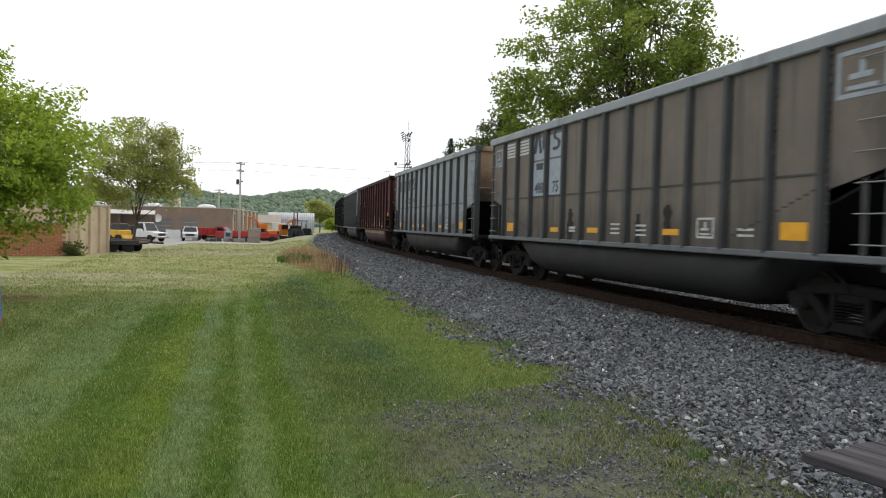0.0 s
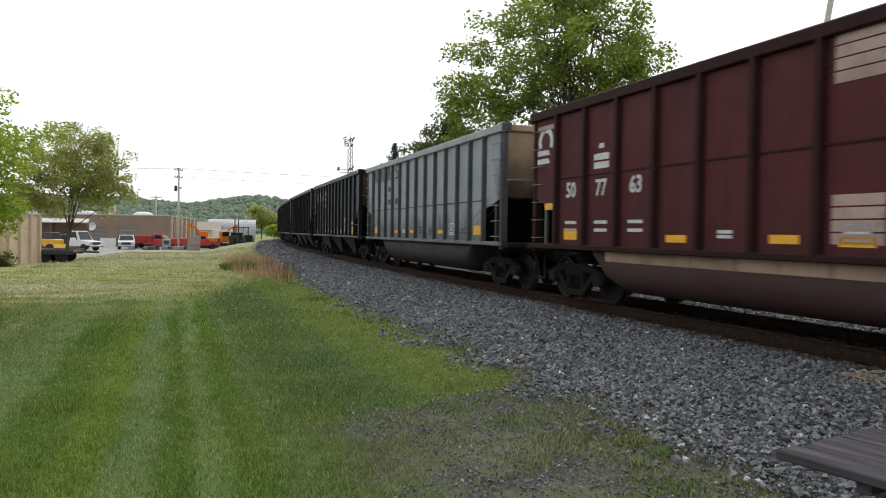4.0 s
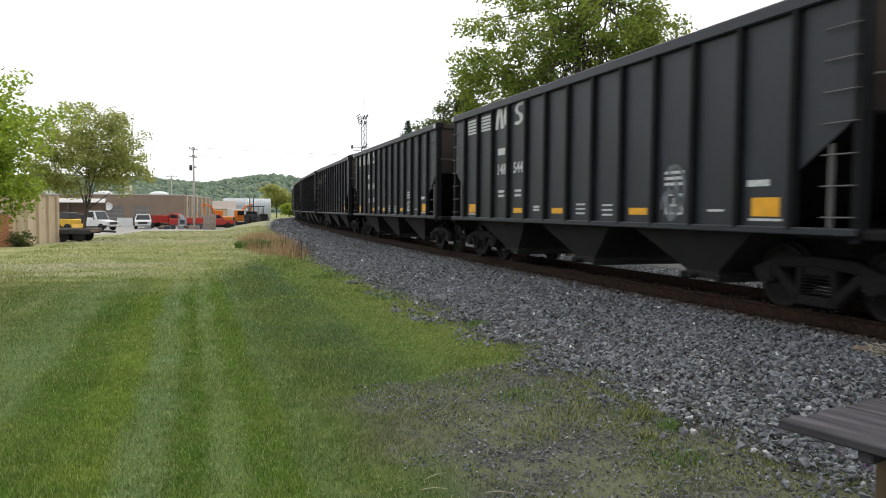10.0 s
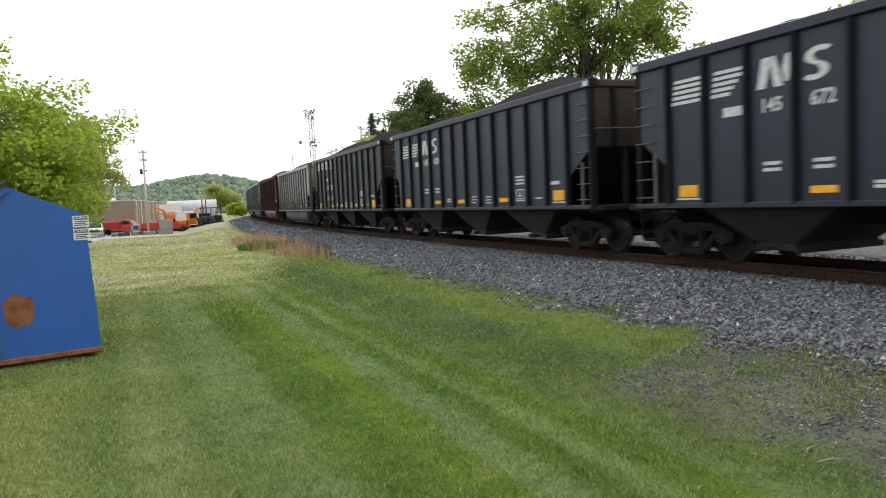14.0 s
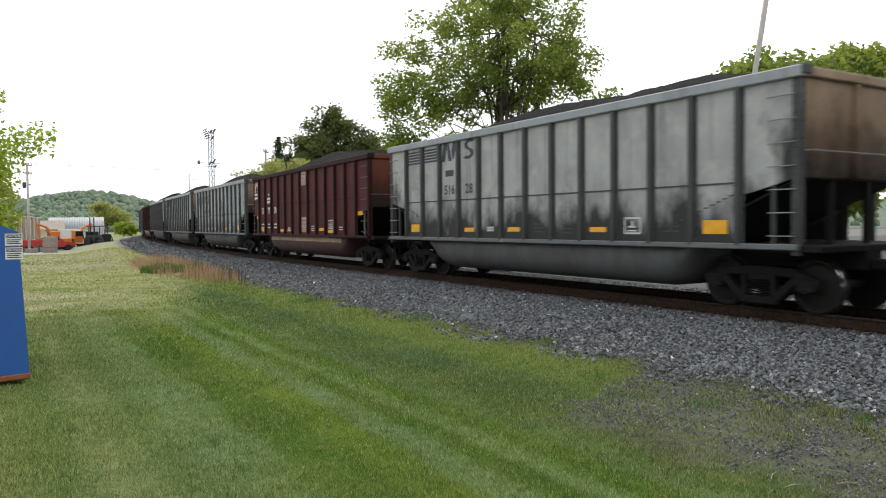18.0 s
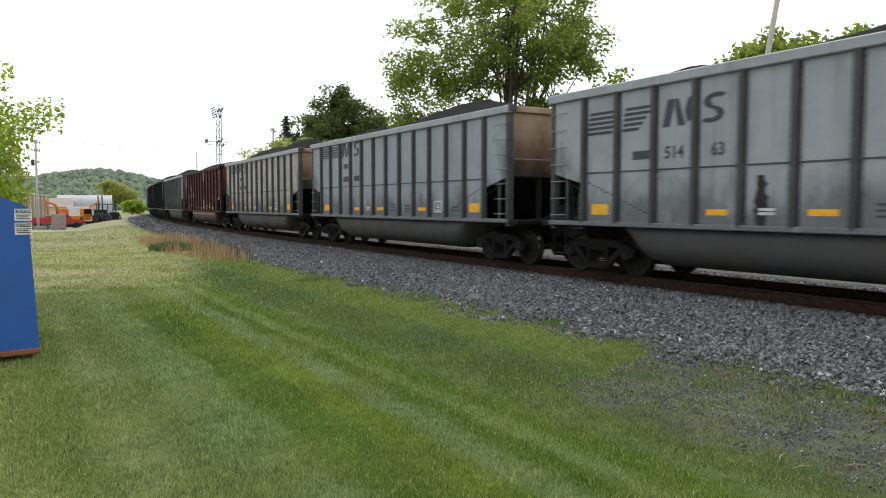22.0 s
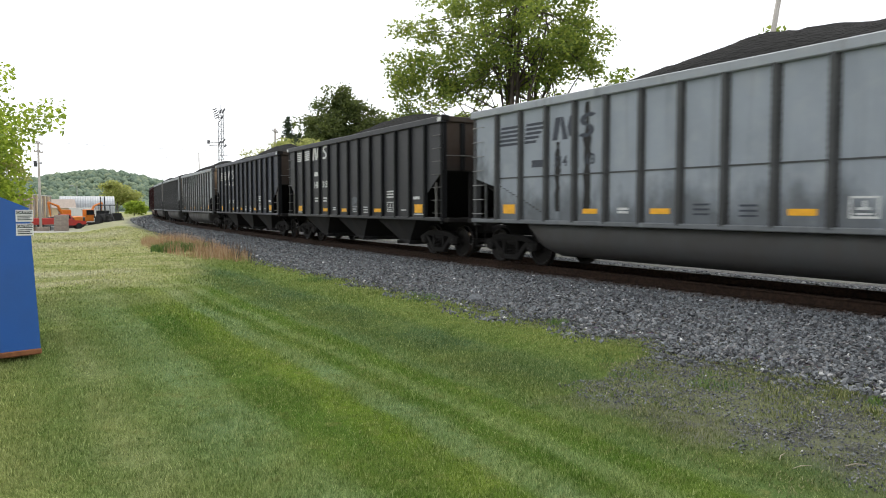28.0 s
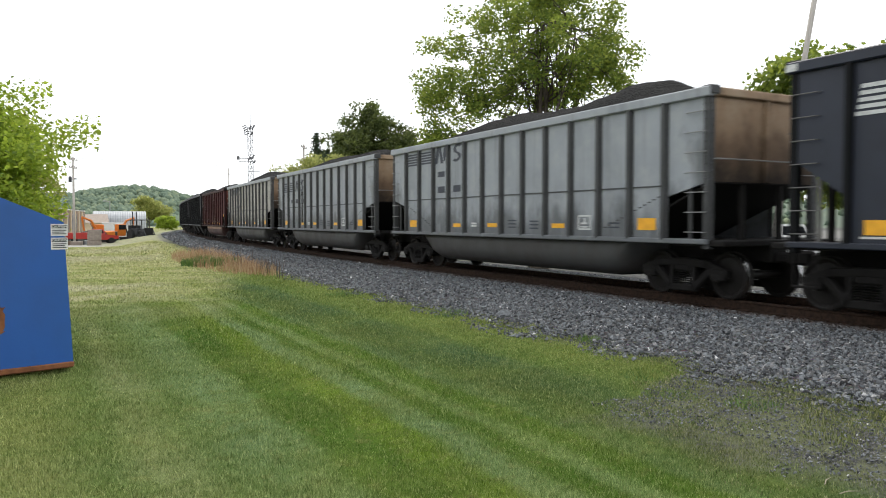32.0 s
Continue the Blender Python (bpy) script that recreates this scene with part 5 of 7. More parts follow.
def grass_blades(name, label, spots, material, kind="stuff", category="grass"):
    """spots: arrays of x, y, height, width, lean; each blade is a bent pair of faces."""
    rng = np.random.default_rng(5)
    x, y, h, w, lean = spots
    n = len(x)
    z = np.array([max(ground_z(a, b), bed(offset(a, b)) if abs(offset(a, b)) < 5.2 else -9) for a, b in zip(x, y)]) - 0.012
    a = rng.uniform(0, 2 * math.pi, n)
    d = np.c_[np.cos(a), np.sin(a)]
    g = rng.uniform(0, 2 * math.pi, n)
    q = np.c_[np.cos(g), np.sin(g)]
    v = np.empty((n, 5, 3))
    for i, s in ((0, -1), (1, 1)):
        v[:, i, 0], v[:, i, 1], v[:, i, 2] = x + s * d[:, 0] * w, y + s * d[:, 1] * w, z
    m = lean * 0.35
    for i, s in ((2, 0.8), (3, -0.8)):
        v[:, i, 0], v[:, i, 1], v[:, i, 2] = x + q[:, 0] * m * h + s * d[:, 0] * w, y + q[:, 1] * m * h + s * d[:, 1] * w, z + 0.55 * h
    v[:, 4, 0], v[:, 4, 1], v[:, 4, 2] = x + q[:, 0] * lean * h, y + q[:, 1] * lean * h, z + h
    me = bpy.data.meshes.new(name)
    me.vertices.add(5 * n)
    me.vertices.foreach_set("co", v.reshape(-1))
    k = np.arange(n, dtype=np.int32)[:, None] * 5
    loops = (k + np.array([0, 1, 2, 3, 3, 2, 4], dtype=np.int32)).reshape(-1)
    me.loops.add(7 * n)
    me.loops.foreach_set("vertex_index", loops)
    me.polygons.add(2 * n)
    st = (np.arange(n, dtype=np.int32)[:, None] * 7 + np.array([0, 4], dtype=np.int32)).reshape(-1)
    me.polygons.foreach_set("loop_start", st)
    me.polygons.foreach_set("loop_total", np.tile(np.array([4, 3], dtype=np.int32), n))
    me.materials.append(material)
    me.update(calc_edges=True)
    return thing(name, label, category, None, me, kind=kind)


n = Nodes("mown_grass_blades")
M["blade"] = n.done(lawn_colour(n, True), 0.7, 0.0, 0.08)
n = Nodes("dry_brown_grass")
M["straw"] = n.done(n.ramp(n.island(), [(0.0, (0.24, 0.13, 0.06)), (0.6, (0.40, 0.25, 0.14)), (1.0, (0.52, 0.40, 0.25))]), 0.8)
n = Nodes("weed_green")
M["weed"] = n.done(n.ramp(n.island(), [(0.0, (0.05, 0.11, 0.018)), (0.7, (0.10, 0.19, 0.028)), (1.0, (0.22, 0.26, 0.07))]), 0.6)


def worn_here(x, y):
    """How bare the lawn is, 0 to 1, towards the ballast."""
    u = offset(x, y)
    e = u + 1.0 * noise.noise((x * 0.9, y * 0.9, 4.2)) + 0.6 * noise.noise((x * 3.1, y * 3.1, 1.2))
    lim = 5.0 + 2.8 * (1 - ease(7.0, 8.6, y + 0.8 * noise.noise((x * 1.1, 3.0, y * 0.4))))
    return 1 - ease(lim - 0.7, lim + 0.7, e)


def lawn():
    rng = random.Random(9)
    X, Y, H_, W_, L_ = [], [], [], [], []
    for y0, y1, dens, hh, ww in ((3.6, 6.4, 7200, 0.040, 0.0021), (6.4, 9.4, 4800, 0.040, 0.0026), (9.4, 14.0, 2300, 0.042, 0.0036), (14.0, 20.0, 900, 0.045, 0.006), (20.0, 30.0, 210, 0.055, 0.012), (30.0, 48.0, 90, 0.06, 0.02), (48.0, 84.0, 26, 0.08, 0.035)):
        x0, x1 = (-4.2, 4.9) if y0 < 9 else (-7.0, 4.9)
        for _ in range(int((y1 - y0) * (x1 - x0) * dens)):
            x, y = rng.uniform(x0, x1), rng.uniform(y0, y1)
            b = worn_here(x, y)
            keep = 0.30 + 0.60 * ease(-0.1, 0.45, noise.noise((x * 1.4, y * 1.4, 11)) + 0.4 * noise.noise((x * 5, y * 5, 2)))
            if b > 0 and rng.random() < b * (1 - keep * ease(4.2, 5.1, offset(x, y))):
                continue
            t = 0.75 + 0.5 * noise.noise((x * 0.8, y * 0.8, 7)) + 0.35 * noise.noise((x * 3.0, y * 3.0, 3))
            X.append(x), Y.append(y), H_.append(hh * max(0.35, t) * rng.uniform(0.5, 1.4) * (1 - 0.35 * b)), W_.append(ww * rng.uniform(0.7, 1.3)), L_.append(rng.uniform(0.1, 0.9))
    grass_blades("lawn_grass", "mown green grass blades", [np.array(a) for a in (X, Y, H_, W_, L_)], M["blade"])


lawn()


def patch(name, label, cx, cy, rx, ry, count, h, w, lean, material, seed, category="grass", kind="stuff"):
    rng = random.Random(seed)
    X, Y, H_, W_, L_ = [], [], [], [], []
    for _ in range(count):
        a, r = rng.uniform(0, 6.283), math.sqrt(rng.random())
        x, y = cx + math.cos(a) * r * rx, cy + math.sin(a) * r * ry
        if noise.noise((x * 1.3, y * 1.3, seed)) < -0.25:
            continue
        X.append(x), Y.append(y), H_.append(h * rng.uniform(0.45, 1.3) * (1.15 - 0.5 * r)), W_.append(w * rng.uniform(0.6, 1.4)), L_.append(lean * rng.random())
    return grass_blades(name, label, [np.array(a) for a in (X, Y, H_, W_, L_)], material, kind, category)


patch("dry_grass", "tall brown dead grass beside the ballast", 2.9, 37.5, 1.3, 8.5, 2600, 0.66, 0.008, 0.6, M["straw"], 3)
patch("dry_grass", "tall brown dead grass beside the ballast", 3.5, 29.8, 0.6, 2.4, 500, 0.5, 0.008, 0.5, M["straw"], 8)
patch("weed_clump", "low dark green weed clump in the grass", 2.3, 35.2, 0.9, 1.0, 1500, 0.42, 0.022, 0.9, M["weed"], 4, "weeds", "stuff")
patch("weed_clump", "low dark green weed clump in the grass", 3.4, 35.6, 0.6, 0.8, 700, 0.38, 0.02, 0.9, M["weed"], 5, "weeds", "stuff")
rng = random.Random(77)
for x, y, r, h, c in ((4.18, 5.64, 0.13, 0.1, 130), (4.25, 5.27, 0.1, 0.09, 90), (3.94, 5.13, 0.1, 0.08, 80), (4.48, 10.67, 0.2, 0.1, 170), (3.77, 9.65, 0.35, 0.08, 260), (4.0, 14.85, 0.5, 0.12, 420), (3.6, 16.43, 0.45, 0.12, 380), (3.49, 19.71, 0.5, 0.13, 380), (3.77, 7.17, 0.28, 0.06, 200), (3.49, 6.6, 0.3, 0.06, 220), (3.66, 5.92, 0.3, 0.07, 220), (3.21, 5.47, 0.3, 0.06, 220), (3.55, 8.3, 0.35, 0.06, 240), (3.09, 7.39, 0.3, 0.05, 200), (4.05, 6.26, 0.2, 0.06, 140), (3.88, 4.57, 0.25, 0.06, 160), (4.79, 8.07, 0.12, 0.06, 80), (4.56, 12.36, 0.12, 0.06, 80)):
    patch("weed_tuft", "small weed tuft rooted in gravel", x, y, r, r, c, h, 0.0045, 0.9, M["weed"] if rng.random() < 0.6 else M["blade"], rng.randint(1, 999), "weeds", "stuff")
n = Nodes("yellow_green_moss")
M["moss"] = n.done(n.ramp(n.island(), [(0.0, (0.075, 0.115, 0.035)), (0.45, (0.145, 0.180, 0.070)), (0.8, (0.24, 0.245, 0.115)), (1.0, (0.40, 0.37, 0.23))]), 0.8, 0.0, 0.08)


def moss():
    """Low growth that has crept over the edge of the stone."""
    rng = random.Random(52)
    X, Y, H_, W_, L_ = [], [], [], [], []
    for y0, y1, dens in ((4.0, 9.0, 2300), (9.0, 14.0, 1000), (14.0, 26.0, 320)):
        for _ in range(int((y1 - y0) * 4.0 * dens)):
            x, y = rng.uniform(1.4, 5.4), rng.uniform(y0, y1)
            u = offset(x, y)
            hold = noise.noise((x * 1.0, y * 1.0, 31.0)) + 0.6 * noise.noise((x * 3.4, y * 3.4, 8.0)) + 0.45 * math.exp(-((u - 5.4) / 0.6) ** 2) - 0.06
            if worn_here(x, y) < 0.25 or u < 4.6 + 0.5 * noise.noise((x, y, 2.0)) or rng.random() > ease(0.0, 0.55, hold):
                continue
            X.append(x), Y.append(y), H_.append(rng.uniform(0.008, 0.034) * (1 + 0.02 * y)), W_.append(0.0028 + 0.00022 * y), L_.append(rng.uniform(0.3, 1.1))
    grass_blades("moss", "yellow-green moss and low weeds over gravel", [np.array(a) for a in (X, Y, H_, W_, L_)], M["moss"], "stuff", "moss")


moss()
n = Nodes("pale_long_grass")
M["pale_blade"] = n.done(n.ramp(n.island(), [(0.0, (0.14, 0.20, 0.05)), (0.6, (0.26, 0.30, 0.10)), (1.0, (0.44, 0.45, 0.22))]), 0.7, 0.0, 0.2)
tall = [(rng.uniform(-3.2, -1.6), rng.uniform(4.6, 6.2)) for _ in range(1500)]
tall = [p for p in tall if noise.noise((p[0] * 2.2, p[1] * 2.2, 5)) > 0.1]
grass_blades("tall_grass", "longer pale grass missed by the mower", [np.array(a) for a in ([p[0] for p in tall], [p[1] for p in tall], [rng.uniform(0.06, 0.15) for _ in tall], [0.003] * len(tall), [rng.uniform(0.2, 0.9) for _ in tall])], M["pale_blade"])

# ---- the dead stalk, twigs and trackside litter ----
rng = random.Random(21)
for k in range(9):
    x, y = (3.65, 29.2) if k == 0 else (3.3 + 0.9 * rng.random(), 26.5 + 8.0 * rng.random())
    st = thing("dead_stalk", "dry dark weed stalk standing at the ballast edge", "weed stalk", pose(x, y, ground_z(x, y), 0, 0, 40 * k), group="dead stalks by the ballast")
    for dx, dy, h in ((0, 0, 0.8), (0.1, 0.05, 0.6), (-0.12, 0.0, 0.55), (0.05, -0.1, 0.68))[:4 if k % 2 == 0 else 3]:
        h *= rng.uniform(0.7, 1.15)
        part("stem", Shape().tube([(dx, dy, -0.03), (dx * 1.5, dy * 1.5, h * 0.6), (dx * 1.3 + 0.02, dy * 2, h)], [0.013, 0.010, 0.005], 5), M["bark"], st)


def litter():
    """A torn bundle of pale rope and rag on the shoulder."""
    rng = random.Random(3)
    t = thing("rope_tangle", "frayed pale rope and rag lying on the ballast", "litter", pose(7.72, 6.5, -0.02))
    sh = Shape()
    for i in range(26):
        a = rng.uniform(0, 6.28)
        p = [Vector((rng.uniform(-0.05, 0.1), rng.uniform(-0.25, 0.1), 0.05))]
        for k in range(6):
            p.append(p[-1] + Vector((rng.gauss(0, 0.05), rng.gauss(-0.02, 0.08), rng.gauss(0, 0.03))))
            p[-1].z = min(0.17, max(0.0, p[-1].z))
        sh.tube(p, 0.006, 4)
    part("rope_tuft", sh, M["rope"], t)
    sh = Shape()
    ring = []
    for k in range(9):
        y = 0.30 * k / 8
        r = 0.055 * math.sin(math.pi * (k + 0.6) / 9.2)
        ring.append([(0.03 * math.sin(k) + math.cos(w) * r * rng.uniform(0.7, 1.3), y - 0.02, 0.035 + math.sin(w) * r * 0.7) for w in (6.283 * i / 8 for i in range(8))])
    sh.rings(ring)
    part("rag", sh, M["rag"], t)


M["rope"] = plain("frayed_pale_rope", (0.34, 0.29, 0.22), 0.9)
M["rag"] = plain("dirty_tan_rag", (0.20, 0.15, 0.11), 0.95)
litter()
rock = Shape()
rng = random.Random(12)
ring = []
for z, r in ((-0.03, 0.12), (0.03, 0.17), (0.08, 0.14), (0.115, 0.06)):
    ring.append([(math.cos(w) * r * rng.uniform(0.8, 1.25), math.sin(w) * r * rng.uniform(0.7, 1.1), z + rng.uniform(-0.015, 0.015)) for w in (6.283 * i / 9 for i in range(9))])
rock.rings(ring)
thing("rock", "lone grey rock in the ballast edge", "rock", pose(4.84, 13.85, -0.19), rock, M["stone"])
for k, (x, y, a) in enumerate(((2.04, 4.7, 25), (1.96, 4.47, -10), (2.35, 4.3, -20))):
    thing("twig", "short bleached twig on the worn grass", "twig", pose(x, y, ground_z(x, y) + 0.02, 0, 0, a), Shape().tube([(-0.09, 0, 0), (0, 0.008, 0.008), (0.09, -0.006, 0.003)], [0.003, 0.004, 0.002], 5), M["rope"])

# ---- the blue waste container ----
M["bin_blue"] = painted("worn_blue_bin_paint", (0.020, 0.105, 0.38), dirt=(0.03, 0.075, 0.19), wear=0.45, rough=0.45, streak=3)
M["bin_rust"] = painted("flaking_rust", (0.26, 0.10, 0.04), dirt=(0.05, 0.025, 0.015), wear=0.8, rough=0.9, streak=2, scale=6)
M["lid"] = plain("black_plastic_lid", (0.018, 0.018, 0.02), 0.5)
M["label_white"] = plain("white_sticker", (0.75, 0.75, 0.72), 0.5, 0, 0.1)
M["label_black"] = plain("black_print", (0.02, 0.02, 0.02), 0.5)


def container():
    """Profile in x and z, pushed along y."""
    t = thing("waste_container", "blue steel waste container with rust patches, black lid, on grass", "dumpster", pose(-2.985, 11.7, ground_z(-4.0, 12.6) + 0.01, 0, 0, 15) @ Matrix.Scale(1.15, 4))
    prof = [(0.0, 0.06), (-0.075, 1.62), (-0.84, 1.95), (-1.56, 1.50), (-1.86, 0.95), (-1.86, 0.06)]
    part("body", Shape().prism([(x, z) for x, z in prof], 1, 0.0, 1.75), M["bin_blue"], t)
    part("skid", Shape().chamfer(-1.86, 0.01, -0.012, 1.76, 0.0, 0.065, 0.012), M["bin_rust"], t, "rusty bottom runner")
    part("rib", Shape().prism([(-1.04, -0.03), (-1.09, -0.03), (-1.07, 0.0), (-1.02, 0.0)], 2, 0.06, 1.80), M["bin_blue"], t)
    part("rim", Shape().prism([(-0.82, 1.90), (-0.84, 1.965), (-1.58, 1.52), (-1.58, 1.40)], 1, -0.05, 1.80), M["bin_blue"], t)
    part("lid", Shape().prism([(-0.82, 1.97), (-0.84, 2.02), (-1.62, 1.56), (-1.62, 1.52)], 1, -0.06, 1.81), M["lid"], t, "black plastic lid")
    p = part("fork_pocket", Shape().chamfer(-1.86, -1.19, -0.16, 0.0, 0.40, 0.76, 0.02), M["bin_blue"], t)
    part("pocket_mouth", Shape().box(-1.84, -1.21, -0.15, -0.01, 0.395, 0.405).box(-1.86, -1.02, -0.008, 0.0, 0.066, 0.40), M["bin_rust"], p, "rusted plate under the pocket")
    rng = random.Random(4)
    o = []
    for i in range(26):
        a = 6.283 * i / 26
        o.append((-0.80 + (0.15 + 0.03 * rng.uniform(-1, 1)) * math.copysign(abs(math.cos(a)) ** 0.6, math.cos(a)), 0.58 + (0.17 + 0.03 * rng.uniform(-1, 1)) * math.copysign(abs(math.sin(a)) ** 0.6, math.sin(a))))
    part("rust_patch", Shape().prism(o[::-1], 1, -0.004, 0.002), M["bin_rust"], t, "bare rust patch")
    o2 = [(-1.09 - 0.13 + 0.5 * (x + 0.80), z) for x, z in o]
    part("rust_patch", Shape().prism(o2[::-1], 1, -0.0045, 0.002), M["bin_rust"], t, "bare rust patch")
    for z in (1.535, 1.385):
        lab = part("caution_label", Shape().box(-0.205, -0.035, -0.006, 0.001, z - 0.065, z + 0.065), M["label_white"], t, "white printed caution sticker")
        part("label_band", Shape().box(-0.197, -0.043, -0.009, -0.005, z + 0.018, z + 0.055), M["label_black"], lab)
        me = text_mesh("CAUTION", 0.034, 0.001)
        me.materials.append(M["label_white"])
        w = part("lettering", me, None, lab)
        w.matrix_basis = pose(-0.12, -0.0095, z + 0.036, 90, 0, 0)
        sh = Shape()
        for k in range(3):
            sh.box(-0.19, -0.05 - 0.02 * (k % 2), -0.008, -0.005, z - 0.048 + 0.02 * k, z - 0.038 + 0.02 * k)
        part("small_print", sh, M["label_black"], lab)


container()

# ---- the picnic table ----
n = Nodes("weathered_grey_plank")
f = n.noise(2.2, 6, n.scaled(9, 0.8, 9))
c = n.ramp(f, [(0.3, (0.028, 0.026, 0.029)), (0.55, (0.060, 0.056, 0.062)), (0.75, (0.11, 0.10, 0.11))])
n.bump(f, 0.5, 0.006)
M["plank"] = n.done(c, 0.95, 0.0, 0.12)
M["pipe"] = painted("brown_pipe_leg", (0.10, 0.065, 0.03), wear=0.5)


def picnic_table():
    t = thing("picnic_table", "weathered grey plank picnic table on brown pipe legs, on gravel", "picnic table", pose(3.28, 2.92, -0.27, 0, 0, 14) @ Matrix.Scale(1.15, 4))
    rng = random.Random(2)
    for i in range(5):
        part("table_plank", Shape().chamfer(0.153 * i, 0.153 * i + 0.143, -1.85 + rng.uniform(-0.02, 0.02), rng.uniform(-0.015, 0.015), 0.682, 0.722, 0.006), M["plank"], t)
    for y in (-0.35, -1.5):
        part("crossbar", Shape().chamfer(0.02, 0.74, y - 0.03, y + 0.03, 0.635, 0.68, 0.006), M["plank"], t)
        part("leg", Shape().tube([(0.16, y, -0.02), (0.16, y, 0.636)], 0.026, 10), M["pipe"], t)
        part("leg", Shape().tube([(0.60, y, -0.02), (0.60, y, 0.636)], 0.026, 10), M["pipe"], t)
        part("seat_arm", Shape().tube([(-0.42, y, 0.40), (1.16, y, 0.40)], 0.02, 8), M["pipe"], t)
    for x in (-0.45, 0.97):
        part("bench_plank", Shape().chamfer(x, x + 0.25, -1.82, -0.06, 0.42, 0.455, 0.006), M["plank"], t)
        for y in (-0.35, -1.5):
            part("bench_leg", Shape().tube([(x + 0.12, y, -0.02), (x + 0.12, y, 0.42)], 0.02, 8), M["pipe"], t)


picnic_table()

# ---- poles, tower and wires ----
M["pole_wood"] = painted("weathered_pole_wood", (0.46, 0.43, 0.39), dirt=(0.26, 0.235, 0.20), wear=0.5, rough=0.9, streak=14)
M["galv"] = plain("galvanised_steel", (0.30, 0.31, 0.32), 0.5, 0.6)
M["steel_dark"] = plain("dark_steel", (0.05, 0.052, 0.055), 0.5, 0.3)
M["wire"] = plain("dark_cable", (0.02, 0.02, 0.02), 0.6)
M["insulator"] = plain("glazed_insulator", (0.16, 0.12, 0.10), 0.25)


def utility_pole(x, y, height, lean=0.0, arms=(), transformer=False, thick=1.0, name="utility_pole", label="weathered wooden utility pole with crossarms"):
    z = ground_z(x, y)
    t = thing(name, label, "utility pole", pose(x, y, z, 0, lean, 0))
    part("shaft", smooth(Shape().tube([(0, 0, -0.3), (0, 0, height * 0.5), (0, 0, height)], [0.17 * thick, 0.14 * thick, 0.11 * thick], 10).mesh("shaft", M["pole_wood"])), None, t)
    for h, w, rot in arms:
        a = part("crossarm", Shape().chamfer(-w / 2, w / 2, -0.06, 0.06, -0.07, 0.07, 0.01), M["pole_wood"], t)
        a.matrix_basis = pose(0, -0.15, h, 0, 0, rot)
        for k in (-0.46, -0.16, 0.16, 0.46):
            part("insulator", Shape().tube([(k * w, 0, 0.06), (k * w, 0, 0.12), (k * w, 0, 0.15), (k * w, 0, 0.24)], [0.02, 0.05, 0.06, 0.03], 8), M["insulator"], a)
    if transformer:
        c = part("transformer", smooth(Shape().tube([(-0.36, 0, 7.75), (-0.36, 0, 7.8), (-0.36, 0, 8.4), (-0.36, 0, 8.48)], [0.15, 0.2, 0.2, 0.13], 12).mesh("transformer", M["steel_dark"])), None, t)
        part("bushing", Shape().tube([(-0.42, 0, 7.85), (-0.42, 0, 8.05)], [0.05, 0.03], 8), M["insulator"], c)
        part("cutout", Shape().chamfer(0.1, 0.38, -0.05, 0.05, 8.1, 8.3, 0.01), M["galv"], t)
    return t


utility_pole(-2.3, 104.0, 10.85, 0.0, ((10.55, 2.1, 62), (9.55, 1.9, 62)), True)
utility_pole(22.1, 87.0, 12.0, 0.0, ((11.6, 2.6, 60),))
utility_pole(29.2, 170.0, 14.0, 0.0, (), False, label="thin dark pole rising behind the train")
leaning = utility_pole(15.2, 17.2, 10.5, 4.6, (), False, 0.62, label="leaning grey wooden pole across the track")
leaning.matrix_basis = pose(15.85, 16.6, ground_z(15.85, 16.6), 6.5, 4.6, 0)
utility_pole(-7.6, 150.0, 9.0, 0.0, ((8.7, 2.0, 5),), False)


def cable(name, points, sag, r=0.012):
    p = []
    for a, b in zip(points, points[1:]):
        a, b = Vector(a), Vector(b)
        for i in range(17):
            k = i / 16
            q = a.lerp(b, k)
            q.z -= sag * 4 * k * (1 - k)
            p.append(q)
    thing(name, "thin overhead power cable", "cable", None, Shape().tube(p, r, 4), M["wire"])


cable("power_cable", [(-60, 99.0, 9.2), (-2.3, 103.8, 9.6), (75, 111, 11.0)], 0.8, 0.02)
cable("power_cable", [(-60, 99.4, 8.2), (-2.3, 103.9, 8.5), (75, 111.5, 10.0)], 0.9, 0.015)


M["antenna_grey"] = plain("weathered_antenna_grey", (0.13, 0.13, 0.135), 0.6)


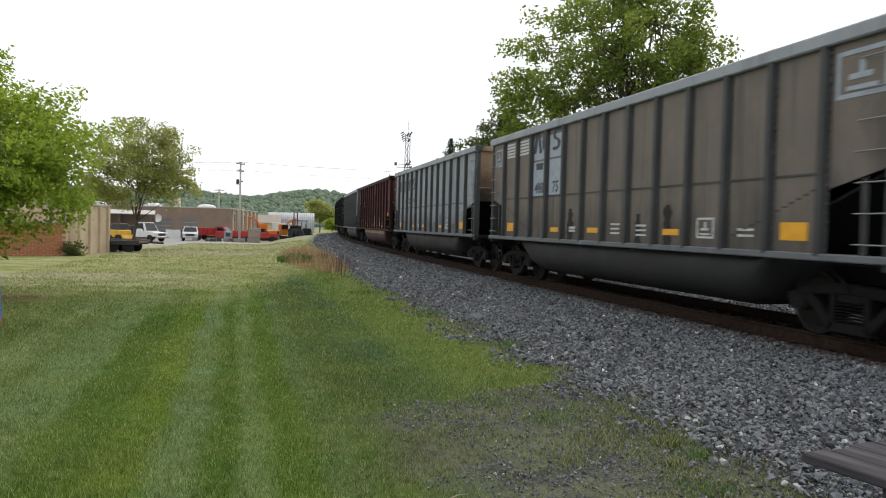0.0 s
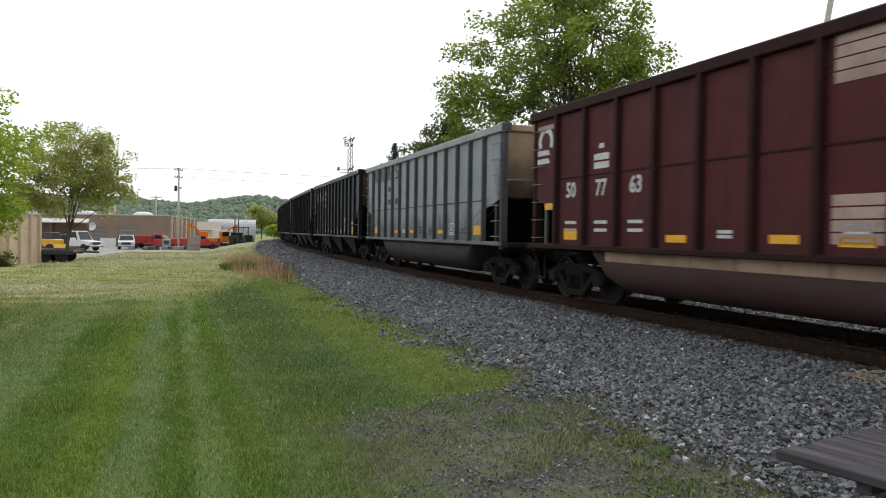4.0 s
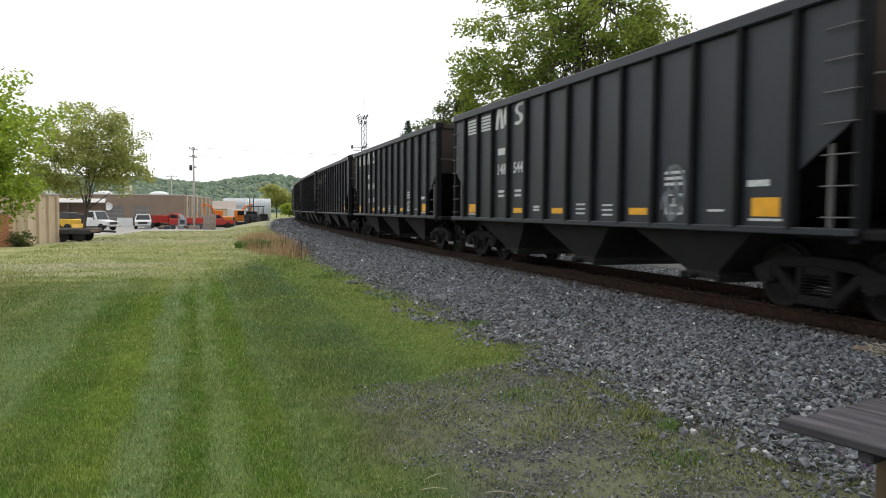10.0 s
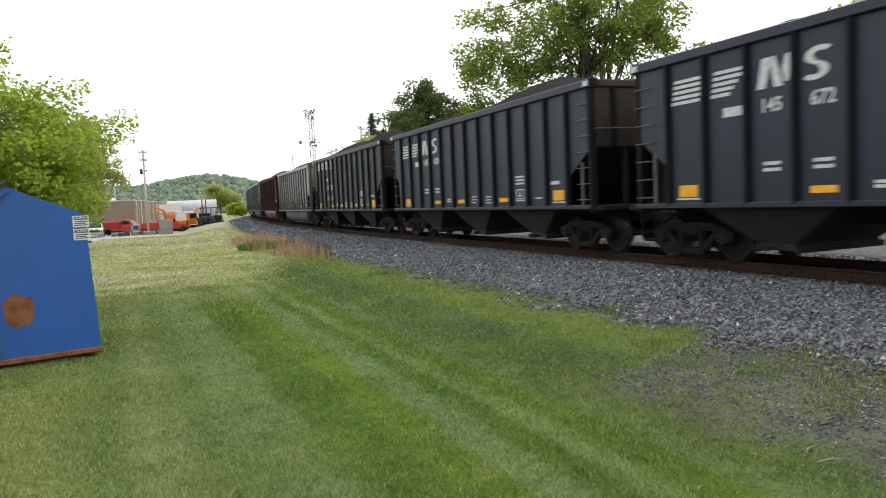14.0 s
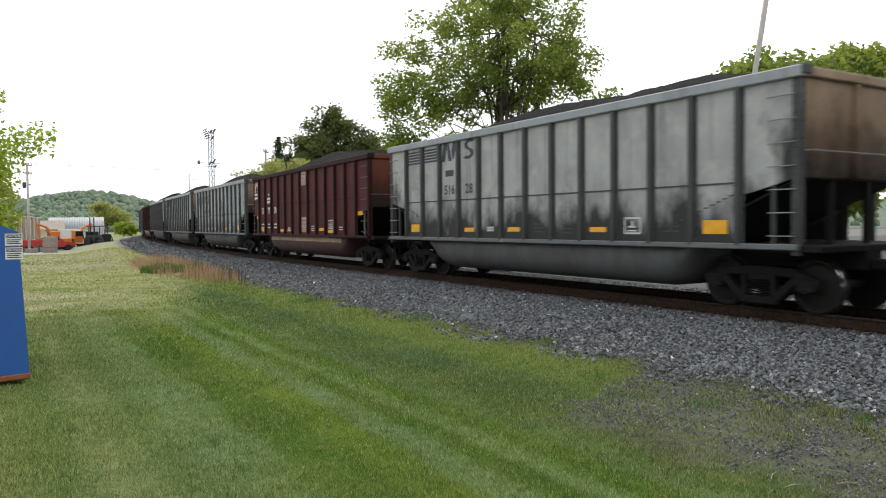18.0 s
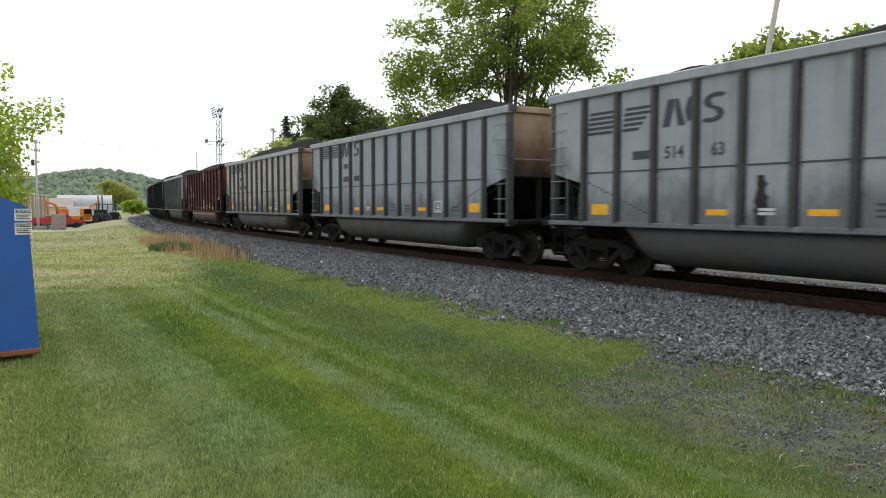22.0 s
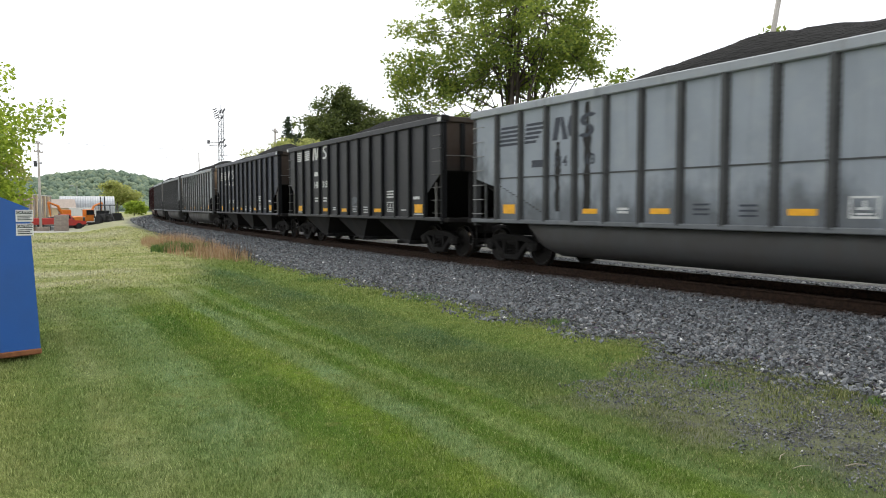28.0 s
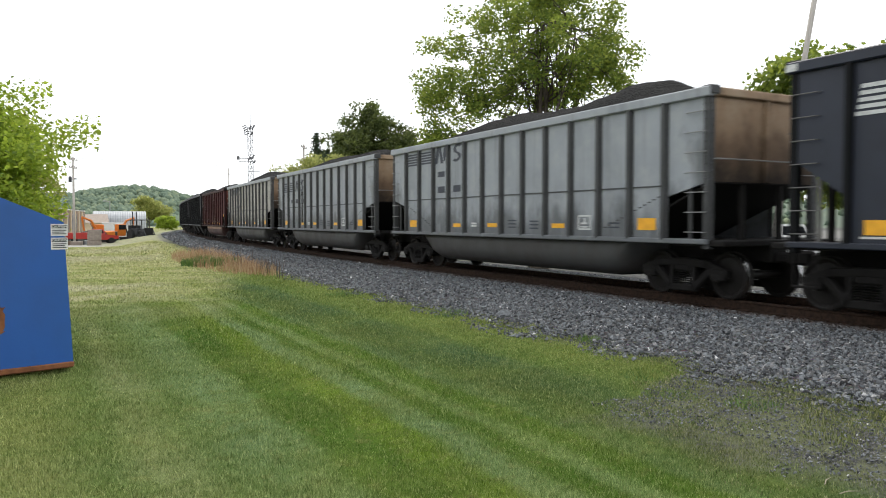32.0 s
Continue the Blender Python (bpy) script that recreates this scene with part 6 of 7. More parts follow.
def signal_tower(x, y, height):
    z = ground_z(x, y)
    t = thing("radio_mast", "tall lattice radio mast with antenna arrays", "lattice mast", pose(x, y, z))
    legs = [Vector((0.55 * math.cos(a), 0.55 * math.sin(a), 0)) for a in (0.4, 2.494, 4.589)]
    for l in legs:
        part("mast_leg", Shape().tube([l, Vector((l.x, l.y, height))], 0.065, 6), M["galv"], t)
    sh = Shape()
    k = int(height / 1.25)
    for i in range(k):
        z0, z1 = i * height / k, (i + 1) * height / k
        for a in range(3):
            b = (a + 1) % 3
            sh.tube([Vector((legs[a].x, legs[a].y, z0)), Vector((legs[b].x, legs[b].y, z1))], 0.045, 4)
            sh.tube([Vector((legs[a].x, legs[a].y, z1)), Vector((legs[b].x, legs[b].y, z1))], 0.03, 4)
    part("lattice_brace", sh, M["galv"], t)
    for k in range(5):
        part("antenna_panel", Shape().chamfer(-0.42, 0.42, -0.08, 0.08, -0.09, 0.09, 0.02, Matrix.Translation((-1.25 + 0.12 * k, -0.6, height + 0.1 - 0.38 * k)) @ Matrix.Rotation(-0.5, 4, "Y")), M["antenna_grey"], t)
    part("antenna_bracket", Shape().tube([(-1.3, -0.6, height - 1.6), (-1.1, -0.6, height + 0.2)], 0.05, 6).tube([(0, 0, height - 0.9), (-1.2, -0.6, height - 0.9)], 0.05, 6), M["galv"], t)
    for dx, h, tall in ((-0.15, 0.2, 0.8), (0.4, 0.1, 1.0), (0.15, 1.3, 0.7), (0.3, 5.7, 0.9), (-0.4, 6.1, 0.8), (0.6, 6.6, 0.6)):
        part("antenna_panel", Shape().chamfer(-0.16, 0.16, -0.12, 0.12, -tall / 2, tall / 2, 0.03, Matrix.Translation((dx, -0.6, height - h)) @ Matrix.Rotation(0.55, 4, "Y")), M["antenna_grey"], t)
    for h, x0, x1 in ((height - 6.0, -2.4, 1.7), (height - 6.6, -2.2, 0.8), (height - 8.4, -0.6, 1.9)):
        part("antenna_boom", Shape().tube([(x0, 0, h), (x1, 0.2, h)], 0.06, 6), M["galv"], t)
    part("antenna_panel", Shape().chamfer(-2.55, -2.1, -0.15, 0.15, height - 6.3, height - 5.6, 0.04), M["antenna_grey"], t)
    part("whip_antenna", Shape().tube([(0, 0, height), (0.1, 0, height + 3.2)], [0.05, 0.02], 6), M["galv"], t)


signal_tower(28.25, 143.4, 20.9)


def street_lamp(x, y, height, arm):
    z = ground_z(x, y)
    t = thing("street_lamp", "tall grey street lamp with a short arm", "street lamp", pose(x, y, z))
    part("pole", Shape().tube([(0, 0, 0), (0, 0, height)], [0.14, 0.09], 8), M["galv"], t)
    part("arm", Shape().tube([(0, 0, height - 0.1), (arm, 0, height + 0.05)], 0.05, 6), M["galv"], t)
    part("head", Shape().chamfer(arm - 0.5, arm + 0.5, -0.18, 0.18, height - 0.05, height + 0.2, 0.05), M["galv"], t)


street_lamp(7.0, 215.0, 8.2, -1.2)

# ---- buildings of the yard ----
n = Nodes("brown_split_block")
f = n.noise(0.5, 5)
c = n.ramp(f, [(0.3, (0.20, 0.145, 0.105)), (0.7, (0.27, 0.20, 0.15))])
c = n.mix(n.maths("MULTIPLY", n.noise(8, 4), 0.4), c, (0.15, 0.11, 0.085))
n.bump(n.noise(14, 3), 0.3, 0.02)
M["block_wall"] = n.done(c, 0.9)
M["tan_wall"] = painted("tan_block_wall", (0.60, 0.48, 0.34), dirt=(0.42, 0.32, 0.22), wear=0.5, rough=0.9, streak=2)
M["brick_red"] = painted("orange_brick", (0.46, 0.20, 0.10), dirt=(0.28, 0.12, 0.06), wear=0.6, rough=0.9, scale=3)
M["glass_dark"] = plain("dark_window_glass", (0.02, 0.022, 0.025), 0.08, 0, 0.1)
M["roof_edge"] = plain("pale_roof_edge", (0.42, 0.40, 0.37), 0.6)
M["roof_white"] = plain("white_roof_dome", (0.72, 0.72, 0.70), 0.5)
M["metal_wall"] = painted("pale_corrugated_metal", (0.34, 0.36, 0.38), dirt=(0.2, 0.2, 0.2), wear=0.4, rough=0.5)
M["door_grey"] = painted("grey_roller_door", (0.17, 0.16, 0.15), wear=0.3)
M["white_paint"] = painted("white_vehicle_paint", (0.70, 0.70, 0.69), dirt=(0.3, 0.28, 0.25), wear=0.25, rough=0.35)
M["red_paint"] = painted("red_vehicle_paint", (0.42, 0.025, 0.018), dirt=(0.14, 0.04, 0.03), wear=0.35, rough=0.4)
M["orange_paint"] = painted("orange_machine_paint", (0.60, 0.17, 0.015), dirt=(0.25, 0.10, 0.03), wear=0.35, rough=0.45)
M["yellow_paint"] = painted("yellow_machine_paint", (0.62, 0.36, 0.02), dirt=(0.25, 0.15, 0.03), wear=0.35, rough=0.45)
M["rubber"] = plain("black_rubber", (0.016, 0.016, 0.016), 0.85)
M["concrete"] = plain("grey_brown_concrete_block", (0.30, 0.25, 0.21), 0.9, 0, 0.3, 3)
M["timber"] = plain("old_brown_timber", (0.16, 0.11, 0.075), 0.9)
M["chrome"] = plain("dull_chrome", (0.5, 0.5, 0.5), 0.25, 1.0, 0.1)
M["lamp_glass"] = plain("headlamp_glass", (0.6, 0.6, 0.58), 0.15, 0, 0.1)


def workshop():
    t = thing("workshop_building", "low brown block workshop with flat roof and white roof domes", "building", pose(-4.1, 119.0, -1.25, 0, 0, -7))
    # front along -x, side runs back along +y
    part("front_wall", Shape().box(-30, 0, 0, 0.3, -0.4, 4.7), M["block_wall"], t)
    part("side_wall", Shape().box(-0.3, 0, 0.3, 32, -0.4, 4.7), M["block_wall"], t)
    part("back_wall", Shape().box(-30, -0.3, 31.7, 32, -0.4, 4.7), M["block_wall"], t)
    part("end_wall", Shape().box(-30, -29.7, 0.3, 31.7, -0.4, 4.7), M["block_wall"], t)
    part("roof", Shape().box(-29.7, -0.3, 0.3, 31.7, 4.25, 4.4), M["door_grey"], t)
    part("roof_edge", Shape().chamfer(-30.1, 0.1, -0.1, 0.35, 4.7, 4.86, 0.02), M["roof_edge"], t)
    part("roof_edge", Shape().chamfer(-0.35, 0.1, 0.35, 32.1, 4.7, 4.86, 0.02), M["roof_edge"], t)
    for k in range(6):
        y = 3.0 + 5 * k
        w = part("window", Shape().box(-0.05, 0.03, y, y + 1.3, 0.9, 4.0), M["glass_dark"], t)
        part("window_frame", Shape().box(0.0, 0.06, y - 0.1, y, 0.9, 4.0).box(0.0, 0.06, y + 1.3, y + 1.4, 0.9, 4.0).box(0.0, 0.06, y - 0.1, y + 1.4, 4.0, 4.12), M["roof_edge"], w)
        part("pilaster", Shape().box(0, 0.22, y - 1.6, y - 1.0, -0.4, 4.69), M["tan_wall"], t)
    for x0, x1, z1, m in ((-7.3, -5.0, 3.1, "door_grey"), (-11.9, -8.7, 3.1, "door_grey"), (-17.0, -14.4, 3.1, "door_grey")):
        d = part("roller_door", Shape().box(x0, x1, -0.06, 0.02, -0.4, z1), M[m], t)
        for k in range(6):
            part("door_slat", Shape().box(x0, x1, -0.085, -0.06, -0.3 + 0.55 * k, -0.26 + 0.55 * k), M["roof_edge"], d)
    part("white_panel", Shape().box(-9.6, -7.4, -0.4, -0.25, -0.35, 1.3), M["white_paint"], t, "white sheet panel leaning on the wall")
    for x, y in ((-4.8, 6), (-13.2, 6), (-22, 7)):
        ring = [[(x + r * math.cos(w) * 1.5, y + r * math.sin(w), z) for w in (6.283 * i / 14 for i in range(14))] for r, z in ((1.0, 4.4), (1.0, 5.0), (0.85, 5.25), (0.5, 5.42), (0.05, 5.46))]
        part("roof_dome", smooth(Shape().rings(ring).mesh("roof_dome", M["roof_white"])), None, t, "white plastic skylight dome")
    part("roof_unit", Shape().chamfer(-9.2, -8.4, 3, 4, 4.4, 6.3, 0.05), M["roof_white"], t)
    dish = [[(-10.6 + r * math.cos(w), -0.9 - d, 3.0 + r * math.sin(w)) for w in (6.283 * i / 14 for i in range(14))] for r, d in ((0.02, 0.0), (0.35, 0.06), (0.6, 0.2), (0.57, 0.22))]
    part("wall_dish", smooth(Shape().rings(dish, False).mesh("wall_dish", M["roof_white"])), None, t)
    part("dish_bracket", Shape().tube([(-10.6, 0, 2.9), (-10.6, -0.9, 3.0)], 0.04, 6), M["galv"], t)


workshop()


def metal_shed():
    t = thing("metal_shed", "pale grey corrugated arched metal shed", "shed", pose(7.7, 186.0, -1.2, 0, 0, -4))
    n_ = 16
    prof = [(5.5 * math.cos(math.pi * i / n_) * (1.0 if i not in (0, n_) else 1.0), 5.2 * math.sin(math.pi * i / n_) ** 0.62) for i in range(n_ + 1)]
    # the vault runs across the view
    sh = Shape()
    xs = [-5.5 + 0.25 * k for k in range(45)]
    rings = []
    for k, x in enumerate(xs):
        g = 0.05 if k % 2 else 0.0
        rings.append([(x, 4.0 * (p / 5.5) * (1 + g * 0.3), max(0.0, q) * (1 + g * 0.2)) for p, q in prof])
    m = len(rings[0])
    sh.v = [p for r in rings for p in r]
    sh.f = [(a * m + i, a * m + i + 1, (a + 1) * m + i + 1, (a + 1) * m + i) for a in range(len(rings) - 1) for i in range(m - 1)]
    part("vault", sh, M["metal_wall"], t)
    for x in (-5.5, 5.5):
        part("end_wall", Shape().rings([[(x - 0.04, 4.0 * p / 5.5, max(0, q)) for p, q in prof], [(x + 0.04, 4.0 * p / 5.5, max(0, q)) for p, q in prof]]), M["roof_edge"], t)


metal_shed()
t = thing("long_barn", "long low brown roofed building behind the yard", "building", pose(1.0, 175.0, -1.2))
part("wall", Shape().box(-7, 3.5, 0, 12, 0, 2.6), M["tan_wall"], t)
part("roof", Shape().prism([(-0.4, 2.6), (12.4, 2.6), (6, 4.5)], 0, -7.4, 3.9), M["concrete"], t)


def block_store():
    """Low tan block building with pilasters, and the brick wall before it."""
    z = -0.35
    a = math.degrees(math.atan2(0.5, 5.0))
    t = thing("block_store", "low tan block building with pilasters and flat roof", "building", pose(-8.3, 40.2, z, 0, 0, -5))
    part("end_wall", Shape().box(-9, 0, -0.2, 0, 0, 2.55), M["tan_wall"], t)
    part("side_wall", Shape().box(-0.2, 0, 0, 5.2, 0, 2.55), M["tan_wall"], t)
    part("back_wall", Shape().box(-9, -0.2, 5.0, 5.2, 0, 2.55), M["tan_wall"], t)
    part("roof_edge", Shape().chamfer(-9.1, 0.08, -0.28, 5.28, 2.55, 2.67, 0.02), M["roof_edge"], t)
    for y in (0.05, 1.7, 3.35, 4.85):
        part("pilaster", Shape().chamfer(-0.02, 0.14, y, y + 0.3, 0, 2.54, 0.02), M["tan_wall"], t)
    for x in (-0.6, -1.5, -2.4, -3.3):
        part("pilaster", Shape().chamfer(x, x + 0.3, -0.34, -0.18, 0, 2.54, 0.02), M["tan_wall"], t)
    part("down_pipe", Shape().tube([(-1.15, -0.3, 0), (-1.15, -0.3, 2.5)], 0.05, 8), M["steel_dark"], t)
    w = tagged(new("brick_wall"), "orange-brown brick garden wall beside the lawn", "wall")
    w.matrix_basis = pose(-8.4, 38.4, ground_z(-9.5, 38.3) - 0.03, 0, 0, 16)
    part("core", Shape().box(-6.0, 0, -0.06, 0.06, 0, 1.55), M["tan_wall"], w)
    me = Shape().chamfer(-0.145, 0.145, -0.075, 0.0, 0.0, 0.095, 0.008).mesh("brick", M["brick_red"])
    for r in range(14):
        for k in range(19):
            b = part("brick", me, None, w)
            b.matrix_basis = pose(-0.16 - 0.305 * k - (0.15 if r % 2 else 0.0), -0.055, 0.008 + 0.107 * r)
    part("coping", Shape().chamfer(-6.2, 0.05, -0.17, 0.12, 1.55, 1.62, 0.015), M["concrete"], w)


# ---- vehicles and machines in the yard ----
WHEELS = {}


def road_wheel(parent, x, y, z, r, w):
    key = (r, w)
    if key not in WHEELS:
        ring = [[(s * w, rr * math.cos(a), rr * math.sin(a)) for a in (6.283 * i / 18 for i in range(18))] for s, rr in ((-0.5, r * 0.62), (-0.5, r * 0.92), (-0.35, r), (0.35, r), (0.5, r * 0.92), (0.5, r * 0.62))]
        hub = [[(s * w, rr * math.cos(a), rr * math.sin(a)) for a in (6.283 * i / 12 for i in range(12))] for s, rr in ((-0.46, r * 0.2), (-0.42, r * 0.62), (0.42, r * 0.62), (0.46, r * 0.2))]
        WHEELS[key] = (Shape().rings(ring).mesh("tyre", M["rubber"]), Shape().rings(hub).mesh("rim", M["galv"]))
    t = part("wheel", WHEELS[key][0], None, parent)
    t.matrix_basis = pose(x, y, z)
    part("rim", WHEELS[key][1], None, t)


def truck(name, label, m, paint, bed, length=6.2, box_paint=None, cab_h=1.9, category="truck"):
    """Faces -y in its own space."""
    t = thing(name, label, category, m)
    w, r = 1.0, 0.40
    L = length
    part("bonnet", Shape().rings([[(-0.92, -L * 0.5 + 0.05, 0.62), (0.92, -L * 0.5 + 0.05, 0.62), (0.92, -L * 0.5, 1.02), (-0.92, -L * 0.5, 1.02)], [(-0.98, -L * 0.5 + 1.5, 0.55), (0.98, -L * 0.5 + 1.5, 0.55), (0.98, -L * 0.5 + 1.5, 1.18), (-0.98, -L * 0.5 + 1.5, 1.18)]][::-1]), M[paint], t)
    y0, y1 = -L * 0.5 + 1.4, -L * 0.5 + 3.1
    part("cab", Shape().rings([[(-w, y0, 0.5), (w, y0, 0.5), (w, y1, 0.5), (-w, y1, 0.5)], [(-w, y0, 1.2), (w, y0, 1.2), (w, y1, 1.2), (-w, y1, 1.2)], [(-0.8, y0 + 0.55, cab_h), (0.8, y0 + 0.55, cab_h), (0.82, y1 - 0.1, cab_h), (-0.82, y1 - 0.1, cab_h)]]), M[paint], t)
    c = part("windscreen", Shape().rings([[(-0.86, y0 + 0.03, 1.24), (0.86, y0 + 0.03, 1.24), (0.72, y0 + 0.49, cab_h - 0.08), (-0.72, y0 + 0.49, cab_h - 0.08)], [(-0.86, y0 - 0.01, 1.25), (0.86, y0 - 0.01, 1.25), (0.72, y0 + 0.45, cab_h - 0.07), (-0.72, y0 + 0.45, cab_h - 0.07)]][::-1]), M["glass_dark"], t)
    for s in (-1, 1):
        part("side_window", Shape().prism([(y0 + 0.35, 1.25), (y1 - 0.2, 1.25), (y1 - 0.25, cab_h - 0.1), (y0 + 0.62, cab_h - 0.1)], 0, s * 0.93 - 0.02, s * 0.93 + 0.05), M["glass_dark"], t)
        part("headlamp", Shape().chamfer(s * 0.74 - 0.14, s * 0.74 + 0.14, -L * 0.5 - 0.03, -L * 0.5 + 0.04, 0.78, 0.98, 0.02), M["lamp_glass"], t)
        part("mirror", Shape().chamfer(s * 1.16 - 0.08, s * 1.16 + 0.08, y0 + 0.2, y0 + 0.28, 1.2, 1.5, 0.02), M["steel_dark"], t)
    part("grille", Shape().chamfer(-0.56, 0.56, -L * 0.5 - 0.02, -L * 0.5 + 0.04, 0.68, 0.98, 0.02), M["steel_dark"], t)
    part("bumper", Shape().chamfer(-0.98, 0.98, -L * 0.5 - 0.14, -L * 0.5 + 0.05, 0.42, 0.62, 0.03), M["chrome"], t)
    part("chassis", Shape().chamfer(-0.45, 0.45, -L * 0.5 + 0.2, L * 0.5, 0.4, 0.6, 0.03), M["steel_dark"], t)
    b0, b1 = y1 + 0.08, L * 0.5
    if bed == "dump":
        part("dump_body", Shape().rings([[(-1.05, b0, 0.75), (1.05, b0, 0.75), (1.05, b1, 0.75), (-1.05, b1, 0.75)], [(-1.15, b0 - 0.05, 1.75), (1.15, b0 - 0.05, 1.75), (1.15, b1 + 0.05, 1.75), (-1.15, b1 + 0.05, 1.75)]]), M[box_paint or paint], t)
        part("cab_guard", Shape().chamfer(-1.1, 1.1, b0 - 0.9, b0, 1.95, 2.03, 0.02), M[box_paint or paint], t)
        for k in range(5):
            y = b0 + 0.3 + (b1 - b0 - 0.6) * k / 4
            for s in (-1, 1):
                part("body_rib", Shape().chamfer(s * 1.15 - 0.05, s * 1.15 + 0.05, y - 0.05, y + 0.05, 0.78, 1.7, 0.01), M[box_paint or paint], t)
    elif bed == "utility":
        for s in (-1, 1):
            part("tool_box", Shape().chamfer(s * 0.82 - 0.25, s * 0.82 + 0.25, b0, b1, 0.65, 1.45, 0.03), M[box_paint or paint], t)
        part("load_bed", Shape().box(-0.56, 0.56, b0, b1, 0.65, 0.8), M["steel_dark"], t)
    else:
        part("flat_deck", Shape().chamfer(-1.05, 1.05, b0, b1, 0.78, 0.92, 0.02), M["steel_dark"], t)
        part("headboard", Shape().chamfer(-1.0, 1.0, b0, b0 + 0.08, 0.92, 1.75, 0.02), M["steel_dark"], t)
    for y in (-L * 0.5 + 0.9, L * 0.5 - 1.1):
        for s in (-1, 1):
            road_wheel(t, s * 0.88, y, r, r, 0.28)
    return t


YARD = -1.2
truck("pickup_truck", "white flatbed pickup truck facing the lawn", pose(-8.7, 104.8, YARD, 0, 0, 4), "white_paint", "flat", 6.0)
truck("dump_truck", "red dump truck parked in the yard", pose(-5.6, 109.5, YARD, 0, 0, 70), "red_paint", "dump", 6.6)
truck("utility_truck", "red utility truck with tool boxes", pose(-0.3, 108.3, YARD, 0, 0, 98), "red_paint", "utility", 6.4)
truck("tipper_truck", "white tipper truck with a dark body behind the small tree", pose(-13.5, 92.0, -1.0, 0, 0, 55), "white_paint", "dump", 7.4, "steel_dark", 2.2)


def excavator(x, y, z, turn):
    t = thing("excavator", "orange excavator with folded boom", "excavator", pose(x, y, z, 0, 0, turn))
    for s in (-1, 1):
        part("crawler_track", Shape().prism([(-1.4, 0.1), (-1.1, 0.0), (1.1, 0.0), (1.4, 0.1), (1.45, 0.45), (1.15, 0.62), (-1.15, 0.62), (-1.45, 0.45)], 0, s * 0.8 - 0.2, s * 0.8 + 0.2), M["rubber"], t)
    part("upper_body", Shape().chamfer(-0.95, 0.95, -1.0, 1.3, 0.75, 1.55, 0.08), M["orange_paint"], t)
    part("counterweight", Shape().chamfer(-0.95, 0.95, 1.3, 1.7, 0.75, 1.5, 0.1), M["steel_dark"], t)
    c = part("cab", Shape().chamfer(-0.95, -0.1, -1.05, 0.3, 1.5, 2.5, 0.06), M["orange_paint"], t)
    part("cab_window", Shape().box(-0.88, -0.17, -1.07, -1.03, 1.65, 2.4).box(-0.97, -0.93, -0.95, 0.2, 1.7, 2.4), M["glass_dark"], c)
    part("boom", Shape().tube([(0.35, -0.9, 1.3), (0.35, -1.9, 3.0), (0.35, -3.2, 3.5)], [0.2, 0.18, 0.14], 6), M["orange_paint"], t)
    part("stick", Shape().tube([(0.35, -3.2, 3.5), (0.35, -2.9, 1.6)], [0.14, 0.1], 6), M["orange_paint"], t)
    part("ram", Shape().tube([(0.35, -1.2, 1.3), (0.35, -2.1, 2.7)], 0.05, 6), M["chrome"], t)
    part("bucket", Shape().prism([(-3.2, 1.5), (-2.7, 1.6), (-2.4, 1.2), (-2.6, 0.9), (-3.0, 1.1)], 0, 0.0, 0.7), M["steel_dark"], t)


excavator(1.3, 114.0, YARD, -60)
excavator(3.4, 121.0, YARD, 120)


def lift_truck(x, y, z, turn):
    t = thing("yard_tractor", "dark tractor with cab frame and upright mast", "tractor", pose(x, y, z, 0, 0, turn) @ Matrix.Scale(1.2, 4))
    part("body", Shape().chamfer(-0.45, 0.45, -1.5, 0.4, 0.6, 1.25, 0.06), M["steel_dark"], t)
    for sx in (-0.7, 0.7):
        for y0 in (-0.3, 1.1):
            part("cab_post", Shape().tube([(sx, y0, 0.8), (sx, y0, 2.5)], 0.05, 6), M["steel_dark"], t)
    part("cab_roof", Shape().chamfer(-0.85, 0.85, -0.45, 1.25, 2.5, 2.62, 0.04), M["steel_dark"], t)
    part("seat", Shape().chamfer(-0.3, 0.3, 0.4, 0.9, 0.9, 1.5, 0.05), M["rubber"], t)
    part("cab_panel", Shape().chamfer(-0.72, 0.72, -0.3, 1.1, 0.7, 1.5, 0.04), M["steel_dark"], t)
    part("rear_grille", Shape().chamfer(-0.55, 0.55, -1.75, -1.5, 0.4, 1.6, 0.04), M["rubber"], t)
    part("carriage", Shape().chamfer(-0.8, 0.8, 1.45, 1.6, 0.5, 1.9, 0.03), M["steel_dark"], t)
    part("mast", Shape().tube([(-0.25, 1.5, 0.3), (-0.25, 1.5, 3.6)], 0.07, 6).tube([(0.25, 1.5, 0.3), (0.25, 1.5, 3.6)], 0.07, 6), M["steel_dark"], t)
    part("loader_arm", Shape().tube([(-0.6, 0.2, 1.1), (-0.6, -1.6, 1.4), (-0.6, -2.2, 0.5)], 0.07, 6), M["steel_dark"], t)
    part("loader_arm", Shape().tube([(0.6, 0.2, 1.1), (0.6, -1.6, 1.4), (0.6, -2.2, 0.5)], 0.07, 6), M["steel_dark"], t)
    part("exhaust", Shape().tube([(0.2, -0.9, 1.2), (0.2, -0.9, 2.2)], 0.04, 6), M["steel_dark"], t)
    for s in (-1, 1):
        road_wheel(t, s * 0.85, 0.9, 0.7, 0.7, 0.42)
        road_wheel(t, s * 0.75, -1.2, 0.45, 0.45, 0.3)


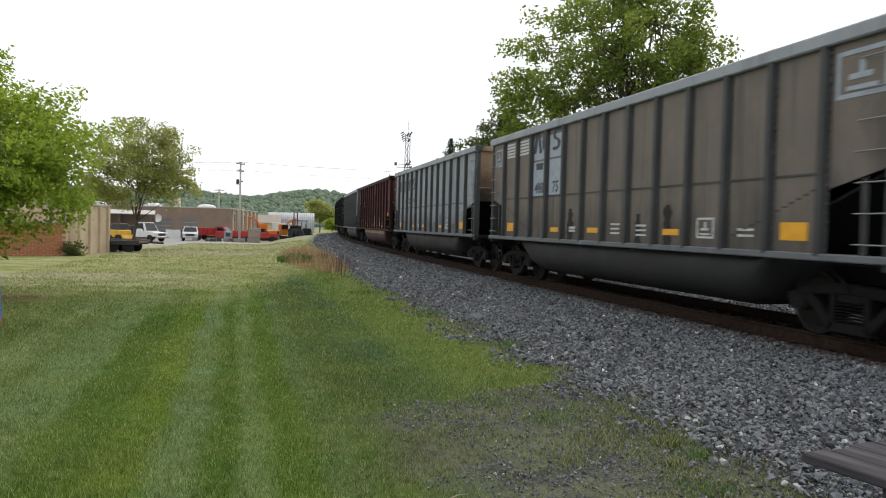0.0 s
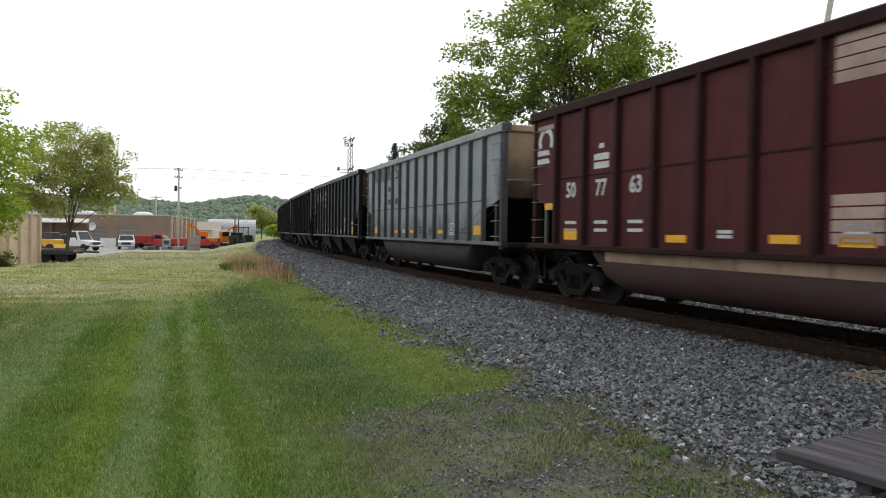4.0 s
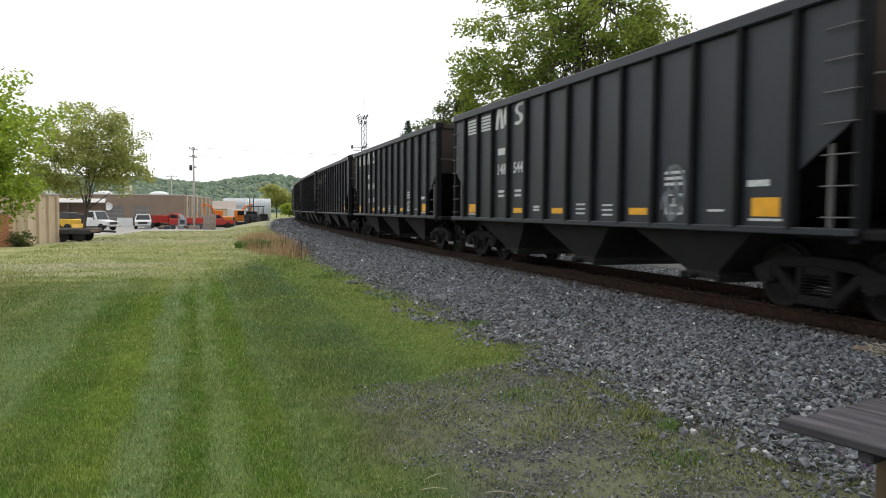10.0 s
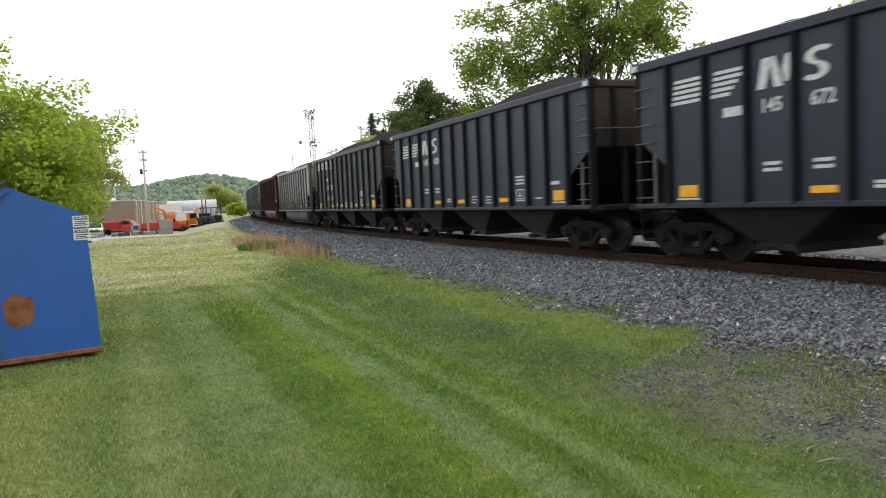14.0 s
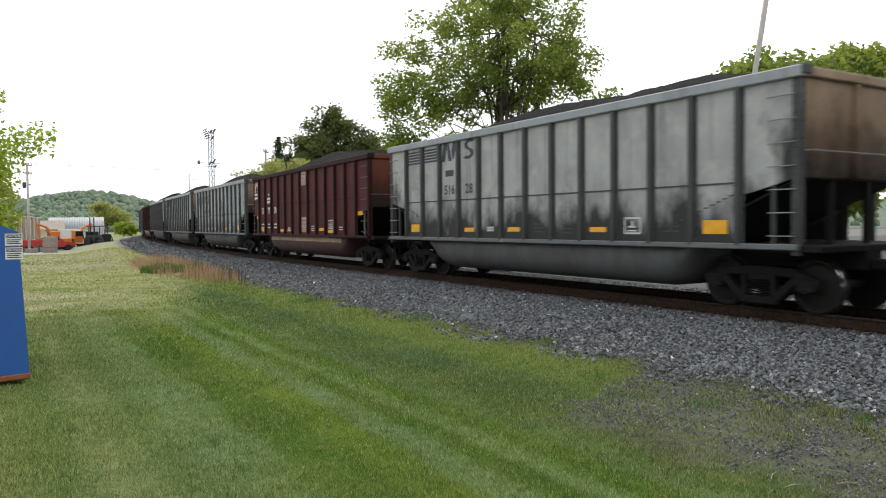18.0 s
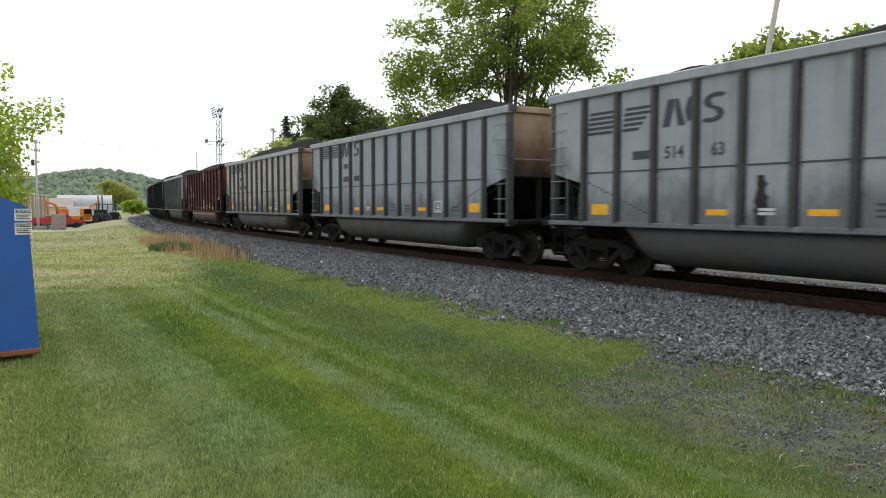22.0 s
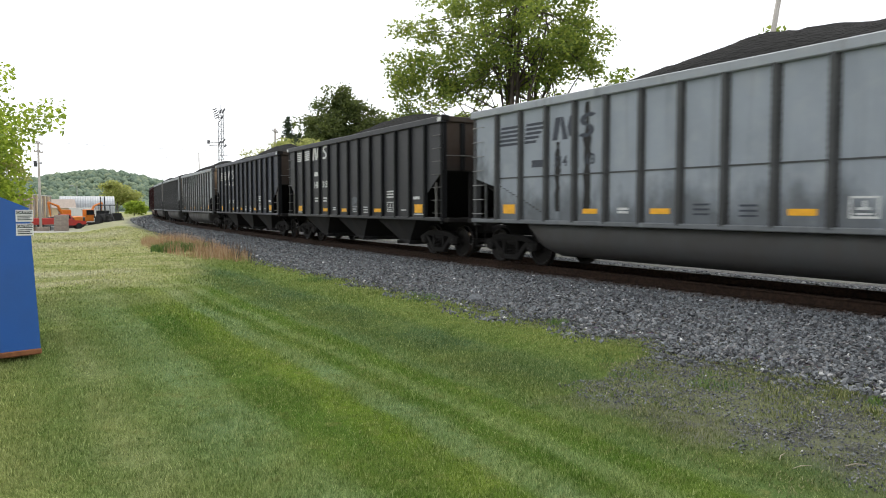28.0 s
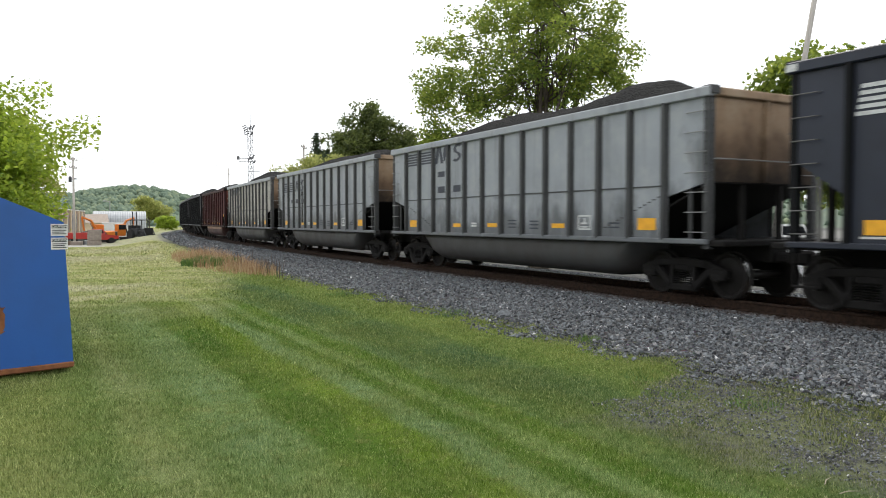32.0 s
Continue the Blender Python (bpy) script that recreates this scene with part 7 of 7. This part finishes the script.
lift_truck(6.6, 118.0, -1.15, 25)
t = thing("box_trailer", "white enclosed box trailer parked in the yard", "trailer", pose(4.5, 150.0, -1.2, 0, 0, 85))
part("box", Shape().chamfer(-1.1, 1.1, -1.9, 1.9, 0.5, 2.7, 0.06), M["white_paint"], t)
part("drawbar", Shape().tube([(0, -1.9, 0.5), (0, -3.1, 0.5)], 0.06, 6), M["steel_dark"], t)
for s in (-1, 1):
    road_wheel(t, s * 1.15, 0.2, 0.36, 0.36, 0.24)
t = thing("site_cabin", "low white site cabin with flat roof", "cabin", pose(5.9, 139.0, -1.2, 0, 0, 3))
part("wall", Shape().chamfer(-1.7, 1.7, -1.2, 1.2, 0.0, 2.3, 0.03), M["white_paint"], t)
part("roof", Shape().chamfer(-1.85, 1.85, -1.35, 1.35, 2.3, 2.45, 0.03), M["roof_edge"], t)
part("window", Shape().box(-1.0, 0.0, -1.23, -1.19, 1.0, 1.7), M["glass_dark"], t)


def blocks(x, y, n_wide, rows, seed, w=1.5, h=0.6):
    rng = random.Random(seed)
    me = Shape().chamfer(-w / 2, w / 2, -0.35, 0.35, 0, h, 0.03).mesh("concrete_block", M["concrete"])
    for r in range(rows):
        for k in range(n_wide):
            thing("concrete_block", "large cast concrete block stacked in the yard", "concrete block", pose(x + k * (w + 0.04) + 0.1 * rng.random(), y + 0.1 * rng.random(), ground_z(x, y) - 0.03 + r * h, 0, 0, rng.uniform(-3, 3)), me, group="stack of concrete blocks")


blocks(-0.3, 96.5, 1, 3, 1, 1.5, 0.62)
blocks(-2.2, 98.0, 1, 1, 2, 1.3, 0.5)
t = thing("generator", "grey wheeled generator beside the trucks", "generator", pose(-3.8, 104.5, YARD))
part("housing", Shape().chamfer(-0.55, 0.55, -0.5, 0.5, 0.35, 1.35, 0.06), M["galv"], t)
part("panel", Shape().box(-0.3, 0.3, -0.52, -0.49, 0.7, 1.2), M["steel_dark"], t)
for s in (-1, 1):
    road_wheel(t, s * 0.5, 0.0, 0.25, 0.25, 0.16)
rng = random.Random(31)
for k in range(9):
    x = -7.5 + k * 0.95 + rng.uniform(-0.3, 0.3)
    thing("yard_crate", "small crate or drum standing on yard gravel", "crate", pose(x, 101.0 + rng.uniform(-0.8, 1.2), YARD + 0.02, 0, 0, rng.uniform(0, 90)), Shape().chamfer(-0.3, 0.3, -0.25, 0.25, 0, rng.uniform(0.3, 0.7), 0.03), rng.choice([M["timber"], M["galv"], M["bin_blue"], M["steel_dark"]]), group="clutter of the yard")
for k in range(7):
    thing("log", "old timber baulk in a heap", "timber", pose(12.0 + 0.5 * (k % 4) + rng.uniform(-0.1, 0.1), 160.0, -1.1 + 0.34 * (k // 4), 0, 90, rng.uniform(-12, 12)), Shape().tube([(0, 0, -0.6), (0, 0, 3.0)], [0.18, 0.15], 8), M["timber"], group="heap of old timbers")


def flat_trailer(x, y, turn, length):
    z = ground_z(x, y)
    t = thing("flat_trailer", "low flatbed trailer parked on the lot edge", "trailer", pose(x, y, z, 0, 0, turn))
    part("deck", Shape().chamfer(-1.0, 1.0, -length / 2, length / 2, 0.52, 0.64, 0.02), M["timber"], t)
    for s in (-1, 1):
        part("side_rail", Shape().chamfer(s * 1.02 - 0.04, s * 1.02 + 0.04, -length / 2, length / 2, 0.44, 0.68, 0.01), M["steel_dark"], t)
    part("drawbar", Shape().tube([(0.0, -length / 2, 0.5), (0, -length / 2 - 1.2, 0.45)], 0.07, 6), M["steel_dark"], t)
    for s in (-1, 1):
        for y0 in (-0.2, 0.65):
            road_wheel(t, s * 0.86, y0, 0.33, 0.33, 0.2)


flat_trailer(-7.3, 46.2, -96, 2.6)
flat_trailer(-8.6, 52.5, 80, 3.6)
t = thing("skid_loader", "yellow skid loader parked behind the trailers", "loader", pose(-14.3, 86.0, -0.95, 0, 0, 60))
part("body", Shape().chamfer(-0.8, 0.8, -0.9, 1.2, 0.45, 1.3, 0.08), M["yellow_paint"], t)
part("cab_frame", Shape().chamfer(-0.6, 0.6, -0.6, 0.6, 1.3, 2.0, 0.06), M["steel_dark"], t)
part("bucket", Shape().prism([(-1.9, 0.1), (-1.0, 0.1), (-1.0, 0.8), (-1.2, 0.3)], 0, -0.9, 0.9), M["yellow_paint"], t)
for s in (-1, 1):
    for y0 in (-0.5, 0.7):
        road_wheel(t, s * 0.85, y0, 0.4, 0.4, 0.3)
truck("parked_truck", "white pickup truck parked across the track", pose(27.5, 25.5, -0.3, 0, 0, 50), "white_paint", "utility", 5.8)


def open_shelter():
    t = thing("open_shelter", "open-fronted pole shelter with pale sheet roof", "shelter", pose(-15.5, 99.0, -1.1, 0, 0, 6))
    part("roof_sheet", Shape().prism([(-2.4, 3.2), (2.4, 3.7), (2.4, 3.8), (-2.4, 3.3)], 0, -5, 3.0), M["roof_edge"], t)
    for x in (-4.8, -1, 2.8):
        for y in (-2.2, 2.2):
            part("post", Shape().chamfer(x - 0.07, x + 0.07, y - 0.07, y + 0.07, 0, 3.25, 0.01), M["timber"], t)
    part("back_wall", Shape().box(-5, 3, 2.25, 2.35, 0, 3.5), M["block_wall"], t)


open_shelter()
block_store()

# ---- the wooded ridge and the far country ----
# woodland greens paled towards grey-blue: the distance haze is in the colour
n = Nodes("forest_floor")
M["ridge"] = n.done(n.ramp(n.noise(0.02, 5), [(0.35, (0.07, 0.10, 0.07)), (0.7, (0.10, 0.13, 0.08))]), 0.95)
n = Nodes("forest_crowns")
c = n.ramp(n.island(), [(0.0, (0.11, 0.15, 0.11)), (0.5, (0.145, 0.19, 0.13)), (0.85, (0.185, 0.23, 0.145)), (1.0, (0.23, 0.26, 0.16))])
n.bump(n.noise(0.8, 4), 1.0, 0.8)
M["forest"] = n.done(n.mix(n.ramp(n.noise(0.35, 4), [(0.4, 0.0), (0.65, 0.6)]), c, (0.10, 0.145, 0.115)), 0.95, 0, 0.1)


def ridge_z(x, y):
    """Height of the hills by bearing and distance."""
    d = math.hypot(x, y)
    b = math.degrees(math.atan2(x, y))
    crest = 32 + 3.5 * noise.noise((b * 0.16, 0, 3)) - 13 * ease(4, 13, b) + 6 * ease(20, 50, b) + 5 * math.exp(-((b - 4.6) / 3.0) ** 2) - 4 * math.exp(-((b + 1.0) / 2.2) ** 2)
    return -1.5 + crest * ease(420, 880, d) * (1 - 0.4 * ease(950, 1500, d))


def ridge():
    sh = Shape()
    bs = [-75 + 1.5 * i for i in range(101)]
    ds = [400, 480, 560, 640, 720, 800, 860, 920, 1000, 1150, 1400]
    for b in bs:
        for d in ds:
            x, y = d * math.sin(math.radians(b)), d * math.cos(math.radians(b))
            sh.v.append((x, y, ridge_z(x, y)))
    m = len(ds)
    sh.f = [(i * m + j, (i + 1) * m + j, (i + 1) * m + j + 1, i * m + j + 1) for i in range(len(bs) - 1) for j in range(m - 1)]
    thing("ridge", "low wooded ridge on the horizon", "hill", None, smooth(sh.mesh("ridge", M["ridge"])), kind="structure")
    # crowns: lumpy low-poly balls with ragged outlines
    rng = random.Random(6)
    ico = bmesh.new()
    bmesh.ops.create_icosphere(ico, subdivisions=1, radius=1.0)
    iv = [v.co.copy() for v in ico.verts]
    fv = [tuple(v.index for v in f.verts) for f in ico.faces]
    ico.free()
    protos = []
    for k in range(6):
        protos.append([v * (1 + 0.38 * noise.noise(v * 2.1 + Vector((k * 7, 0, 0))) + rng.uniform(-0.13, 0.13)) for v in iv])
    out = Shape()
    for _ in range(11000):
        b = rng.uniform(-34, 30) if rng.random() < 0.85 else rng.uniform(-70, 60)
        d = rng.uniform(430, 930)
        x, y = d * math.sin(math.radians(b)), d * math.cos(math.radians(b))
        z = ridge_z(x, y)
        r = rng.uniform(1.9, 3.4)
        h = r * rng.uniform(0.75, 1.15)
        p = protos[rng.randrange(6)]
        a = rng.uniform(0, 6.28)
        ca, sa = math.cos(a), math.sin(a)
        out.add([(x + (v.x * ca - v.y * sa) * r, y + (v.x * sa + v.y * ca) * r, z + h * 0.5 + v.z * h) for v in p], fv)
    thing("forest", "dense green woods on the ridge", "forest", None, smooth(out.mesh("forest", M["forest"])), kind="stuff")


ridge()


def stones():
    """Crushed stone: singles near the path, the rest joined."""
    rng = random.Random(14)
    protos = []
    for k in range(10):
        bm = bmesh.new()
        for _ in range(8):
            d = Vector((rng.gauss(0, 1), rng.gauss(0, 1), rng.gauss(0, 1))).normalized()
            bm.verts.new((d.x * rng.uniform(0.8, 1.15), d.y * rng.uniform(0.6, 0.95), d.z * rng.uniform(0.45, 0.8)))
        bmesh.ops.convex_hull(bm, input=bm.verts)
        lone = [v for v in bm.verts if not v.link_faces]
        for v in lone:
            bm.verts.remove(v)
        bmesh.ops.recalc_face_normals(bm, faces=bm.faces)
        bm.verts.index_update()
        protos.append((np.array([v.co for v in bm.verts]), [tuple(v.index for v in f.verts) for f in bm.faces]))
        bm.free()
    vs, fs, base = [], [], 0
    singles = []
    for s0, s1, u0, u1, dens, size in ((-36, -26, 1.0, 6.4, 660, 0.034), (-26, -19, 1.0, 6.2, 480, 0.036), (-19, -8, 1.0, 5.8, 270, 0.04), (-8, 10, 1.15, 4.8, 130, 0.05), (10, 35, 1.15, 4.4, 45, 0.075), (35, 90, 1.2, 4.2, 9, 0.14), (-34, -24, 4.6, 7.8, 1000, 0.013), (-40, -5, -4.5, -1.2, 110, 0.045), (-34, -5, -0.68, 0.68, 150, 0.04)):
        for _ in range(int((s1 - s0) * (u1 - u0) * dens)):
            s, u = rng.uniform(s0, s1), rng.uniform(u0, u1)
            p = along(s, u)
            if u > 4.1 and rng.random() > (1 - ease(4.2, 5.5, u + 0.7 * noise.noise((s * 1.1, u, 3.0)))) * 1.1 + (0.45 if size < 0.02 and worn_here(p.x, p.y) > 0.9 else 0.0):
                continue
            r = size * rng.choice((0.6, 0.8, 1.0, 1.0, 1.25, 1.5))
            z = (bed(u) if abs(u) < 5.1 else max(bed(u) - 0.03, ground_z(p.x, p.y))) + r * rng.uniform(-0.1, 0.45)
            e = Euler((rng.uniform(-0.7, 0.7), rng.uniform(-0.7, 0.7), rng.uniform(0, 6.28)))
            k = rng.randrange(10)
            if len(singles) < 300 and 1.6 < u < 4.4 and -30 < s < -26 and rng.random() < 0.05:
                singles.append((k, r, p.x, p.y, z, e))
                continue
            m = np.array(e.to_matrix()) * r
            v = protos[k][0] @ m.T + np.array((p.x, p.y, z))
            vs.append(v)
            fs.extend(tuple(i + base for i in f) for f in protos[k][1])
            base += len(v)
    me = bpy.data.meshes.new("ballast_stones")
    me.from_pydata(np.concatenate(vs).tolist(), [], fs)
    me.materials.append(M["stones"])
    me.update()
    bedding = [o for o in scene.objects if o.name == "ballast"][0]
    st = part("ballast_stones", me, None, bedding)
    st["kind"] = "stuff"
    ms = []
    for v, f in protos:
        q = bpy.data.meshes.new("stone")
        q.from_pydata(v.tolist(), [], f)
        q.materials.append(M["stone"])
        ms.append(q)
    for k, r, x, y, z, e in singles:
        o = part("stone", ms[k], None, bedding)
        o.matrix_basis = Matrix.LocRotScale((x, y, z), e, (r, r, r))


stones()


motions()
